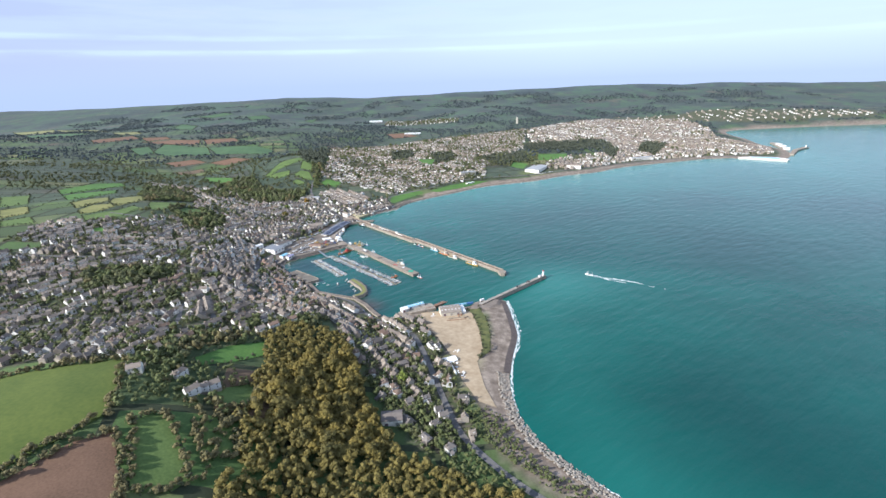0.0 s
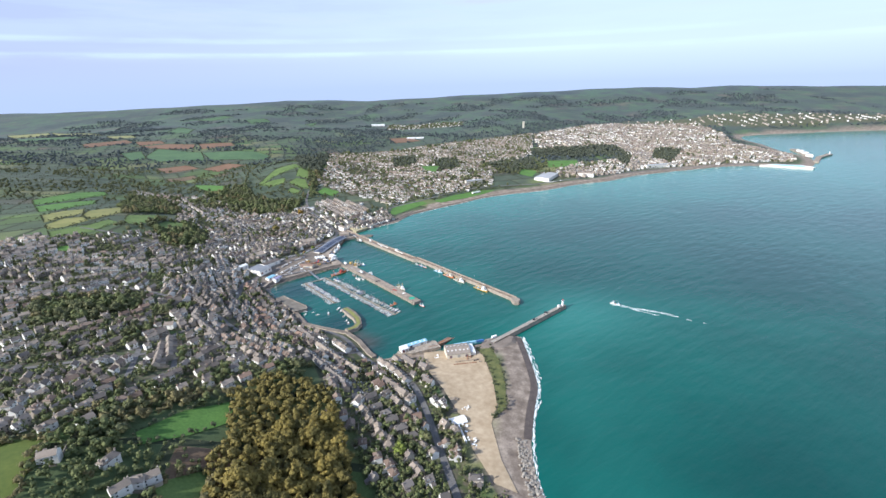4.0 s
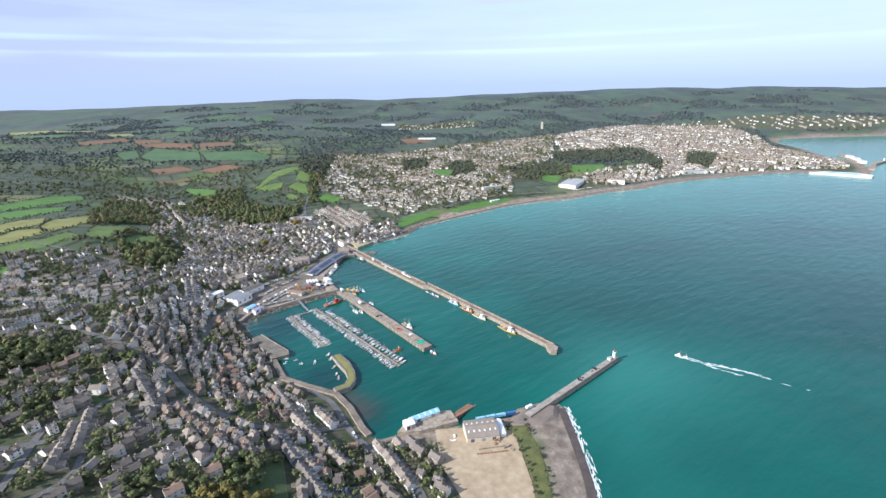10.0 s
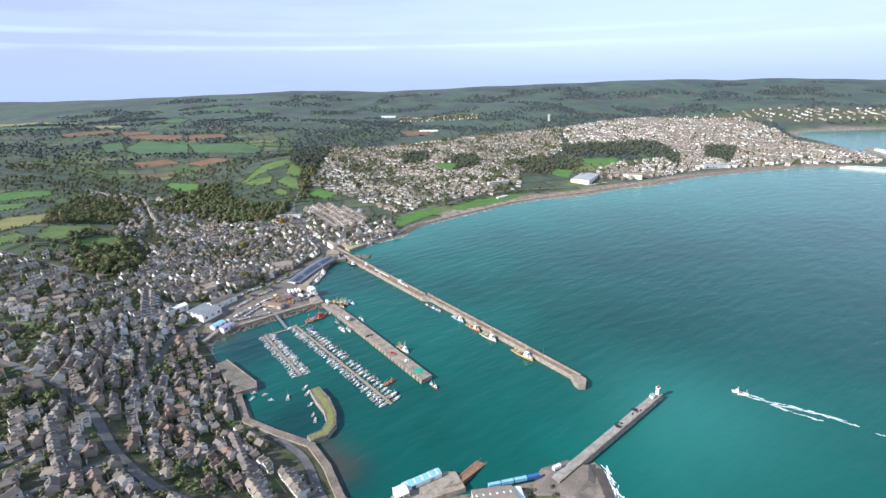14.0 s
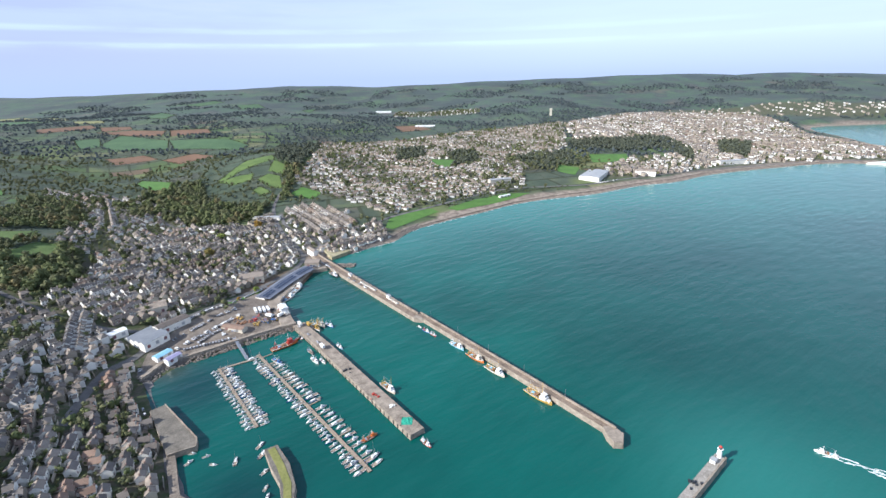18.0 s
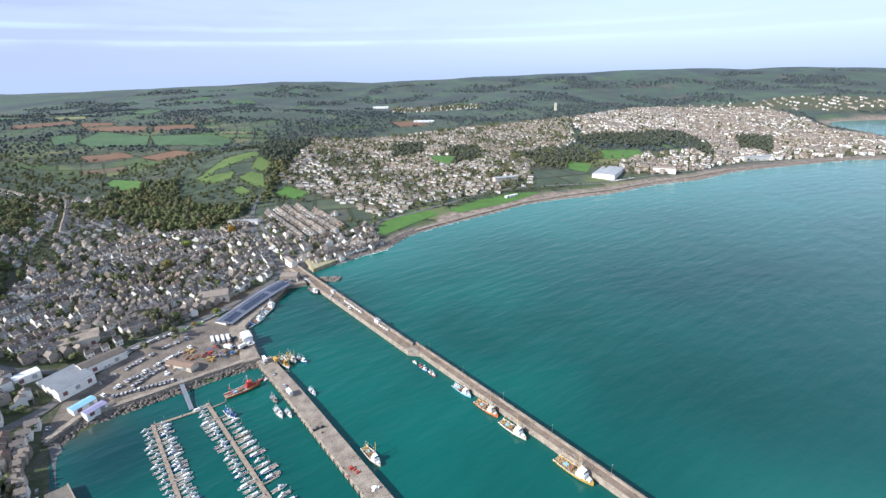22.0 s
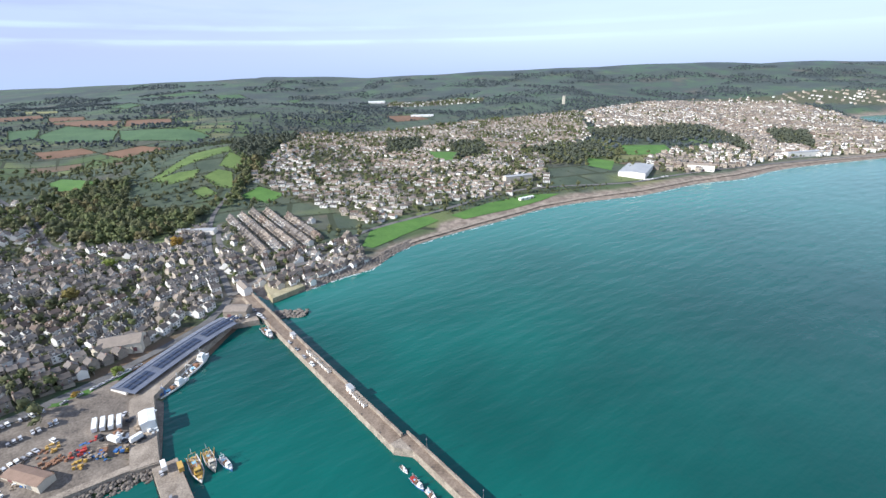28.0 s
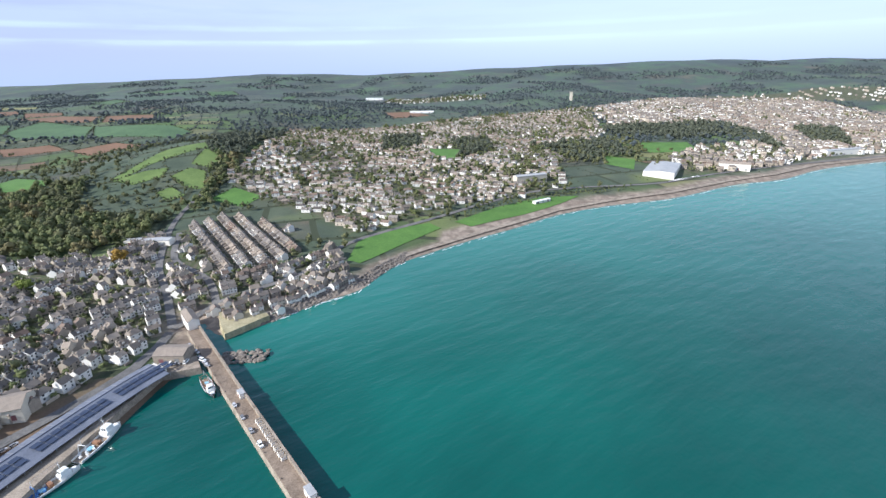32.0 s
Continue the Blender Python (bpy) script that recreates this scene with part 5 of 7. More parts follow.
def clear_ground(q, road=5, house_gap=3.0, greens=True):
    ok = inland(q[:, 0], q[:, 1]) > 14
    if greens:
        ok &= ~green(q[:, 0], q[:, 1])
    for line in ROADS.values():
        ok &= away(q[:, 0], q[:, 1], np.array(line, float)) > road
    for p in RESERVED + [YARD, HARBOUR_YARD]:
        ok &= ~inside(q[:, 0], q[:, 1], p)
    ok &= np.array([free(x, y, house_gap) for x, y, _ in q])
    return q[ok]


woods = [scatter(poly, gap, size, 30 + k) for k, (poly, gap, size) in enumerate((
    ([(-700, 1300), (-460, 1230), (-400, 1300), (-420, 1420), (-440, 1380), (-560, 1420), (-640, 1560), (-720, 1480)], 9, 1.35),
    ([(-640, 1600), (-600, 1900), (-440, 1860), (-400, 1520), (-380, 1450), (-420, 1400), (-430, 1560), (-470, 1720), (-590, 1890)], 9, 1.2),
    ([(-300, 400), (-262, 372), (-245, 300), (-290, 355)], 7, 1.0), ([(-330, 440), (-215, 430), (-205, 424), (-270, 384), (-310, 360)], 8, 0.9),
    (WOODED[0], 8.5, 1.1), (WOODED[1], 8, 1.25), (WOODED[2], 8, 1.2), (WOODED[3], 7, 1.1), (WOODED[4], 7.5, 1.15), *((q, 12, 1.35) for q in WOODED[5:]), ([(-521, 1008), (-469, 1078), (-390, 1071), (-333, 1062), (-366, 1025), (-454, 974)], 9, 1.05), ([(-230, 520), (-165, 520), (-165, 480), (-200, 470)], 7, 0.9),
    ([(-627, 2069), (-509, 2188), (-415, 1630), (-432, 1553), (-500, 1700)], 11, 1.3)))]
grove("wood_edge", "olive and gold autumn wood above the coast road", clear_ground(np.array([(x, y, 1.35) for x, y in far_trees])), M_LEAF, PROTO_WOOD)
trees_in = clear_ground(np.concatenate(woods) * (1, 1, 1.2))
grove("far_woodland", "dark grey-green tree belts between the far suburbs", trees_in[trees_in[:, 1] > 1650], M_GREYWOOD, PROTO)
trees_in = trees_in[trees_in[:, 1] <= 1650]
patch = np.array([noise.noise(Vector((x / 45, y / 45, 3.9))) + 0.5 * noise.noise(Vector((x / 12, y / 12, 1.9))) for x, y, _ in trees_in])
grove("woodland", "dark green trees of the valley woods", trees_in[patch < -0.12], M_LEAF_DARK, PROTO_WOOD)
grove("woodland", "green and olive trees of the valley woods", trees_in[(patch >= -0.12) & (patch < 0.34)], M_GARDEN, PROTO_WOOD)
grove("woodland", "brown and gold autumn trees of the valley woods", trees_in[patch >= 0.34], M_BELT, PROTO_WOOD)
garden = np.concatenate([scatter(v[0], {"old": 7.5, "strand": 7.5, "wharf": 10, "coast_road": 6, "slope": 6.5, "hillside": 6.8, "chywoone": 7, "gwavas": 8.5, "alverton": 12, "heamoor": 14}[k], 0.76, 60 + n) for n, (k, v) in enumerate(TOWN.items()) if k not in ("penzance", "beyond", "terraces")])
gsize = garden[:, 2] * ((1 + 0.35 * (garden[:, 1] > 1300)) + 1.3 * np.array([max(0.0, noise.noise(Vector((x / 50, y / 50, 7.7)))) for x, y, _ in garden]))
garden[:, 2] = gsize
garden = clear_ground(garden, 6, 1.0)
half = np.random.uniform(0, 1, len(garden)) < 0.5
grove("garden_trees", "small green garden trees and bushes between the houses", garden[half], M_GARDEN, PROTO)
grove("garden_trees", "dark garden trees and bushes between the houses", garden[~half], M_LEAF_DARK, PROTO)
edge = []
for key, arr in GREEN_ARR.items():
    if key not in ("quay_bank", "promenade_green", "beach_green", "park", "sports_field", "suburb_green"):
        for x, y, a in along(list(arr) + [arr[0]], 5.5):
            if tr.random() < 0.85:
                edge.append((x + tr.uniform(-1.2, 1.2), y + tr.uniform(-1.5, 1.5), tr.uniform(0.35, 0.75)))
edge = np.array(edge)
belt = []
for key in ("hill_field", "ploughed_field", "mid_field", "wood_field", "small_field"):
    for x, y, a in along(list(GREEN_ARR[key]) + [GREEN_ARR[key][0]], 3.6):
        belt.append((x + tr.uniform(-3, 3), y + tr.uniform(-3, 3), tr.uniform(0.5, 1.05)))
belt = np.concatenate([np.array(belt), scatter([(-290, 355), (-262, 372), (-240, 420), (-215, 432), (-200, 440), (-300, 420)], 7, 0.9, 301), scatter([(-250, 280), (-215, 300), (-185, 300), (-170, 240), (-185, 215), (-215, 285)], 8, 0.9, 302)])
grove("tree_belts", "olive-brown autumn tree belts round the hill fields", clear_ground(belt, 5, 2, False), M_BELT, PROTO_WOOD)
lane = scatter([(-100, 395), (-64, 325), (-5, 268), (60, 240), (108, 190), (74, 230), (43, 258), (14, 294), (-9, 346), (-40, 420)], 5.5, 0.85, 303)
grove("lane_trees", "green and olive trees between the wood and the coast road", clear_ground(lane, 6, 2.5), M_GARDEN, PROTO)
grove("field_hedges", "dark hedges and small trees round the pastures", edge[np.array([free(x, y, 2) for x, y, _ in edge])], M_HEDGE, PROTO, "hedges")
scrub = np.concatenate([scatter([(-5, 360), (30, 350), (50, 325), (100, 262), (150, 190), (110, 200), (60, 262), (18, 310)], 5, 0.55, 200), scatter([(-60, 545), (-42, 560), (-38, 470), (-20, 400), (-12, 395), (-28, 450), (-46, 500)], 5, 0.5, 201), scatter([(22, 585), (34, 588), (44, 540), (44, 505), (40, 468), (31, 455), (34, 480), (34, 514), (28, 563)], 4, 0.22, 202), scatter([(0, 388), (18, 364), (38, 356), (44, 330), (60, 300), (88, 262), (70, 258), (30, 296), (8, 330), (-2, 360)], 4.5, 0.45, 206),
                        scatter([(-330, 420), (-262, 372), (-245, 290), (-265, 262), (-285, 305), (-305, 345), (-340, 380)], 7, 0.9, 203), scatter([(-262, 345), (-215, 360), (-200, 345), (-180, 290), (-240, 280), (-262, 300)], 7, 0.8, 204)])
grove("scrub", "green scrub and bushes on the coastal slope", clear_ground(scrub, 5, 2), M_GARDEN, PROTO, "bushes")
grove("promenade_scrub", "rough green scrub behind the beach", clear_ground(scatter([(-60, 1390), (50, 1500), (150, 1535), (250, 1560), (230, 1530), (130, 1500), (40, 1450), (-40, 1380)], 8, 0.5, 205), 4, 2, False), M_GARDEN, PROTO, "bushes")
pz = np.concatenate([scatter(TOWN["penzance"][0], 13.5, 1.0, 99), scatter([(195, 1745), (300, 1700), (420, 1933), (420, 2100), (200, 1874)], 13, 1.1, 98)])
grove("town_trees", "dark trees among the town roofs across the bay", clear_ground(pz), M_LEAF_DARK, PROTO_FAR)

# hedges along the field edges, and copses
hed = []
hr = random.Random(5)
for k in range(-20, 90):
    v0 = k * FIELD_H
    for u in np.arange(-5200, 5200, 7.5):
        hed.append((u, v0))
    for i in range(-46, 46):
        u0 = (i + (0.5 if k % 2 else 0.0)) * FIELD_W
        for dv in np.arange(0, FIELD_H, 7.5):
            hed.append((u0, v0 + dv))
UV = np.array(hed)
X, Y = UV[:, 0] * 0.94 - UV[:, 1] * 0.343, UV[:, 0] * 0.343 + UV[:, 1] * 0.94
for _ in range(30):
    u, v = field_uv(X, Y)
    du, dv = UV[:, 0] - u, UV[:, 1] - v
    X, Y = X + 0.6 * (du * 0.94 - dv * 0.343), Y + 0.6 * (du * 0.343 + dv * 0.94)
keep = (Y > 350) & (Y < 3300) & (X > -2900) & (np.abs(X + 40) < 0.95 * (Y + 120)) & (X < 3200) & (inland(X, Y) > 40) & ~built(X, Y) & ~green(X, Y)
X, Y = X[keep], Y[keep]
dens = np.array([noise.noise(Vector((x / 420, y / 420, 3.3))) for x, y in zip(X, Y)])
pick = np.array([hr.random() for _ in X]) < np.where(Y > 2200, 0.3, 0.85)
near_h = pick & (Y < 2000)
hs = np.stack([X + np.random.uniform(-2, 2, X.shape), Y + np.random.uniform(-2, 2, X.shape), 0.3 + 0.4 * np.clip(dens + 0.1, 0, 1) + np.random.uniform(0, 0.2, X.shape)], 1)
grove("hedgerows", "dark hedgerows dividing the fields", clear_ground(hs[near_h]), M_HEDGE, PROTO[2:4] + PROTO[6:], "hedges")
# far hedges and far copses carry aerial haze in their leaf colour
grove("far_hedgerows", "distant dark hedgerows on the hills, blued for haze", hs[pick & (Y >= 2000)] * (1, 1, 1.5), M_LEAF_HAZE, PROTO_FAR, "hedges")
cx_, cy_ = np.random.uniform(-2800, 3000, 60000), np.random.uniform(500, 4300, 60000)
cd = np.array([noise.noise(Vector((x / 330, y / 240, 9.1))) + 0.3 * noise.noise(Vector((x / 140, y / 110, 2.1))) for x, y in zip(cx_, cy_)])
keep = (cd > np.where(cy_ < 3100, -0.1, 0.1)) & (np.abs(cx_ + 40) < 0.95 * (cy_ + 120)) & (inland(cx_, cy_) > 60) & ~built(cx_, cy_) & ~green(cx_, cy_)
left_fields = inside(cx_, cy_, np.array([(-600, 780), (-700, 1130), (-900, 1260), (-1150, 1200), (-1000, 700)], float))
cs = np.stack([cx_, cy_, np.random.uniform(1.0, 1.9, cx_.shape)], 1)[keep & ~left_fields]
grove("copses", "dark copses and wooded valleys between the far fields", cs[cs[:, 1] < 1900], M_LEAF_DARK, PROTO[2:4])
grove("far_copses", "distant woods between the far fields, tinted blue-green for haze", cs[cs[:, 1] >= 1900], M_LEAF_HAZE, PROTO_FAR)

for x, y, q, leaf, lab in ((-377, 1237, 1.5, M_LEAF_GOLD, "large golden autumn tree among the houses"), (-407, 1160, 1.3, M_LEAF_LIME, "bright lime-green tree among the houses"), (-386, 1077, 1.5, M_LEAF, "broad dark evergreen tree among the houses"),
                           (-281, 978, 0.8, M_LEAF_LIME, "yellow-green tree on the bank behind the market"), (-292, 952, 0.55, M_LEAF_GOLD, "small russet tree on the grass bank"), (-60, 395, 1.1, M_LEAF_LIME, "bright green tree beside the coast road"), (-125, 430, 1.0, M_LEAF_GOLD, "yellow autumn tree at the wood's edge")):
    t_ = tree(int(-x), 4.5, 9.5, leaf, lab)
    t_.matrix_world = pose(x, y, hz(x, y), 0, 0, 30) @ Matrix.Diagonal((q, q, q, 1))



# ---- boats ----
def hull_mesh(L, B, D, deep=0.8, steps=12):
    """Two shells: the outer hull (slot 0) with a rail (slot 1), and the deck (slot 2)."""
    bm = bmesh.new()
    rows = []
    for i in range(steps + 1):
        s = i / steps
        b = B / 2 * (0.82 + 0.18 * min(1, s / 0.3)) * (1 - max(0.0, (s - 0.5) / 0.5) ** 2.3) + 0.04
        z = D * (0.72 + 0.42 * s * s)
        x = (s - 0.5) * L
        flare = 0.72 - 0.25 * max(0, s - 0.6)
        row = []
        for yy, zz in ((-b * 0.88, z - 0.35 * D), (-b * 0.9, z), (-b, z), (-b * 0.97, z * 0.45), (-b * flare, -0.1), (0, -deep), (b * flare, -0.1), (b * 0.97, z * 0.45), (b, z), (b * 0.9, z), (b * 0.88, z - 0.35 * D)):
            row.append(bm.verts.new((x, yy, zz)))
        rows.append(row)
    for a, c in zip(rows, rows[1:]):
        for k in range(10):
            f = bm.faces.new((a[k], c[k], c[k + 1], a[k + 1]))
            f.material_index = 1 if k in (1, 8) else 0
        f = bm.faces.new((a[0], a[10], c[10], c[0]))
        f.material_index = 2
    f = bm.faces.new(rows[0])
    bmesh.ops.recalc_face_normals(bm, faces=bm.faces[:])
    return bm


def trawler(L, hull_m, top_m, label, beam=None, derricks=True, rig=M_YELLOW):
    t = thing("fishing_boat", label, "boat", group="fishing boats along the piers")
    B = beam or L * 0.27
    D = L * 0.1
    part("hull", hull_mesh(L, B, D, 1.0), (hull_m, M_WHITE, M_WOOD), t)
    z = D * 0.62
    bm = box(bmesh.new(), L * 0.1, -B * 0.33, z, L * 0.32, B * 0.33, z + L * 0.1, taper=0.96)
    wh = part("wheelhouse", bm, top_m, t)
    bm = box(bmesh.new(), L * 0.13, -B * 0.27, z + L * 0.1, L * 0.29, B * 0.27, z + L * 0.185, taper=0.93)
    part("bridge", bm, top_m, t)
    for sx, n_ in ((1, 3), (-1, 2)):
        for k in range(n_):
            y = (k - (n_ - 1) / 2) * B * 0.17
            x = L * (0.21 + 0.079 * sx)
            part("window", box(bmesh.new(), x - 0.05, y - B * 0.06, z + L * 0.125, x + 0.05, y + B * 0.06, z + L * 0.165), M_PANE, wh)
    bm = rod(bmesh.new(), (L * 0.17, 0, z + L * 0.18), (L * 0.17, 0, z + L * 0.42), 0.16, 0.07)
    rod(bm, (L * 0.17, -B * 0.2, z + L * 0.33), (L * 0.17, B * 0.2, z + L * 0.33), 0.07)
    part("mast", bm, M_WHITE, t)
    bm = bmesh.new()
    for s in (-1, 1):
        rod(bm, (-L * 0.36, s * B * 0.36, z), (-L * 0.33, s * B * 0.28, z + L * 0.2), 0.16)
    rod(bm, (-L * 0.33, -B * 0.3, z + L * 0.2), (-L * 0.33, B * 0.3, z + L * 0.2), 0.16)
    part("gantry", bm, rig, t)
    bm = bmesh.new()
    box(bm, -L * 0.1, -B * 0.25, z, -L * 0.02, B * 0.25, z + 1.3)
    rod(bm, (-L * 0.06, -B * 0.32, z + 0.8), (-L * 0.06, B * 0.32, z + 0.8), 0.5, sides=8)
    part("winch", bm, M_RUST, t)
    part("hatch", box(bmesh.new(), -L * 0.26, -B * 0.16, z, -L * 0.16, B * 0.16, z + 0.7), M_SKYBLUE, t)
    bm = rod(bmesh.new(), (-L * 0.33, 0, z + L * 0.2), (-L * 0.33, 0, z + L * 0.36), 0.1, 0.06)
    part("aft_mast", bm, M_WHITE, t)
    bm = bmesh.new()
    for e in ((L * 0.47, 0, D * 1.1), (-L * 0.33, 0, z + L * 0.35), (-L * 0.05, B * 0.45, z), (-L * 0.05, -B * 0.45, z)):
        rod(bm, (L * 0.17, 0, z + L * 0.41), e, 0.05, 0.05, 4)
    part("stay", bm, M_STEEL, t)
    part("whaleback", box(bmesh.new(), L * 0.34, -B * 0.2, z + 0.4, L * 0.44, B * 0.2, D * 1.22, taper=0.8), top_m, t)
    if derricks:
        for s in (-1, 1):
            bm = rod(bmesh.new(), (L * 0.08, s * B * 0.3, z + 0.6), (L * 0.0, s * B * 0.62, z + L * 0.4), 0.26, 0.16)
            rod(bm, (L * 0.0, s * B * 0.62, z + L * 0.36), (L * 0.17, 0, z + L * 0.4), 0.05)
            part("derrick", bm, rig, t)
    bm = bmesh.new()
    for k in range(7):
        x, y = -L * 0.42 + k * L * 0.045, B * 0.25 * math.sin(k * 2.1)
        box(bm, x - 0.5, y - 0.5, z, x + 0.5, y + 0.5, z + 0.6)
    tagged(part("deck_gear", bm, rig, t), "stacked fish boxes and nets", kind="stuff")
    return t


def yacht(L, label, hull_m=M_WHITE, mast=True, cabin=0.4):
    t = thing("small_boat", label, "boat", group="small boats in the marina")
    B, D = L * 0.31, L * 0.11
    part("hull", hull_mesh(L, B, D, 0.5, 8), (hull_m, M_WHITE, M_WOOD if mast else M_CONCRETE), t)
    bm = box(bmesh.new(), -L * 0.05, -B * 0.3, D * 0.6, L * (cabin - 0.05), B * 0.3, D * 0.6 + L * 0.1, taper=0.85)
    box(bm, -L * 0.03, -B * 0.305, D * 0.6 + L * 0.04, L * (cabin - 0.1), B * 0.305, D * 0.6 + L * 0.07, mi=1, taper=0.97)
    part("cabin", bm, (M_WHITE, M_PANE), t)
    if mast:
        bm = rod(bmesh.new(), (L * 0.1, 0, D), (L * 0.1, 0, L * 1.15), 0.09, 0.06, 5)
        rod(bm, (L * 0.1, 0, L * 0.25), (-L * 0.35, 0, L * 0.25), 0.08, 0.08, 5)
        part("mast", bm, M_STEEL, t)
    else:
        bm = box(bmesh.new(), -L * 0.02, -B * 0.24, D * 0.6 + L * 0.09, L * 0.14, B * 0.24, D * 0.6 + L * 0.24, taper=0.9)
        box(bm, -L * 0.03, -B * 0.2, D * 0.6 + L * 0.15, L * 0.15, B * 0.2, D * 0.6 + L * 0.21, mi=1, taper=0.95)
        part("wheelhouse", bm, (M_WHITE, M_PANE), t)
        part("mast", rod(bmesh.new(), (0, 0, D), (0, 0, L * 0.55), 0.07, 0.05, 5), M_STEEL, t)
    part("outboard", box(bmesh.new(), -L * 0.53, -0.25, 0.0, -L * 0.49, 0.25, D * 1.1), M_DARK, t)
    return t


def put(t, x, y, a, z=0.0, s=1.0):
    t.matrix_world = pose(x, y, z, 0, 0, a) @ Matrix.Diagonal((s, s, s, 1))
    return t


NP = -50.5
put(trawler(21, M_SKYBLUE, M_WHITE, "pale blue and white trawler tied to the north pier", derricks=False, rig=M_WHITE), -27, 854, NP)
put(trawler(24, M_ORANGE, M_CREAM, "orange-hulled trawler with cream wheelhouse tied to the north pier", rig=M_YELLOW), -9, 832, NP)
put(trawler(25, M_CREAM, M_WHITE, "cream and yellow beam trawler tied to the north pier", rig=M_YELLOW), 8, 809, NP)
put(trawler(29, M_YELLOW, M_WHITE, "yellow beam trawler with long derricks tied to the north pier", rig=M_YELLOW), 42, 771, NP)
put(trawler(12, M_BLUE, M_WHITE, "small blue and red crabber alongside the pier", derricks=False, rig=M_RED), -60, 886, NP)
put(trawler(10, M_RED, M_WHITE, "small red fishing boat rafted alongside", derricks=False, rig=M_WHITE), -52, 878, NP)
put(yacht(7, "small white workboat alongside the pier", mast=False), -68, 896, NP)
put(trawler(24, M_DARK, M_WHITE, "dark-hulled rusty trawler at the root of the pier", rig=M_RUST), -199, 1047, NP)
put(trawler(25, M_WHITE, M_WHITE, "large white trawler moored at the fish market", derricks=False, rig=M_WHITE), -236, 1000, 82, s=1.15)
put(trawler(19, M_WHITE, M_WHITE, "white longliner moored at the fish market quay", derricks=False, rig=M_BLUE), -239, 972, 66, s=1.25)
put(trawler(24, M_WHITE, M_YELLOW, "white beam trawler with yellow derricks at the landing pier", rig=M_YELLOW), -185, 897, NP)
put(trawler(20, M_CREAM, M_CREAM, "cream and rust beam trawler rafted outside another", rig=M_YELLOW), -180, 903, NP)
put(trawler(15, M_BLUE, M_WHITE, "small blue netter moored outside the beam trawler", derricks=False, rig=M_WHITE), -170, 901, NP + 10)
put(trawler(12, M_SKYBLUE, M_WHITE, "light blue inshore boat at the landing pier", derricks=False, rig=M_WHITE), -148, 855, NP)
put(trawler(22, M_CREAM, M_WHITE, "cream beam trawler with yellow derricks at the landing pier", rig=M_YELLOW), -89, 785, NP)
put(trawler(12, M_RED, M_WHITE, "small red and white boat at the pier end", derricks=False, rig=M_WHITE), -52, 717, NP)
put(trawler(13, M_DARK, M_CONCRETE, "grey-decked crabber beside the landing pier", derricks=False, rig=M_STEEL), -176, 846, NP)
put(trawler(15, M_WHITE, M_WHITE, "white catamaran-like workboat beside the landing pier", derricks=False, rig=M_WHITE), -167, 830, NP)
put(trawler(11, M_WHITE, M_WHITE, "white inshore boat rafted beside the landing pier", derricks=False, rig=M_WHITE), -159, 829, NP)
put(trawler(9, M_RED, M_DARK, "small red boat near the landing pier root", derricks=False, rig=M_RED), -196, 873, 60)
put(trawler(9, M_RED, M_WHITE, "small red and white boat near the landing pier root", derricks=False, rig=M_WHITE), -191, 875, 60)
put(trawler(28, M_ORANGE, M_RED, "long orange-red vessel at the head of the pontoon", derricks=False, rig=M_RED), -206, 858, 40)
put(trawler(16, M_WHITE, M_BLUE, "white boat with blue nets on the pontoon", derricks=False, rig=M_BLUE), -204, 829, -40)
put(trawler(14, M_ORANGE, M_ORANGE, "orange lifeboat moored on the pontoon", derricks=False, rig=M_ORANGE), -96, 723, 40)
put(trawler(14, M_WHITE, M_WHITE, "white fishing boat under way on open water", derricks=False, rig=M_WHITE), 236, 704, 152)

# marina pontoons
PONT_A, PONT_B = [(-257, 818), (-188, 736)], [(-228, 842), (-90, 690)]


def pontoon(name, line, half, label):
    t = thing(name, label, "pontoon")
    part("walkway", slab(band(line, half, half), 0.1, 0.75), M_WOOD, t)
    for i, (x, y, a) in enumerate(along(line, 3.0)):
        if i % 6 == 0:
            part("pile", rod(bmesh.new(), (x + half + 0.4, y, -3), (x + half + 0.4, y, 3.4), 0.25, 0.25, 8), M_STEEL, t)
        m = pose(x, y, 0, 0, 0, a)
        part("plank", box(bmesh.new(), -0.05, -half, 0.75, 1.4, half, 0.8, m), M_WOOD, t)
    return t


pontoon("pontoon", PONT_A, 1.3, "timber marina pontoon lined with small boats")
pontoon("pontoon", PONT_B, 1.4, "long timber marina pontoon with finger berths")
pontoon("pontoon", [(-256, 817), (-229, 834)], 1.2, "short timber pontoon linking two walkways")
gang = thing("gangway", "sloping steel gangway from the sea wall down to the pontoons", "gangway")
gl = Vector((26, -33, 0)).normalized().cross(Vector((0, 0, 1)))
bm = bmesh.new()
gv = [bm.verts.new(Vector(p) + gl * q + Vector((0, 0, dz))) for dz in (0, -0.35) for p in ((-263, 868, 5.2), (-236, 834, 1.2)) for q in (-1.5, 1.5)]
for f in ((0, 1, 3, 2), (4, 6, 7, 5), (0, 2, 6, 4), (1, 5, 7, 3), (0, 4, 5, 1), (2, 3, 7, 6)):
    bm.faces.new([gv[q] for q in f])
bmesh.ops.recalc_face_normals(bm, faces=bm.faces[:])
part("ramp", bm, M_STEEL, gang)
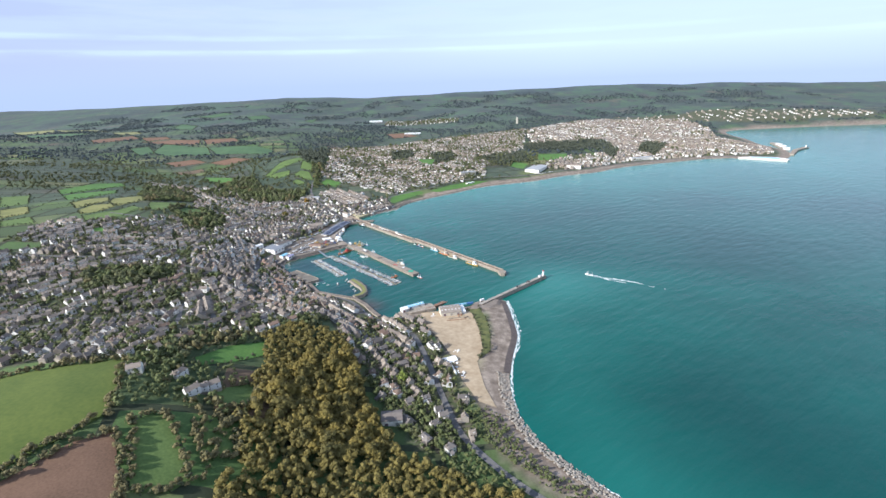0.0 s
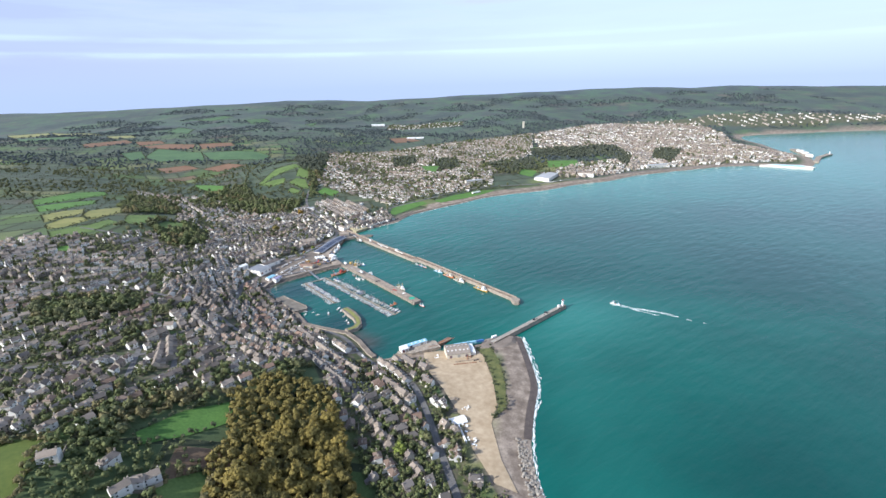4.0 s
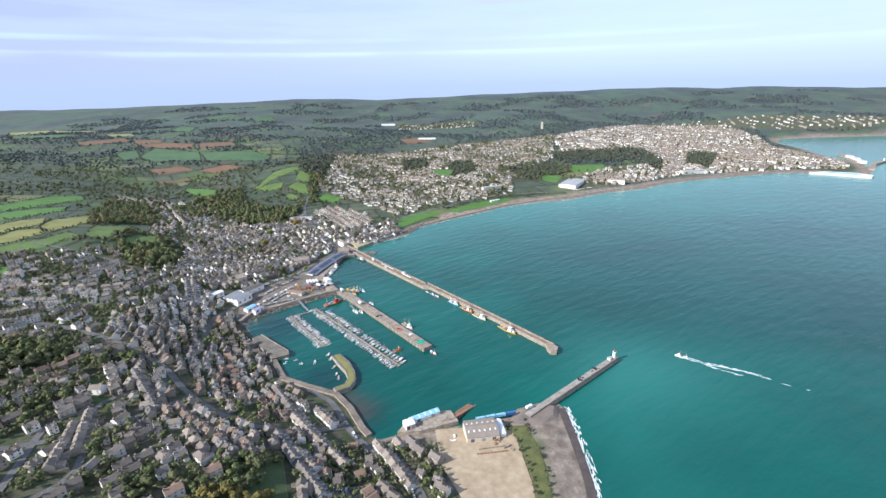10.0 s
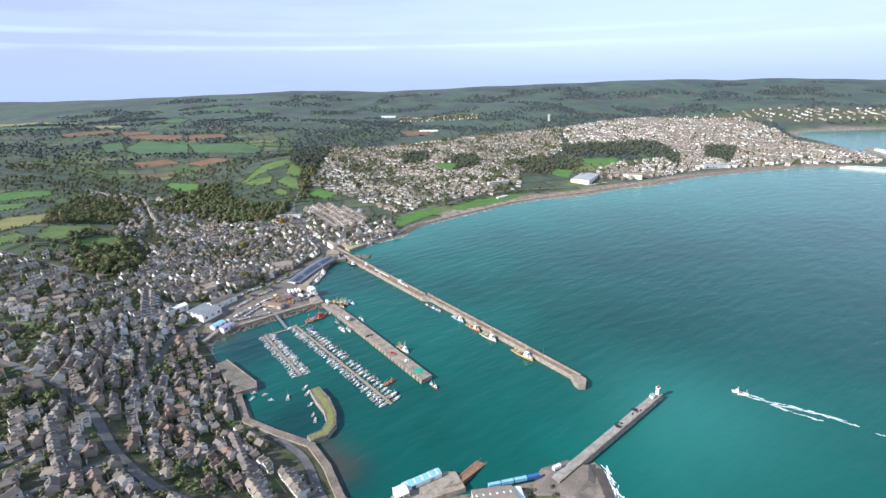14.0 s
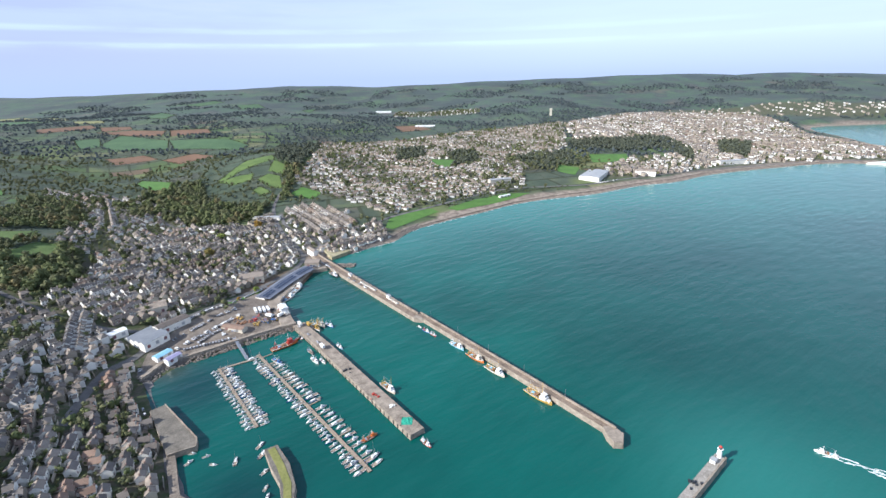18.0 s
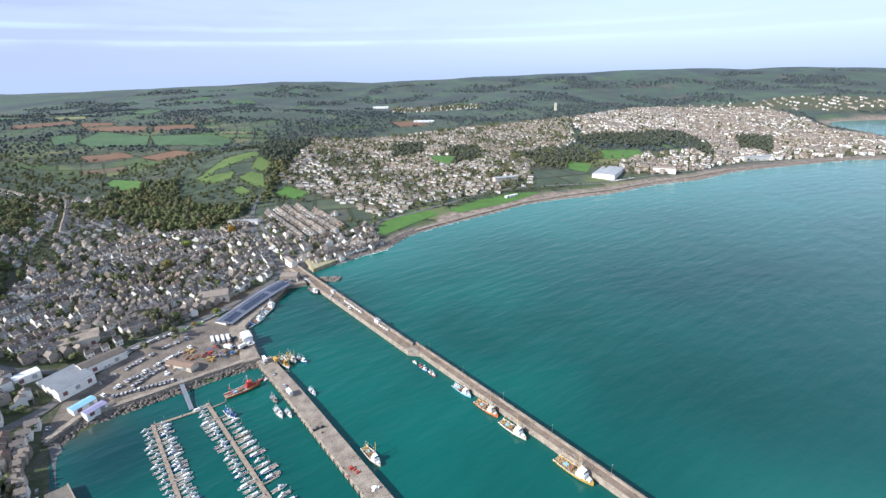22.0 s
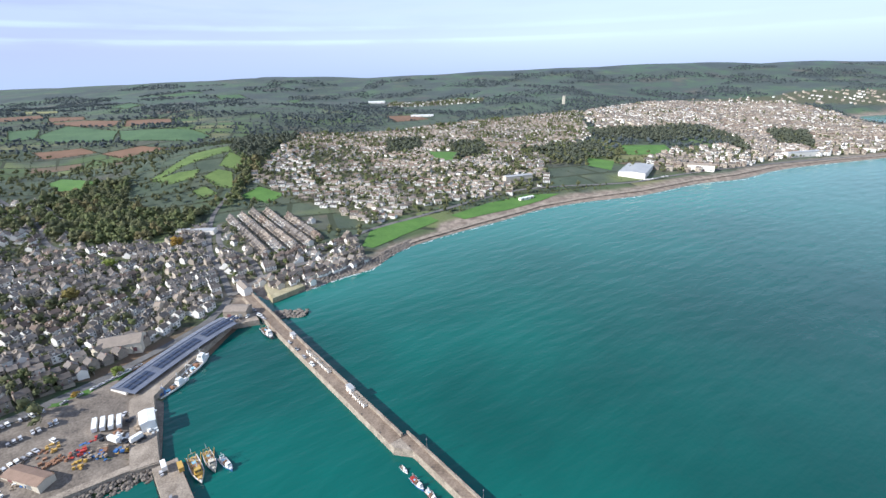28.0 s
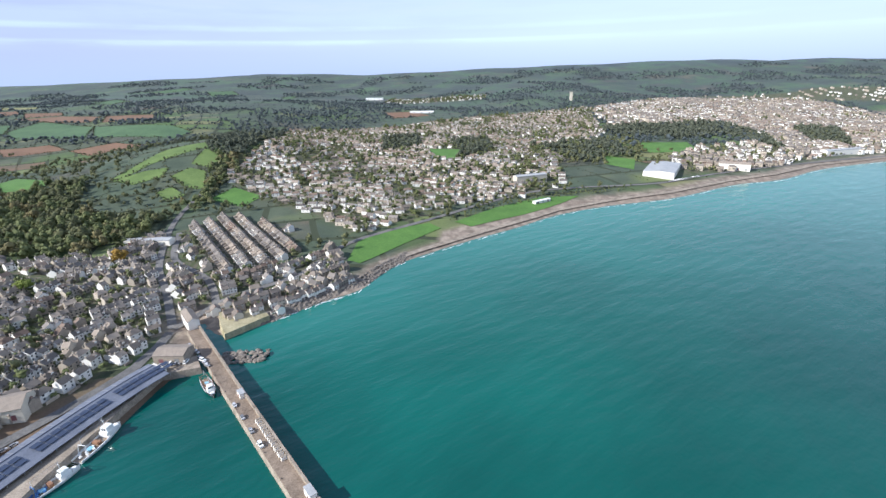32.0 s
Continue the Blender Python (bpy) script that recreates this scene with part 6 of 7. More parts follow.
for q in (-1.5, 1.5):
    bm = rod(bmesh.new(), Vector((-263, 868, 6.3)) + gl * q, Vector((-236, 834, 2.3)) + gl * q, 0.09, 0.09, 5)
    for k in range(9):
        p_ = Vector((-263, 868, 5.2)).lerp(Vector((-236, 834, 1.2)), k / 8) + gl * q
        rod(bm, p_, p_ + Vector((0, 0, 1.1)), 0.06, 0.06, 4)
    part("handrail", bm, M_STEEL, gang)
br_ = random.Random(3)
SMALL = [yacht(8.5, "white sailing yacht with bare mast on its berth"), yacht(7, "white motor boat with small wheelhouse on its berth", mast=False), yacht(9.5, "blue-hulled sailing yacht on its berth", M_BLUE),
         yacht(6, "small white open boat on its berth", mast=False, cabin=0.3), yacht(9, "cream sailing yacht on its berth", M_CREAM), yacht(8, "dark blue motor boat on its berth", M_BLUE, False)]


def berth(line, step, side, reach, sizes, skip=()):
    for i, (x, y, a) in enumerate(along(line, step, 3.5)):
        if i in skip:
            continue
        out = a + 90 * side
        k = br_.choice(sizes)
        s = br_.uniform(1.0, 1.4)
        r = reach + (0, 0, 0.8, -1, 0.6, 0)[k]
        copy_thing(SMALL[k], pose(x + r * math.cos(radians(out)), y + r * math.sin(radians(out)), 0, 0, 0, out + br_.choice((0, 180)) + br_.uniform(-5, 5)) @ Matrix.Diagonal((s, s, s, 1)))


berth(PONT_A, 4.7, 1, 6.2, (1, 3, 1, 5, 0))
berth(PONT_A, 5.6, -1, 5.0, (3, 3, 1))
berth(PONT_B, 5.2, -1, 6.3, (1, 3, 0, 1, 5))
berth(PONT_B, 6.4, 1, 7.6, (0, 2, 4, 1, 0), skip=(0, 1, 2, 3, 17))
for i, (x, y, a) in enumerate(along(PONT_B, 16.8, 8)):
    f_ = thing("finger_pontoon", "narrow timber finger pontoon between berths", "pontoon", pose(x, y, 0, 0, 0, a + 90), group="finger pontoons")
    part("walkway", box(bmesh.new(), 1.3, -0.5, 0.15, 12, 0.5, 0.65), M_WOOD, f_)
    part("pile", rod(bmesh.new(), (12.3, 0, -3), (12.3, 0, 4.5), 0.22, 0.22, 8), M_STEEL, f_)
for x, y, a, k in ((-214, 705, 30, 3), (-190, 700, 100, 0), (-224, 699, 60, 1), (-226, 708, 10, 3), (-178, 716, 70, 0), (-173, 707, 75, 2), (-165, 690, 60, 1), (-159, 676, 80, 3), (-205, 697, 0, 3), (-155, 668, 95, 5)):
    copy_thing(SMALL[k], pose(x, y, 0, 0, 0, a))
for t_ in SMALL:
    for o in (*t_.children_recursive, t_):
        bpy.data.objects.remove(o)


# ---- lighthouse ----
lh = thing("lighthouse", "white iron lighthouse with red lantern top on the pier end", "lighthouse", pose(156, 698, 4.3))
bm = rod(bmesh.new(), (0, 0, 0), (0, 0, 6.6), 2.0, 1.35, 16)
part("tower", bm, M_WHITE, lh)
part("gallery", rod(bmesh.new(), (0, 0, 6.6), (0, 0, 6.9), 2.0, 2.0, 16), M_WHITE, lh)
part("lantern", rod(bmesh.new(), (0, 0, 6.9), (0, 0, 8.6), 1.0, 1.0, 10), M_PANE, lh)
part("cap", rod(bmesh.new(), (0, 0, 8.6), (0, 0, 9.7), 1.3, 0.2, 10), M_RED, lh, "red conical cap")
part("door", box(bmesh.new(), -2.05, -0.5, 0, -1.7, 0.5, 2.1), M_DOOR, lh)
for k in range(12):
    a = k * math.tau / 12
    part("rail_post", rod(bmesh.new(), (1.9 * math.cos(a), 1.9 * math.sin(a), 6.9), (1.9 * math.cos(a), 1.9 * math.sin(a), 7.9), 0.05, 0.05, 4), M_WHITE, lh)
hut = thing("tide_hut", "small square white hut beside the lighthouse", "hut", pose(149.5, 693, 4.3, 0, 0, 41))
part("wall", box(bmesh.new(), -2, -1.8, 0, 2, 1.8, 2.6), M_WHITE, hut)
part("roof", box(bmesh.new(), -2.2, -2, 2.6, 2.2, 2, 2.85), M_GREYROOF, hut)


# ---- sheds and halls ----
def shed(name, label, x, y, a, w, d, h, rise, wall_m, roof_m, z=None, gables=1, doors=2, lights=0, across=False):
    """A long shed; gables: how many ridges side by side. w runs along the heading a."""
    t = thing(name, label, "building", pose(x, y, (hz(x, y) if z is None else z) + 0.3, 0, 0, a))
    g = d / gables
    for k in range(gables):
        oy = (k + 0.5) * g - d / 2
        bm = gable_body(w, g, h, rise)
        bmesh.ops.translate(bm, verts=bm.verts, vec=(0, oy, 0))
        part("wall", bm, wall_m, t)
        bm = gable_roof(w, g, h, rise, 0.02 if gables > 1 else 0.4)
        bmesh.ops.translate(bm, verts=bm.verts, vec=(0, oy, 0))
        r = part("roof", bm, roof_m, t)
        for q in range(lights):
            x_ = (q + 0.5) / lights * w - w / 2
            s = rise / (g / 2)
            for sd in (-1, 1):
                m = pose(x_, oy + sd * g * 0.22, h + rise - s * g * 0.22 + 0.26, -sd * math.degrees(math.atan(s)))
                part("rooflight", box(bmesh.new(), -0.6, -1.1, -0.03, 0.6, 1.1, 0.06, m), M_FRAME, r)
    for k in range(doors):
        x_ = (k + 0.5) / doors * w - w / 2
        for sd in (-1, 1):
            part("door", box(bmesh.new(), x_ - 1.6, sd * d / 2 - 0.08, 0, x_ + 1.6, sd * d / 2 + 0.08, min(3.4, h - 0.4)), M_STEEL if k % 2 else M_DOOR, t)
    return t


shed("boatyard_shed", "large brown-roofed boatyard shed on the sandy yard", -4, 573, 9, 29, 23, 5.0, 2.4, M_CREAM, M_SLATE_OLD, z=5.3, lights=6, doors=3)
shed("white_shed", "long white store shed on the sandy yard", -8, 444, 20, 16, 10, 3.8, 1.2, M_WHITE, M_WHITE, z=5.3)
shed("slip_shed", "low blue and white boat shed at the slipway", -56, 596, 29, 30, 6, 3.4, 1.0, M_WHITE, M_SKYBLUE, z=3.8, lights=5)
shed("slip_shed", "small white shed by the slipway", -70, 584, 29, 9, 9, 4.5, 1.2, M_WHITE, M_WHITE, z=3.8)
shed("slip_store", "white lean-to store beside the boatyard shed", 14, 577, 100, 20, 5, 3.2, 0.6, M_WHITE, M_WHITE, z=5.3)
shed("fish_hall", "row of pale grey gabled fish processing sheds", -345, 853, 66, 27, 31, 5.5, 2.2, M_RENDER, M_GREYROOF, gables=4, doors=3)
shed("long_hall", "long dark-roofed hall with a white parapet", -334, 880, 58, 34, 13, 6, 1.6, M_RENDER, M_SLATE)
shed("flat_block", "large cream industrial block with a stained flat roof", -366, 900, 35, 30, 20, 6.5, 1.0, M_CREAM, M_CONCRETE, doors=3)
shed("harbour_store", "low blue-roofed store at the edge of the yard", -319, 833, 66, 17, 8, 3.4, 1.0, M_WHITE, M_SKYBLUE, z=5.0)
shed("harbour_store", "low lavender-roofed store at the edge of the yard", -306, 828, 66, 15, 7, 3.2, 1.0, M_WHITE, M_LAVENDER, z=5.0)
shed("white_box", "small white commercial building", -372, 849, 58, 17, 9, 4.8, 1.2, M_RENDER, M_WHITE)
shed("yard_shed", "low brown-roofed store in the harbour yard", -270, 886, -15, 27, 9, 3.6, 1.2, M_CREAM, M_TILE, z=5.0)
shed("ice_works", "small white ice works building on the quay", -231, 930, -55, 14, 8, 5.5, 0.8, M_WHITE, M_WHITE, z=5.0)
shed("stone_hall", "old ochre stone hall with a pale pitched roof", -300, 1013, 20, 30, 18, 7, 3.5, M_CREAM, M_SLATE_OLD, doors=3)
shed("pier_house", "tall white house at the root of the north pier", -249, 1124, -50, 24, 8, 6.5, 2.2, M_RENDER, M_SLATE_OLD, z=5.0)
shed("quay_house", "square stone building beside the quay", -235, 1075, 0, 21, 14, 6.0, 2.0, M_GRANITE, M_SLATE_OLD, z=5.0)
shed("village_hall", "long white flat-roofed school building", -384, 1298, 0, 52, 12, 5.5, 0.8, M_RENDER, M_GREYROOF, doors=4)
shed("school", "long low white school building among trees", -399, 588, -2, 34, 10, 4, 1.6, M_RENDER, M_SLATE_OLD, doors=4)
shed("villa", "large pale villa with a slate roof on the wooded slope", -66, 333, 5, 20, 15, 6, 3, M_RENDER, M_SLATE, doors=2)
shed("coast_house", "long brown-roofed house beside the coast road", -53, 437, 8, 21, 11, 5, 2.6, M_RENDER, M_TILE, doors=2)
shed("big_store", "very large white store with a grey roof on the promenade", 338, 1655, 60, 105, 50, 8, 2.0, M_RENDER, M_GREYROOF, gables=1, doors=5)
shed("seafront_hotel", "long white seafront hotel", 86, 1570, 20, 55, 14, 12, 1.5, M_CREAM, M_GREYROOF, doors=4)
shed("seafront_hotel", "row of white seafront guest houses", 478, 1676, -25, 50, 14, 11, 3, M_RENDER, M_SLATE_OLD, doors=4)
shed("seafront_hall", "long white seafront hall", 780, 1818, 15, 95, 16, 11, 1.5, M_RENDER, M_GREYROOF, doors=5)
shed("bowling_pavilion", "low white pavilion on the beach green", 87, 1468, 35, 30, 6, 3.6, 0.8, M_RENDER, M_WHITE, doors=3)
shed("cottage", "grey cottage beside the green", -168, 1262, 40, 14, 10, 5, 2.5, M_RENDER, M_SLATE, doors=2)
shed("factory", "distant long white factory in the valley", -439, 3426, 0, 90, 40, 8, 2, M_WHITE, M_WHITE, doors=3)
shed("factory", "distant pale glasshouse beside a brown field", -150, 2700, 0, 90, 40, 4, 2, M_FRAME, M_FRAME, doors=3)
tw = thing("church_tower", "slender pale tower above the town roofs", "tower", pose(473, 2920, hz(473, 2920)))
part("shaft", box(bmesh.new(), -5, -5, -4, 5, 5, 34), M_CREAM, tw)
part("top", box(bmesh.new(), -5.6, -5.6, 34, 5.6, 5.6, 36), M_CREAM, tw)
ch = thing("church", "granite parish church with steep slate roof on the hill", "church", pose(-382, 643, hz(-382, 643), 0, 0, 35))
part("nave", gable_body(26, 10, 7, 6), M_GRANITE, ch)
part("roof", gable_roof(26, 10, 7, 6), M_SLATE_OLD, ch)
part("turret", box(bmesh.new(), -14, -2.2, 0, -10.5, 2.2, 17, taper=0.9), M_GRANITE, ch)
for k in range(5):
    for sd in (-1, 1):
        part("window", box(bmesh.new(), -8 + 4.5 * k, sd * 5 - 0.1, 2, -6.8 + 4.5 * k, sd * 5 + 0.1, 5.5), M_PANE, ch)

# fish market: a long bent roof over the quay, with solar panels
mk_line = [(-268, 960), (-262, 985), (-254, 1015), (-245, 1042), (-236, 1062)]
mk = thing("fish_market", "long blue-grey metal roofed fish market with solar panels", "building")
bm = bmesh.new()
prev = None
for x, y, a in along(rounded(mk_line), 4.0):
    n_ = Vector((-math.sin(radians(a)), math.cos(radians(a)), 0))
    row = [bm.verts.new(Vector((x, y, z)) + n_ * s) for s, z in ((9.5, 8.3), (3.2, 9.6), (3.2, 9.2), (-11.5, 7.2), (-11.5, 6.9), (9.5, 8.0))]
    if prev:
        for k in range(6):
            bm.faces.new((prev[k], row[k], row[(k + 1) % 6], prev[(k + 1) % 6]))
    else:
        bm.faces.new(row[::-1])
    prev = row
bm.faces.new(prev)
bmesh.ops.recalc_face_normals(bm, faces=bm.faces[:])
part("roof", bm, M_MKT, mk)
part("wall", slab(band(rounded(mk_line), 8.8, 4.0), 3.5, 7.3), M_RENDER, mk, "pale market hall wall")
for i, (x, y, a) in enumerate(along(rounded(mk_line), 5.2, 2)):
    for s, z in ((-1.2, 9.1), (-5.2, 8.55)):
        m = pose(x, y, 0, 0, 0, a) @ Matrix.Translation((0, s, z)) @ pose(0, 0, 0, 7.5)
        if i % 9 != 4:
            part("solar_panel", box(bmesh.new(), 0, -1.5, -0.03, 4.6, 1.5, 0.08, m), M_SOLAR, mk)
    part("seam", box(bmesh.new(), -0.06, 3.4, 0, 0.06, 9.4, 0.12, pose(x, y, 9.55, 0, 0, a) @ pose(0, 3.3, 0, -11) @ Matrix.Translation((0, -3.3, 0))), M_STEEL, mk)
for x, y, a in along(rounded(mk_line), 8.0, 1):
    part("post", rod(bmesh.new(), (x + 10.5 * math.sin(radians(a)), y - 10.5 * math.cos(radians(a)), 4.5), (x + 10.5 * math.sin(radians(a)), y - 10.5 * math.cos(radians(a)), 7.0), 0.2), M_STEEL, mk)

# huts, lockers and bollards along the north pier's sea wall
pn = NORTH_A


def on_pier(line, s, off):
    x, y, a = along(line, 1.0, 0)[min(int(s), len(along(line, 1.0)) - 1)]
    return x - off * math.sin(radians(a)), y + off * math.cos(radians(a)), a


for s, w, h in ((110, 6, 3.2), (206, 7, 4.2)):
    x, y, a = on_pier(pn, s, 2.7)
    h_ = thing("pier_hut", "small white flat-roofed hut against the sea wall", "hut", pose(x, y, 5.0, 0, 0, a), group="pier huts")
    part("wall", box(bmesh.new(), -w / 2, -1.6, 0, w / 2, 1.6, h), M_RENDER, h_)
    part("roof", box(bmesh.new(), -w / 2 - 0.2, -1.8, h, w / 2 + 0.2, 1.8, h + 0.25), M_GREYROOF, h_)
    part("door", box(bmesh.new(), -0.5, -1.68, 0, 0.5, -1.55, 2.1), M_DOOR, h_)
for k in range(22):
    s = 140 + k * 2.6 if k < 15 else 212 + (k - 15) * 2.4
    x, y, a = on_pier(pn, s, 2.4)
    l_ = thing("locker", "white concrete buttress store along the sea wall", "locker", pose(x, y, 5.0, 0, 0, a), group="lockers on the pier")
    part("body", box(bmesh.new(), -0.55, -1.7, 0, 0.55, 1.2, 2.3, taper=0.85), M_RENDER, l_)
    part("lid", box(bmesh.new(), -0.65, -1.5, 2.3, 0.65, 1.1, 2.45), M_CONCRETE, l_)
for line, off, n_ in ((pn, -3.6, 12), (NORTH_B, -2.6, 12), ([(-204, 903), (-60, 725)], 6.0, 9), ([(-204, 903), (-60, 725)], -6.0, 9)):
    total = len(along(line, 1.0))
    for k in range(n_):
        x, y, a = on_pier(line, (k + 0.5) * total / n_, off)
        b_ = thing("bollard", "iron mooring bollard on the pier edge", "bollard", pose(x, y, 5.0 if line[0][1] > 904 else 4.6), group="bollards")
        part("post", rod(bmesh.new(), (0, 0, 0), (0, 0, 0.5), 0.22, 0.18, 8), M_DARK, b_)
        part("cap", rod(bmesh.new(), (0, 0, 0.5), (0, 0, 0.65), 0.32, 0.28, 8), M_DARK, b_)
for k in range(5):
    x, y, a = on_pier(NORTH_B, 20 + k * 46, 2.4)
    p_ = thing("lamp_post", "tall thin steel lamp post on the sea wall", "lamp post", pose(x, y, 6.4), group="lamp posts")
    part("pole", rod(bmesh.new(), (0, 0, 0), (0, 0, 8), 0.12, 0.07, 6), M_STEEL, p_)
    part("lamp_head", box(bmesh.new(), -0.2, -0.9, 7.9, 0.2, 0.1, 8.1), M_STEEL, p_)
# piles and timber fenders of the landing pier
piles = thing("fender_piles", "dark timber fender piles along the landing pier", "piles", kind="structure")
for k in range(34):
    for off in (6.9, -6.9):
        x, y, a = on_pier([(-203, 898), (-59, 725)], 4 + k * 6.6, off)
        part("pile", rod(bmesh.new(), (x, y, -3), (x, y, 4.3), 0.32, 0.3, 6), M_DARK, piles)
nt = thing("net_heap", "green trawl net spread on the pier end", "net", pose(-68, 737, 4.6))
bm = bmesh.new()
bmesh.ops.create_grid(bm, x_segments=10, y_segments=8, size=4.5)
for v in bm.verts:
    v.co.z = max(0.0, 0.45 + 0.6 * noise.noise(v.co * 0.6) - 0.02 * v.co.length_squared)
part("net", bm, M_NET, nt)


# ---- vehicles and quay clutter ----
def car(kind):
    t = thing("car", {"car": "parked hatchback", "van": "parked white van", "pickup": "parked dark pickup"}[kind] + " on worn asphalt", "car", group="parked vehicles")
    L, W, H = {"car": (4.2, 1.75, 1.45), "van": (5.2, 2.0, 2.2), "pickup": (5.0, 1.9, 1.6)}[kind]
    paint = M_WHITE if kind == "van" else M_CAR
    bm = bmesh.new()
    box(bm, -L / 2, -W / 2, 0.3, L / 2, W / 2, 0.3 + H * 0.45, taper=0.97)
    part("body", bm, paint, t)
    bm = bmesh.new()
    x0, x1 = (-L * 0.46, L * 0.22) if kind != "pickup" else (-L * 0.1, L * 0.25)
    box(bm, x0, -W * 0.46, 0.3 + H * 0.45, x1, W * 0.46, H * 0.93, mi=1, taper=0.86)
    box(bm, x0 + 0.3, -W * 0.4, H * 0.93, x1 - 0.3, W * 0.4, H)
    part("cabin", bm, (paint, M_PANE), t)
    for sx in (-0.31, 0.31):
        for sy in (-1, 1):
            part("wheel", rod(bmesh.new(), (sx * L, sy * (W / 2 - 0.22), 0.32), (sx * L, sy * (W / 2 + 0.02), 0.32), 0.32, 0.32, 10), M_RUBBER, t)
    return t


CARS = [car("car"), car("car"), car("car"), car("pickup"), car("van")]
cr = random.Random(12)


def park(line, step, turn, z=None, skip=0.25):
    for x, y, a in along(line, step):
        if cr.random() > skip:
            copy_thing(cr.choice(CARS), pose(x, y, (hz(x, y) if z is None else z) + 0.62, 0, 0, a + turn + cr.uniform(-4, 4)))


park([(-312, 846), (-300, 868), (-283, 897), (-276, 912)], 3.0, 90)
park([(-322, 858), (-306, 890), (-292, 918), (-286, 930)], 3.0, 75)
park([(-305, 846), (-285, 858), (-268, 868)], 3.0, 90)
park([(-298, 868), (-282, 882)], 3.2, 90)
park([(-296, 946), (-284, 972), (-274, 992)], 4.6, 0)
park([(-256, 938), (-246, 946)], 3.4, 60)
park([(-330, 876), (-323, 897), (-311, 920), (-300, 938)], 2.9, 90, skip=0.15)
park([(-296, 858), (-289, 873), (-283, 882)], 2.9, 80, skip=0.15)
park([(-332, 815), (-325, 806)], 3.0, 60, skip=0.1)
park([(-262, 720), (-300, 765), (-325, 800)], 8, 0, skip=0.5)
park([(-172, 1024), (-138, 984)], 14, 0, z=4.5, skip=0.3)
park([(-236, 1094), (-205, 1062)], 4.5, 20, z=4.5, skip=0.2)
park([(-240, 1066), (-222, 1070)], 3.2, 80, z=4.6)
park([(-200, 890), (-170, 856)], 11, 0, z=4.1, skip=0.2)
park([(-60, 500), (-48, 455), (-36, 420)], 7, 0, skip=0.4)
park([(-100, 545), (-130, 590)], 6, 0, skip=0.4)
park([(-330, 700), (-300, 640), (-260, 600)], 7, 0, skip=0.5)
park([(0, 430), (8, 405)], 4.5, 60, z=5.0, skip=0.1)
park([(-118, 492), (-100, 497)], 3.2, 80)
park([(-108, 466), (-98, 473)], 3.2, 60)
park([(320, 1585), (390, 1625)], 5, 90, skip=0.2)
for t_ in CARS:
    for o in (*t_.children_recursive, t_):
        bpy.data.objects.remove(o)


def trailer(x, y, a, m_=M_WHITE, L=12, label="white refrigerated lorry trailer on the fish quay"):
    t = thing("lorry_trailer", label, "trailer", pose(x, y, 5.5, 0, 0, a), group="trailers on the quay")
    part("box", box(bmesh.new(), -L / 2, -1.25, 1.1, L / 2, 1.25, 3.9), m_, t)
    part("chassis", box(bmesh.new(), -L / 2 + 0.3, -0.9, 0.7, L / 2 - 0.3, 0.9, 1.1), M_DARK, t)
    for sx in (-0.36, -0.26, 0.3):
        for sy in (-1, 1):
            part("wheel", rod(bmesh.new(), (sx * L, sy * 0.9, 0.5), (sx * L, sy * 1.2, 0.5), 0.5, 0.5, 10), M_RUBBER, t)


for k in range(4):
    trailer(-262 + 4.4 * k, 926 + 1.2 * k, -58)
trailer(-242, 914, -20, L=8, label="small white lorry body on the fish quay")
trailer(-229, 915, 60, L=7, label="white van body beside crates")
trailer(-200, 893, NP, L=7, label="white lorry on the landing pier")
trailer(-190, 892, NP, M_YELLOW, 6, "yellow skip lorry on the landing pier")
trailer(-163, 846, NP, L=7, label="white delivery lorry on the landing pier")


def container(x, y, z, a, m_, L=12.0):
    t = thing("container", "pale blue steel container along the harbour edge", "container", pose(x, y, z, 0, 0, a), group="containers by the south quay")
    part("box", box(bmesh.new(), -L / 2, -1.22, 0, L / 2, 1.22, 2.6), m_, t)
    for k in range(9):
        x_ = -L / 2 + (k + 0.5) * L / 9
        part("rib", box(bmesh.new(), x_ - 0.12, -1.3, 0.1, x_ + 0.12, 1.3, 2.64), m_, t)
    part("door", box(bmesh.new(), L / 2, -1.15, 0.1, L / 2 + 0.06, 1.15, 2.5), M_STEEL, t)


for k in range(4):
    container(-3 + 9.8 * k, 592.5 + 2.5 * k, 4.0, 14, M_BLUE if k == 3 else M_SKYBLUE, 9.2)
container(45, 608, 5, 30, M_WHITE, 7)
cl = random.Random(44)


def crates(x, y, z, n, m_, label, spread=4):
    t = thing("crate_stack", label, "crates", pose(x, y, z, 0, 0, cl.uniform(0, 90)), group="stacks of gear")
    for k in range(n):
        bx, by, s, h = cl.uniform(-spread, spread), cl.uniform(-spread, spread), cl.uniform(0.5, 1.1), cl.uniform(0.6, 1.7)
        part("crate", box(bmesh.new(), bx - s, by - s * 0.8, 0, bx + s, by + s * 0.8, h, pose(0, 0, 0, 0, 0, cl.uniform(-20, 20))), m_, t)


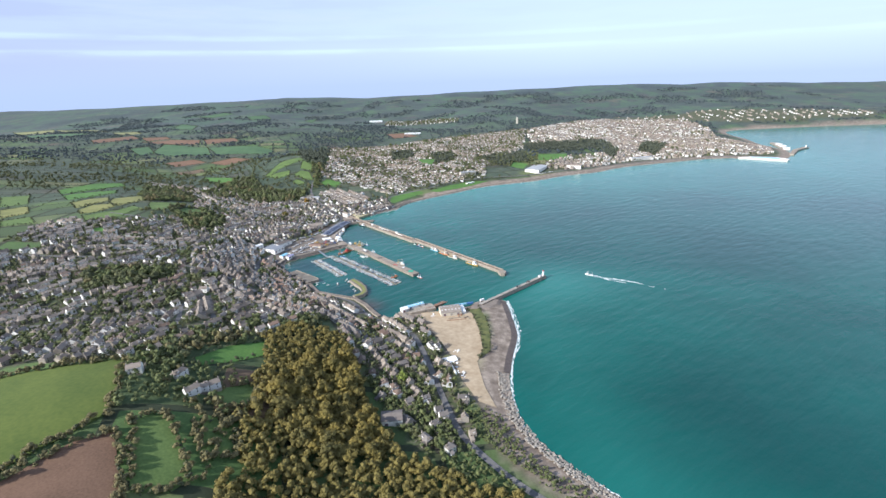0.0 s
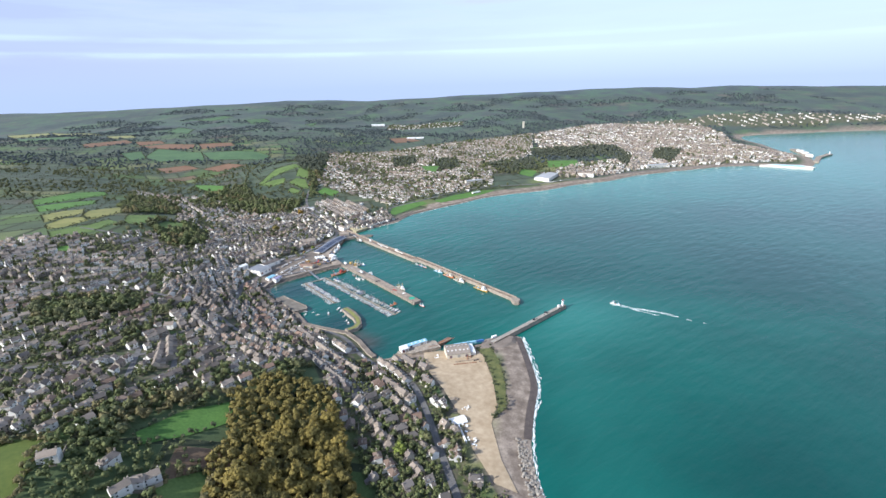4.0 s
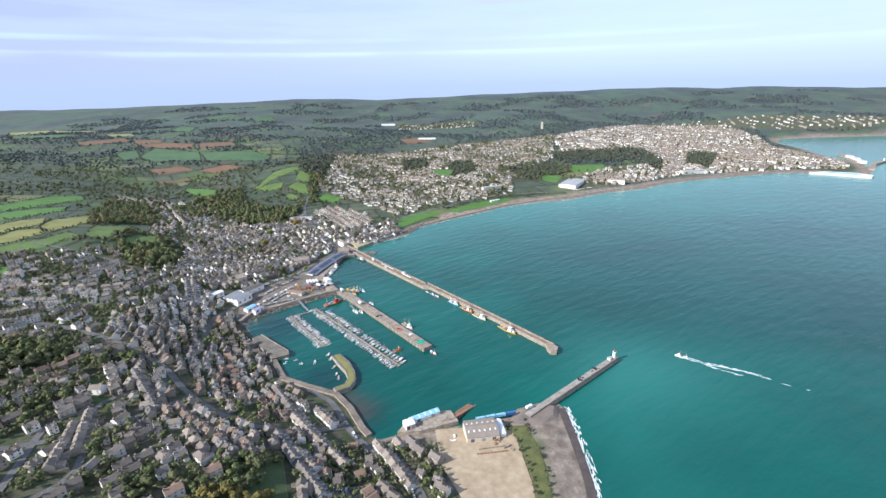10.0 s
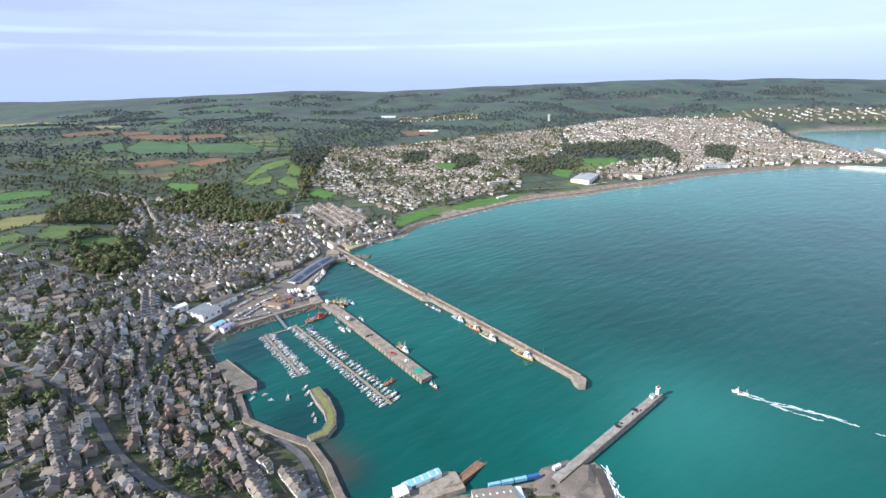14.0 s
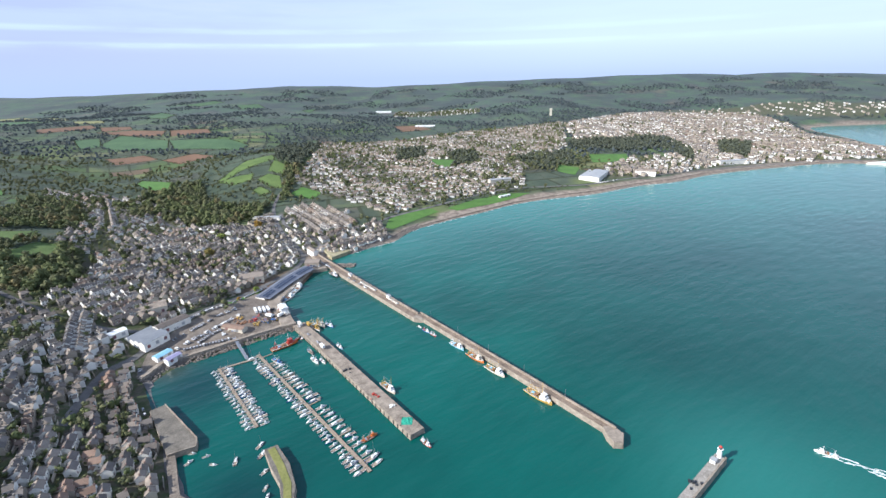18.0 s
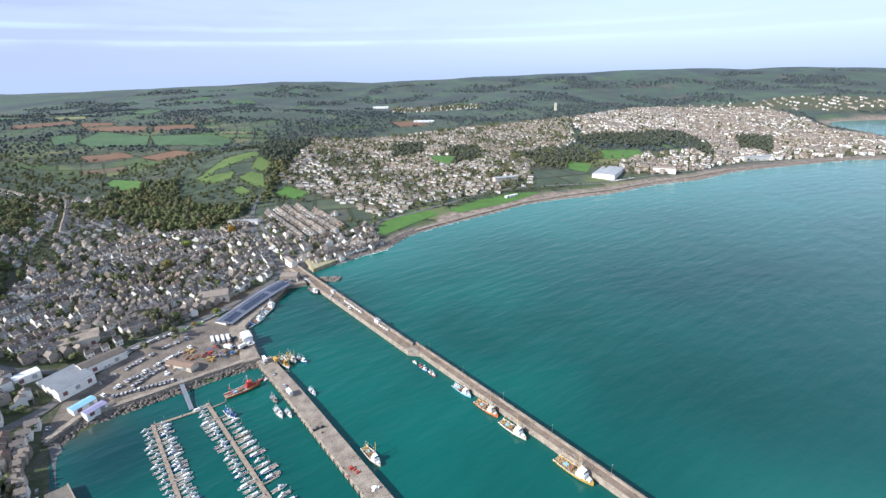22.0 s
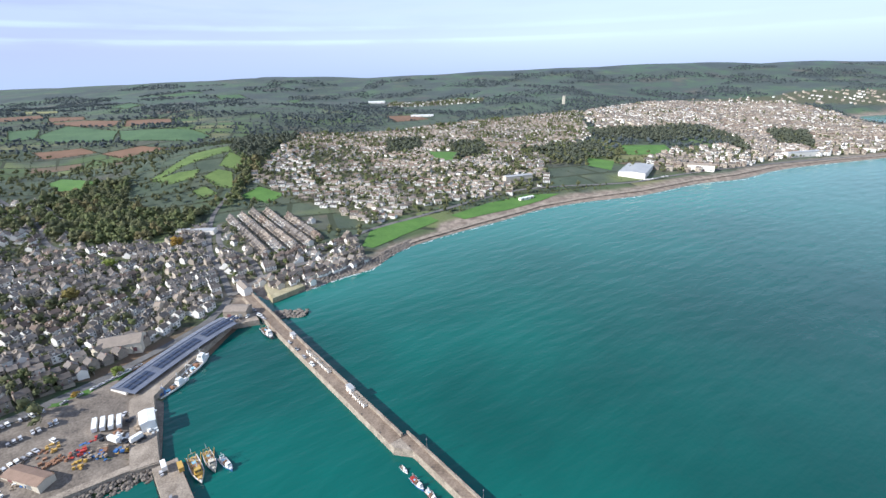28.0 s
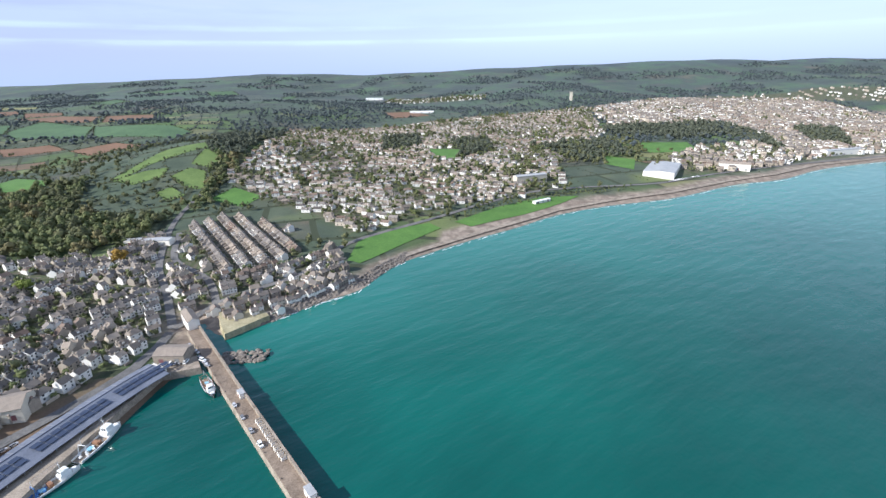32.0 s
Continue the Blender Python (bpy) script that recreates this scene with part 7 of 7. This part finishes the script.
for x, y, n_, m_, lab in ((-272, 908, 9, M_YELLOW, "yellow trawl gear piled in the yard"), (-250, 897, 8, M_YELLOW, "yellow net floats and gear piled in the yard"), (-262, 900, 10, M_RUST, "rusty dredges and chain piled in the yard"),
                          (-268, 897, 10, M_RUST, "rusty beam trawl shoes stacked in rows"), (-256, 905, 9, M_RED, "red and rust dredging gear in heaps"), (-237, 922, 9, M_WHITE, "white fish boxes stacked on the quay"),
                          (-226, 925, 8, M_WHITE, "white fish bins stacked on the quay"), (-222, 908, 8, M_RUST, "rusty gear heaped by the quay edge"), (-233, 910, 6, M_YELLOW, "yellow bins beside a lorry"), (-240, 905, 6, M_BLUE, "blue nets and boxes on the quay"),
                          (-276, 901, 9, M_RUST, "rusty beam trawl gear beside the store"), (-284, 893, 7, M_WOOD, "timber pallets and gear in the yard"), (-130, 806, 5, M_DARK, "dark nets heaped on the landing pier"), (-100, 768, 5, M_RED, "red nets and ropes on the landing pier"),
                          (-82, 752, 4, M_WHITE, "fish boxes along the landing pier"), (10, 560, 7, M_RUST, "rusty scrap beside the boatyard"), (-30, 568, 6, M_WHITE, "white boat parts by the boatyard"), (20, 552, 6, M_CONCRETE, "concrete blocks beside the boatyard"),
                          (-10, 478, 8, M_CONCRETE, "grey rubble and pallets on the sandy yard"), (0, 462, 6, M_WHITE, "white dinghies stored on the sandy yard"), (4, 420, 6, M_WHITE, "white boats stored on the sandy yard"), (-2, 440, 5, M_WHITE, "white boats laid up on the sandy yard"),
                          (128, 672, 7, M_DARK, "dark pots and ropes along the south pier"), (108, 656, 7, M_DARK, "stacked lobster pots along the south pier")):
    crates(x, y, hz(x, y) + 0.3 if inland(np.array([x]), np.array([y]))[0] > 5 else 4.6 if x < 0 else 4.3, n_, m_, lab)

gear = [(M_RUST, "rusty trawl gear laid out in rows"), (M_RED, "faded red dredges laid out in rows"), (M_WOOD, "wooden pallets stacked in the yard"), (M_WHITE, "white fish boxes stacked in the yard"), (M_DARK, "coiled dark nets in the yard"), (M_YELLOW, "yellow net bundles in the yard"), (M_BLUE, "blue barrels and rope in the yard")]
for k in range(26):
    u, v_ = cl.random(), cl.random()
    x = -288 + 42 * u + 12 * v_
    y = 890 + 30 * u - 14 * v_ + cl.uniform(-3, 6)
    m_, lab = gear[cl.choice((0, 0, 0, 1, 2, 3, 4, 5, 6))]
    crates(x, y, 5.5, 6, m_, lab, 2.4)
for k in range(12):
    x, y = cl.uniform(-245, -222), cl.uniform(905, 945)
    m_, lab = gear[cl.choice((3, 3, 2, 4, 6))]
    crates(x, y, 5.4, 5, m_, lab, 2.0)

def block_row(line, step, label, m_, size=(1.6, 0.9, 0.9)):
    t = thing("block_row", label, "blocks", group="rows of blocks on the yard")
    for x, y, a in along(line, step):
        q = cl.uniform(0.8, 1.15)
        part("block", box(bmesh.new(), -size[0] / 2 * q, -size[1] / 2, -0.4, size[0] / 2 * q, size[1] / 2, size[2] * q, pose(x, y, hz(x, y) + 0.45, 0, 0, a + cl.uniform(-5, 5))), m_, t)


block_row([(-6, 551), (21, 556)], 2.4, "row of pale concrete blocks across the sandy yard", M_CONCRETE)
block_row([(-8, 545), (18, 549)], 3.1, "row of rusty timbers and blocks on the sandy yard", M_RUST, (2.4, 1.2, 0.7))
block_row([(-2, 417), (-9, 442)], 4.2, "boats and crates laid up along the yard's edge", M_WHITE, (3.4, 1.5, 1.3))

# slipway
sl = thing("slipway", "dark rusty slipway running down into the harbour", "slipway")
bm = bmesh.new()
v = [bm.verts.new(p) for p in ((-40, 590, 4.4), (-28, 594, 4.4), (2, 628, -1.5), (-6, 632, -1.5), (-40, 590, -3), (-28, 594, -3), (2, 628, -3), (-6, 632, -3))]
for f in ((0, 1, 2, 3), (1, 5, 6, 2), (0, 3, 7, 4), (0, 4, 5, 1)):
    bm.faces.new([v[i] for i in f])
bmesh.ops.recalc_face_normals(bm, faces=bm.faces[:])
part("ramp", bm, M_RUST, sl)
for off in (-1.8, 1.8):
    part("rail", rod(bmesh.new(), (-34 + off, 592 - off, 4.6), (-2 + off, 630 - off, -1.2), 0.15), M_STEEL, sl)


tagged(part("slip_quay", slab([(-80, 576), (-74, 589), (-45, 606), (-31, 606), (-24, 591), (-60, 577)], -4, 4.05, 0.8), M_QUAY), "worn stone quay beside the slipway", "quay", kind="structure")


hw = thing("harbour_wall", "old granite harbour wall with a worn walk along the houses", "sea wall", kind="structure")
HW = [(-104, 576), (-112, 586), (-129, 615), (-149, 639), (-183, 653), (-214, 668), (-237, 704)]
part("wall", slab(band(HW, 5.5, 0.4), -4, 2.6, 0.6), M_QUAY, hw)
part("walk", slab(band(HW, 5.3, 0.6), 2.6, 2.85), M_YARD, hw, "worn tarmac walk on the wall")


# ---- rock armour ----
def boulder(seed, r, stone):
    bm = bmesh.new()
    bmesh.ops.create_icosphere(bm, subdivisions=1, radius=r)
    for v in bm.verts:
        v.co *= 0.75 + 0.5 * abs(noise.noise(v.co * 0.9 / r + Vector((seed, 0, 0))))
        v.co.z *= 0.7
    me = bpy.data.meshes.new("boulder")
    bm.to_mesh(me)
    bm.free()
    me.materials.append(stone)
    return me


ROCKS = [boulder(k, 1.5, M_ROCK) for k in range(6)]
ROCKS_PALE = [boulder(k, 1.5, M_ROCK_PALE) for k in range(6)]
rr = random.Random(9)


def armour(name, label, line, width, n, z_in, z_out, size, side=-1, joined_n=0, rocks=ROCKS):
    """Boulders heaped along a line, falling from z_in to z_out across its width."""
    t = thing(name, label, "rock armour", kind="structure")
    c = along(line, 0.5)
    V, F, k0 = [], [], 0
    for i in range(n + joined_n):
        x, y, a = rr.choice(c)
        u = rr.random()
        s = size * rr.uniform(0.6, 1.4)
        px, py = x - side * u * width * math.sin(radians(a)), y + side * u * width * math.cos(radians(a))
        z = z_in + (z_out - z_in) * u + rr.uniform(-0.3, 0.3)
        m = pose(px, py, z, rr.uniform(-25, 25), rr.uniform(-25, 25), rr.uniform(0, 360)) @ Matrix.Diagonal((s, s, s, 1))
        me = rr.choice(rocks)
        if i < n:
            ob = new("boulder", me)
            ob.parent = t
            ob.matrix_world = m
        else:
            V += [(m @ v.co)[:] for v in me.vertices]
            F += [tuple(q + k0 for q in p.vertices) for p in me.polygons]
            k0 += len(me.vertices)
    if V:
        ob = new("boulders", mesh_of("boulders", V, F, [rocks[0].materials[0]]))
        ob.parent = t
        tagged(ob, kind="stuff")
    return t


armour("rock_armour", "grey-brown boulders along the bay's sea wall", [(-224, 1122), (-198, 1140), (-166, 1176), (-134, 1208), (-118, 1244), (-95, 1280)], 11, 150, 3.8, -0.6, 1.25, -1, 1000)
armour("rock_spit", "short spit of grey boulders beside the pier root", [(-208, 1082), (-176, 1087)], 9, 60, 1.5, 0.2, 1.2, -1, 60)
armour("rock_spit", "seaward face of the short boulder spit", [(-176, 1087), (-208, 1082)], 7, 50, 1.5, -0.4, 1.2, -1)
yw = thing("sea_wall", "sloping masonry sea wall below the harbour yard", "sea wall", kind="structure")
YW = [(-319, 796), (-317, 806), (-314, 822), (-299, 832), (-273, 852), (-246, 874), (-223, 891), (-207, 900)]
part("wall", slab(band(YW, 1.0, 1.2), -4, 4.9, 2.4), M_QUAY, yw)
part("coping", slab(band(YW, 0.8, 1.4), 4.9, 5.3), M_CONCRETE, yw)
part("walkway", slab(band(YW, 3.6, -0.9), 4.0, 5.15), M_CONCRETE, yw, "pale concrete walk behind the wall")
armour("rubble_slope", "dark weedy rubble slope below the harbour yard wall", YW, 9, 40, 3.4, -0.6, 0.95, -1, 620)
armour("rock_shore", "pale boulders along the south shore", [(45, 425), (43, 388), (46, 350), (58, 313), (84, 275), (112, 243), (150, 190)], 13, 110, 3.2, -0.4, 0.95, 1, 900, ROCKS_PALE)


# ---- surf and wake ----
def foam_strip(line, width, seed, label, z=0.12, gap=0.5, slope=0.0):
    """Broken surf: ragged white patches along a waterline."""
    r = random.Random(seed)
    bm = bmesh.new()
    for x, y, a in along(line, 2.6):
        for _ in range(2):
            if r.random() < gap:
                continue
            off = r.uniform(-width, width)
            m = pose(x - off * math.sin(radians(a)), y + off * math.cos(radians(a)), z + r.uniform(0, 0.12), 0, 0, a + r.uniform(-25, 25))
            L_, W_ = r.uniform(1.6, 5.0), r.uniform(0.15, 0.6)
            ring = [m @ Vector((L_ * math.cos(q) * r.uniform(0.6, 1.1), W_ * math.sin(q) * r.uniform(0.5, 1.2), 0)) for q in np.arange(8) * math.tau / 8]
            top = [bm.verts.new(p) for p in ring]
            low = [bm.verts.new(p - Vector((0, 0, 0.2))) for p in ring]
            bm.faces.new(top)
            for i in range(8):
                bm.faces.new((low[i], low[(i + 1) % 8], top[(i + 1) % 8], top[i]))
    ob = part("surf", bm, M_FOAM)
    return tagged(ob, label, "surf", kind="stuff")


EAST = rounded([(121, 252), (94, 277), (70, 306), (59, 345), (57, 385), (61, 425), (71, 467), (82, 505), (84, 545), (83, 590), (82, 615)])
foam_strip(EAST[16:] + np.array([0.6, 0]), 1.2, 1, "white breaking surf along the shingle beach", gap=0.12)
foam_strip(EAST[24:] + np.array([3.4, 0]), 1.8, 2, "thin outer line of surf", gap=0.55)
foam_strip(EAST[:17], 0.8, 3, "thin surf among the boulders", gap=0.5)
BAY = rounded([(-190, 1126), (-155, 1162), (-124, 1188), (-109, 1230), (-78, 1266), (-12, 1323), (46, 1367), (104, 1417), (184, 1459), (300, 1499), (434, 1579), (540, 1614), (672, 1699), (864, 1769), (1062, 1826)])
foam_strip(BAY + np.array([-3.4, 2.6]), 0.8, 4, "thin white surf along the bay", gap=0.75)
WAKE = rounded([(241, 701), (256, 690), (276, 681), (298, 668), (318, 650), (338, 636)])
foam_strip(WAKE[:9], 2.2, 5, "thick white wash close behind the boat", gap=0.12)
foam_strip(WAKE[7:15], 1.5, 6, "white wake trailing behind the boat", gap=0.5)
foam_strip(WAKE[14:], 1.2, 7, "fading wake far behind the boat", gap=0.8)
foam_strip([(243, 698), (262, 680), (282, 666)], 0.5, 9, "thin side wave of the boat's wake", gap=0.6)
foam_strip([(232, 706), (241, 701)], 2.6, 8, "white bow wave round the boat", gap=0.0)

# ---- far seafront: open-air pool, pier and breakwater ----
pool = thing("seawater_pool", "white walled triangular open-air seawater pool", "pool", kind="structure")
part("pool_wall", slab([(1160, 1812), (1196, 1798), (1290, 1722), (1312, 1740), (1296, 1790), (1220, 1828)], -3, 5.0, 1.0), M_RENDER, pool)
part("basin", slab([(1190, 1808), (1285, 1740), (1292, 1782), (1222, 1818)], 4.6, 5.02), M_SKYBLUE, pool)
pier("far_pier", "distant harbour pier with a small white light", band([(1400, 1856), (1490, 1960), (1590, 2030)], 9, 9), [], 5, 6, None)
pier("far_quay", "distant quay of the ferry harbour", band([(1480, 2000), (1560, 2200)], 14, 14), [], 5, 6, None)
fl = thing("harbour_light", "small white harbour light on the far pier", "lighthouse", pose(1583, 2025, 5))
part("tower", rod(bmesh.new(), (0, 0, 0), (0, 0, 10), 2.6, 1.8, 10), M_WHITE, fl)
part("lantern", rod(bmesh.new(), (0, 0, 10), (0, 0, 12), 1.3, 0.6, 8), M_DARK, fl)
for k, (x, y, L_) in enumerate(((1520, 2105, 40), (1500, 2050, 30), (1470, 1985, 35))):
    shed("harbour_store", "distant white harbour building", x, y, 75, L_, 14, 8, 2, M_RENDER, M_GREYROOF, z=5.0)

tagged(part("wet_shingle", ribbon(EAST[20:] + np.array([-4.5, 0]), 4.0, 0.35, 5), M_WEED), "dark wet shingle at the water's edge", "shingle", kind="stuff")
tagged(part("sea_wall_ledge", slab([(-244, 1159), (-216, 1167), (-192, 1136), (-215, 1107), (-227, 1125)], -1, 4.8, 1.5), M_APRON), "pale sloping concrete apron beside the river mouth", "sea wall", kind="structure")
prom = thing("promenade", "long pale promenade wall above the beach", "sea wall", kind="structure")
part("wall", ribbon([(-118, 1250), (-76, 1290), (-10, 1346), (48, 1392), (104, 1440), (184, 1482), (296, 1525), (425, 1600), (530, 1642), (664, 1725), (856, 1792), (1060, 1850)], 3.2, 1.4), M_CONCRETE, prom)
